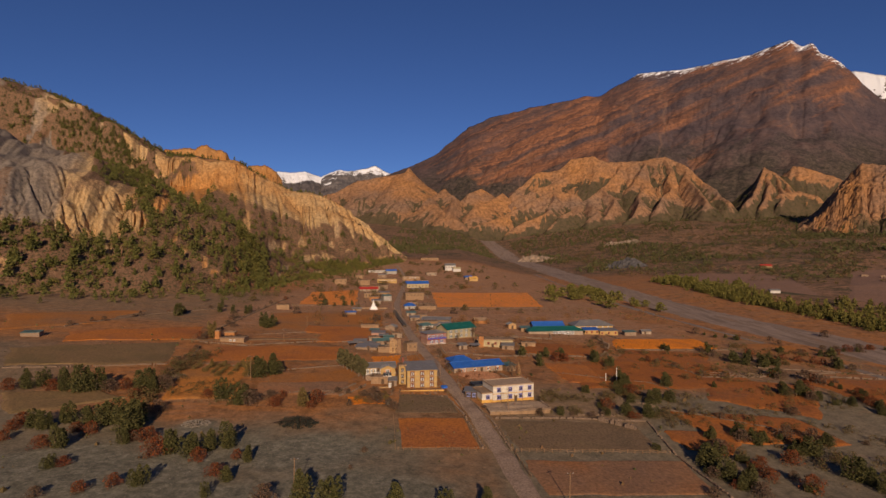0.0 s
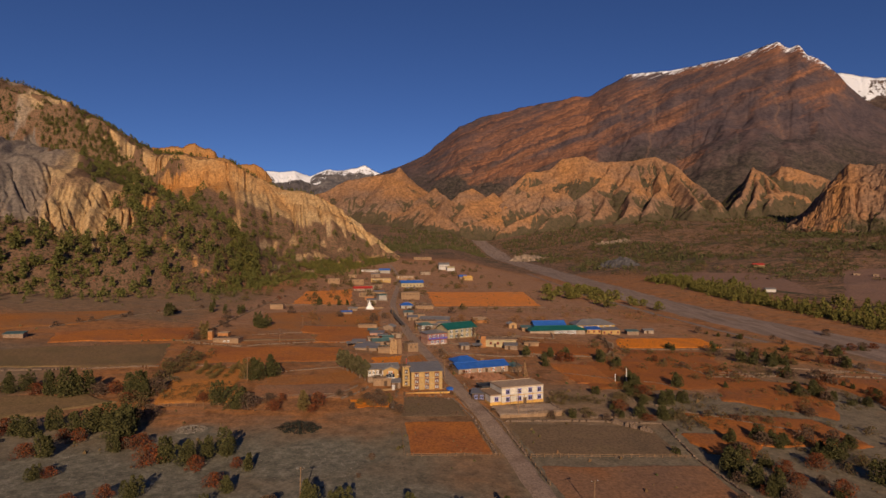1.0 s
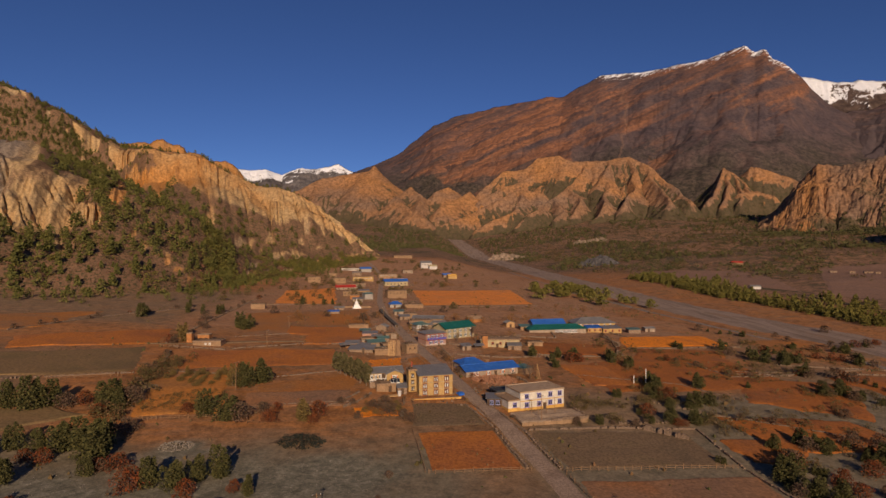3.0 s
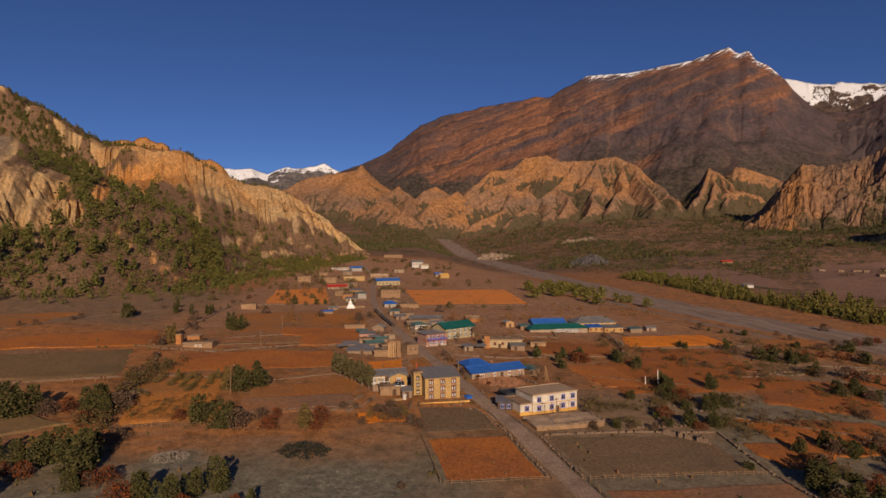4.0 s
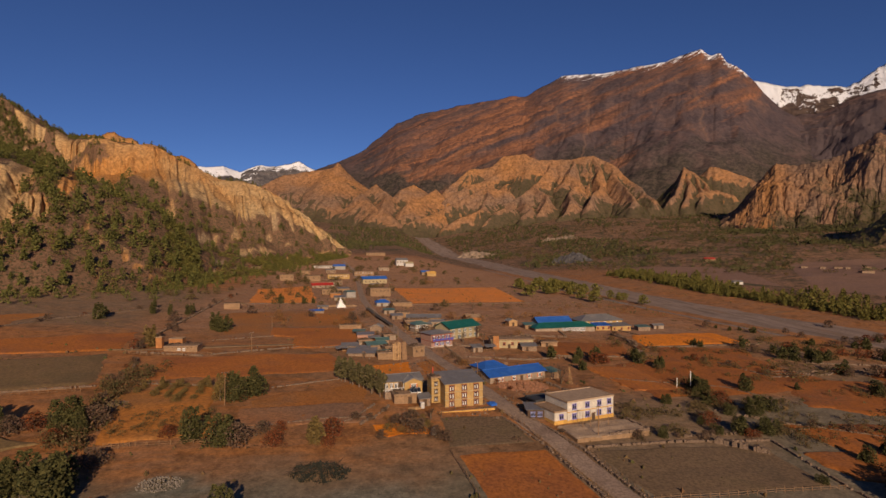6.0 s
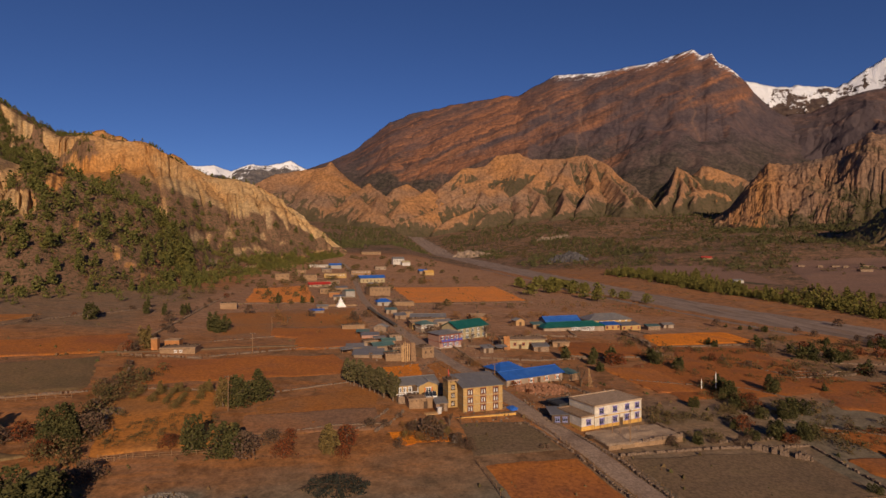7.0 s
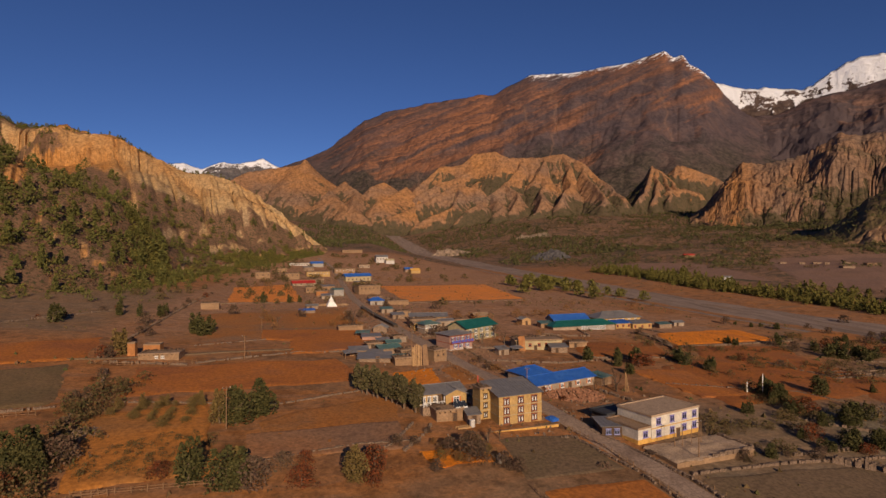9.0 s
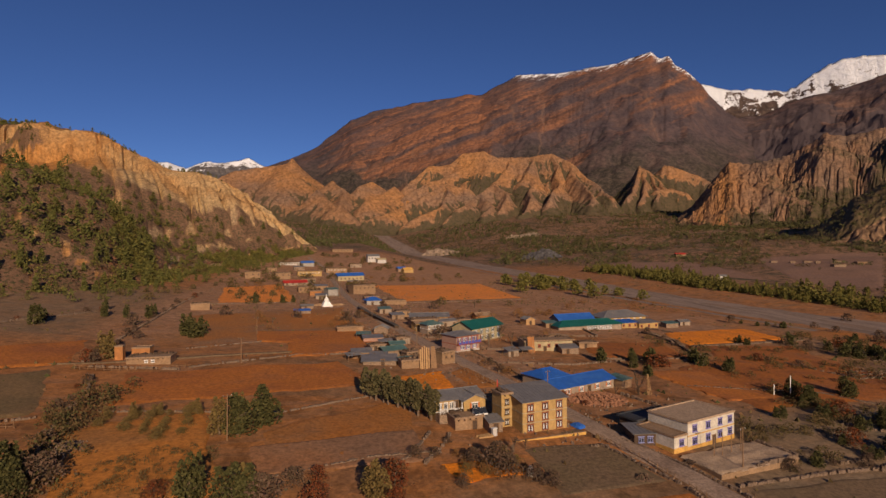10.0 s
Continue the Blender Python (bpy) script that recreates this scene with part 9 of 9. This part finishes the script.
tank = thing("water_tank", pose(-18.3, 186.1, ground_at(-18.3, 186.1)), "small grey plastic water tank on the field edge", "water tank")
part("tank", Geo().rod((0, 0, -0.1), (0, 0, 1.3), 0.6, 14).rod((0, 0, 1.3), (0, 0, 1.6), 0.6, 14, 0.25), M["grey_wall"], tank)
part("lid", Geo().rod((0, 0, 1.6), (0, 0, 1.72), 0.22, 12), M["white_paint"], tank)
sack = thing("white_box", pose(-19.3, 203.2, ground_at(-19.3, 203.2), 0, 0, 15), "white upright cabinet outside the stair wing", "cabinet")
part("body", Geo().box(-0.5, 0.5, -0.35, 0.35, 0, 1.5), M["white_wall"], sack)
part("top", Geo().box(-0.56, 0.56, -0.42, 0.42, 1.5, 1.6), M["white_paint"], sack)
tarp = thing("tarpaulin", pose(0.6, 206.2, ground_at(0.6, 206.2), 0, 0, 15), "blue tarpaulin draped over a pile beside the lodge", "tarpaulin")
tg, tn = Geo(), 9
tg.add([(-1.3 + 2.6 * i / (tn - 1), -1.8 + 3.6 * j / (tn - 1), 0.02 + 0.75 * max(0, 1 - ((i - 4) / 4) ** 4) * max(0, 1 - ((j - 4) / 4) ** 4) * (0.8 + 0.3 * noise.noise((i * 0.7, j * 0.7, 3)))) for j in range(tn) for i in range(tn)],
       [(j * tn + i, j * tn + i + 1, (j + 1) * tn + i + 1, (j + 1) * tn + i) for j in range(tn - 1) for i in range(tn - 1)])
part("sheet", tg, M["tarp"], tarp)
solar = thing("solar_panel", pose(-22.0, 207.6, ground_at(-22, 206) + 2.9, 0, 0, 8), "row of dark solar water panels on the flat roof", "solar panel")
for i in range(3):
    part("panel", cached("solar", lambda: Geo().slab([(0, 0, 0.1), (0.9, 0, 0.1), (0.9, 1.5, 1.0), (0, 1.5, 1.0)], 0.06).mesh("panel", M["glass"])), None, solar, m=pose(i * 1.0, 0, 0))
part("stand", Geo().box(0, 2.9, 1.3, 1.4, -0.3, 0.9).box(0, 2.9, 0.05, 0.15, -0.3, 0.1), M["white_paint"], solar)
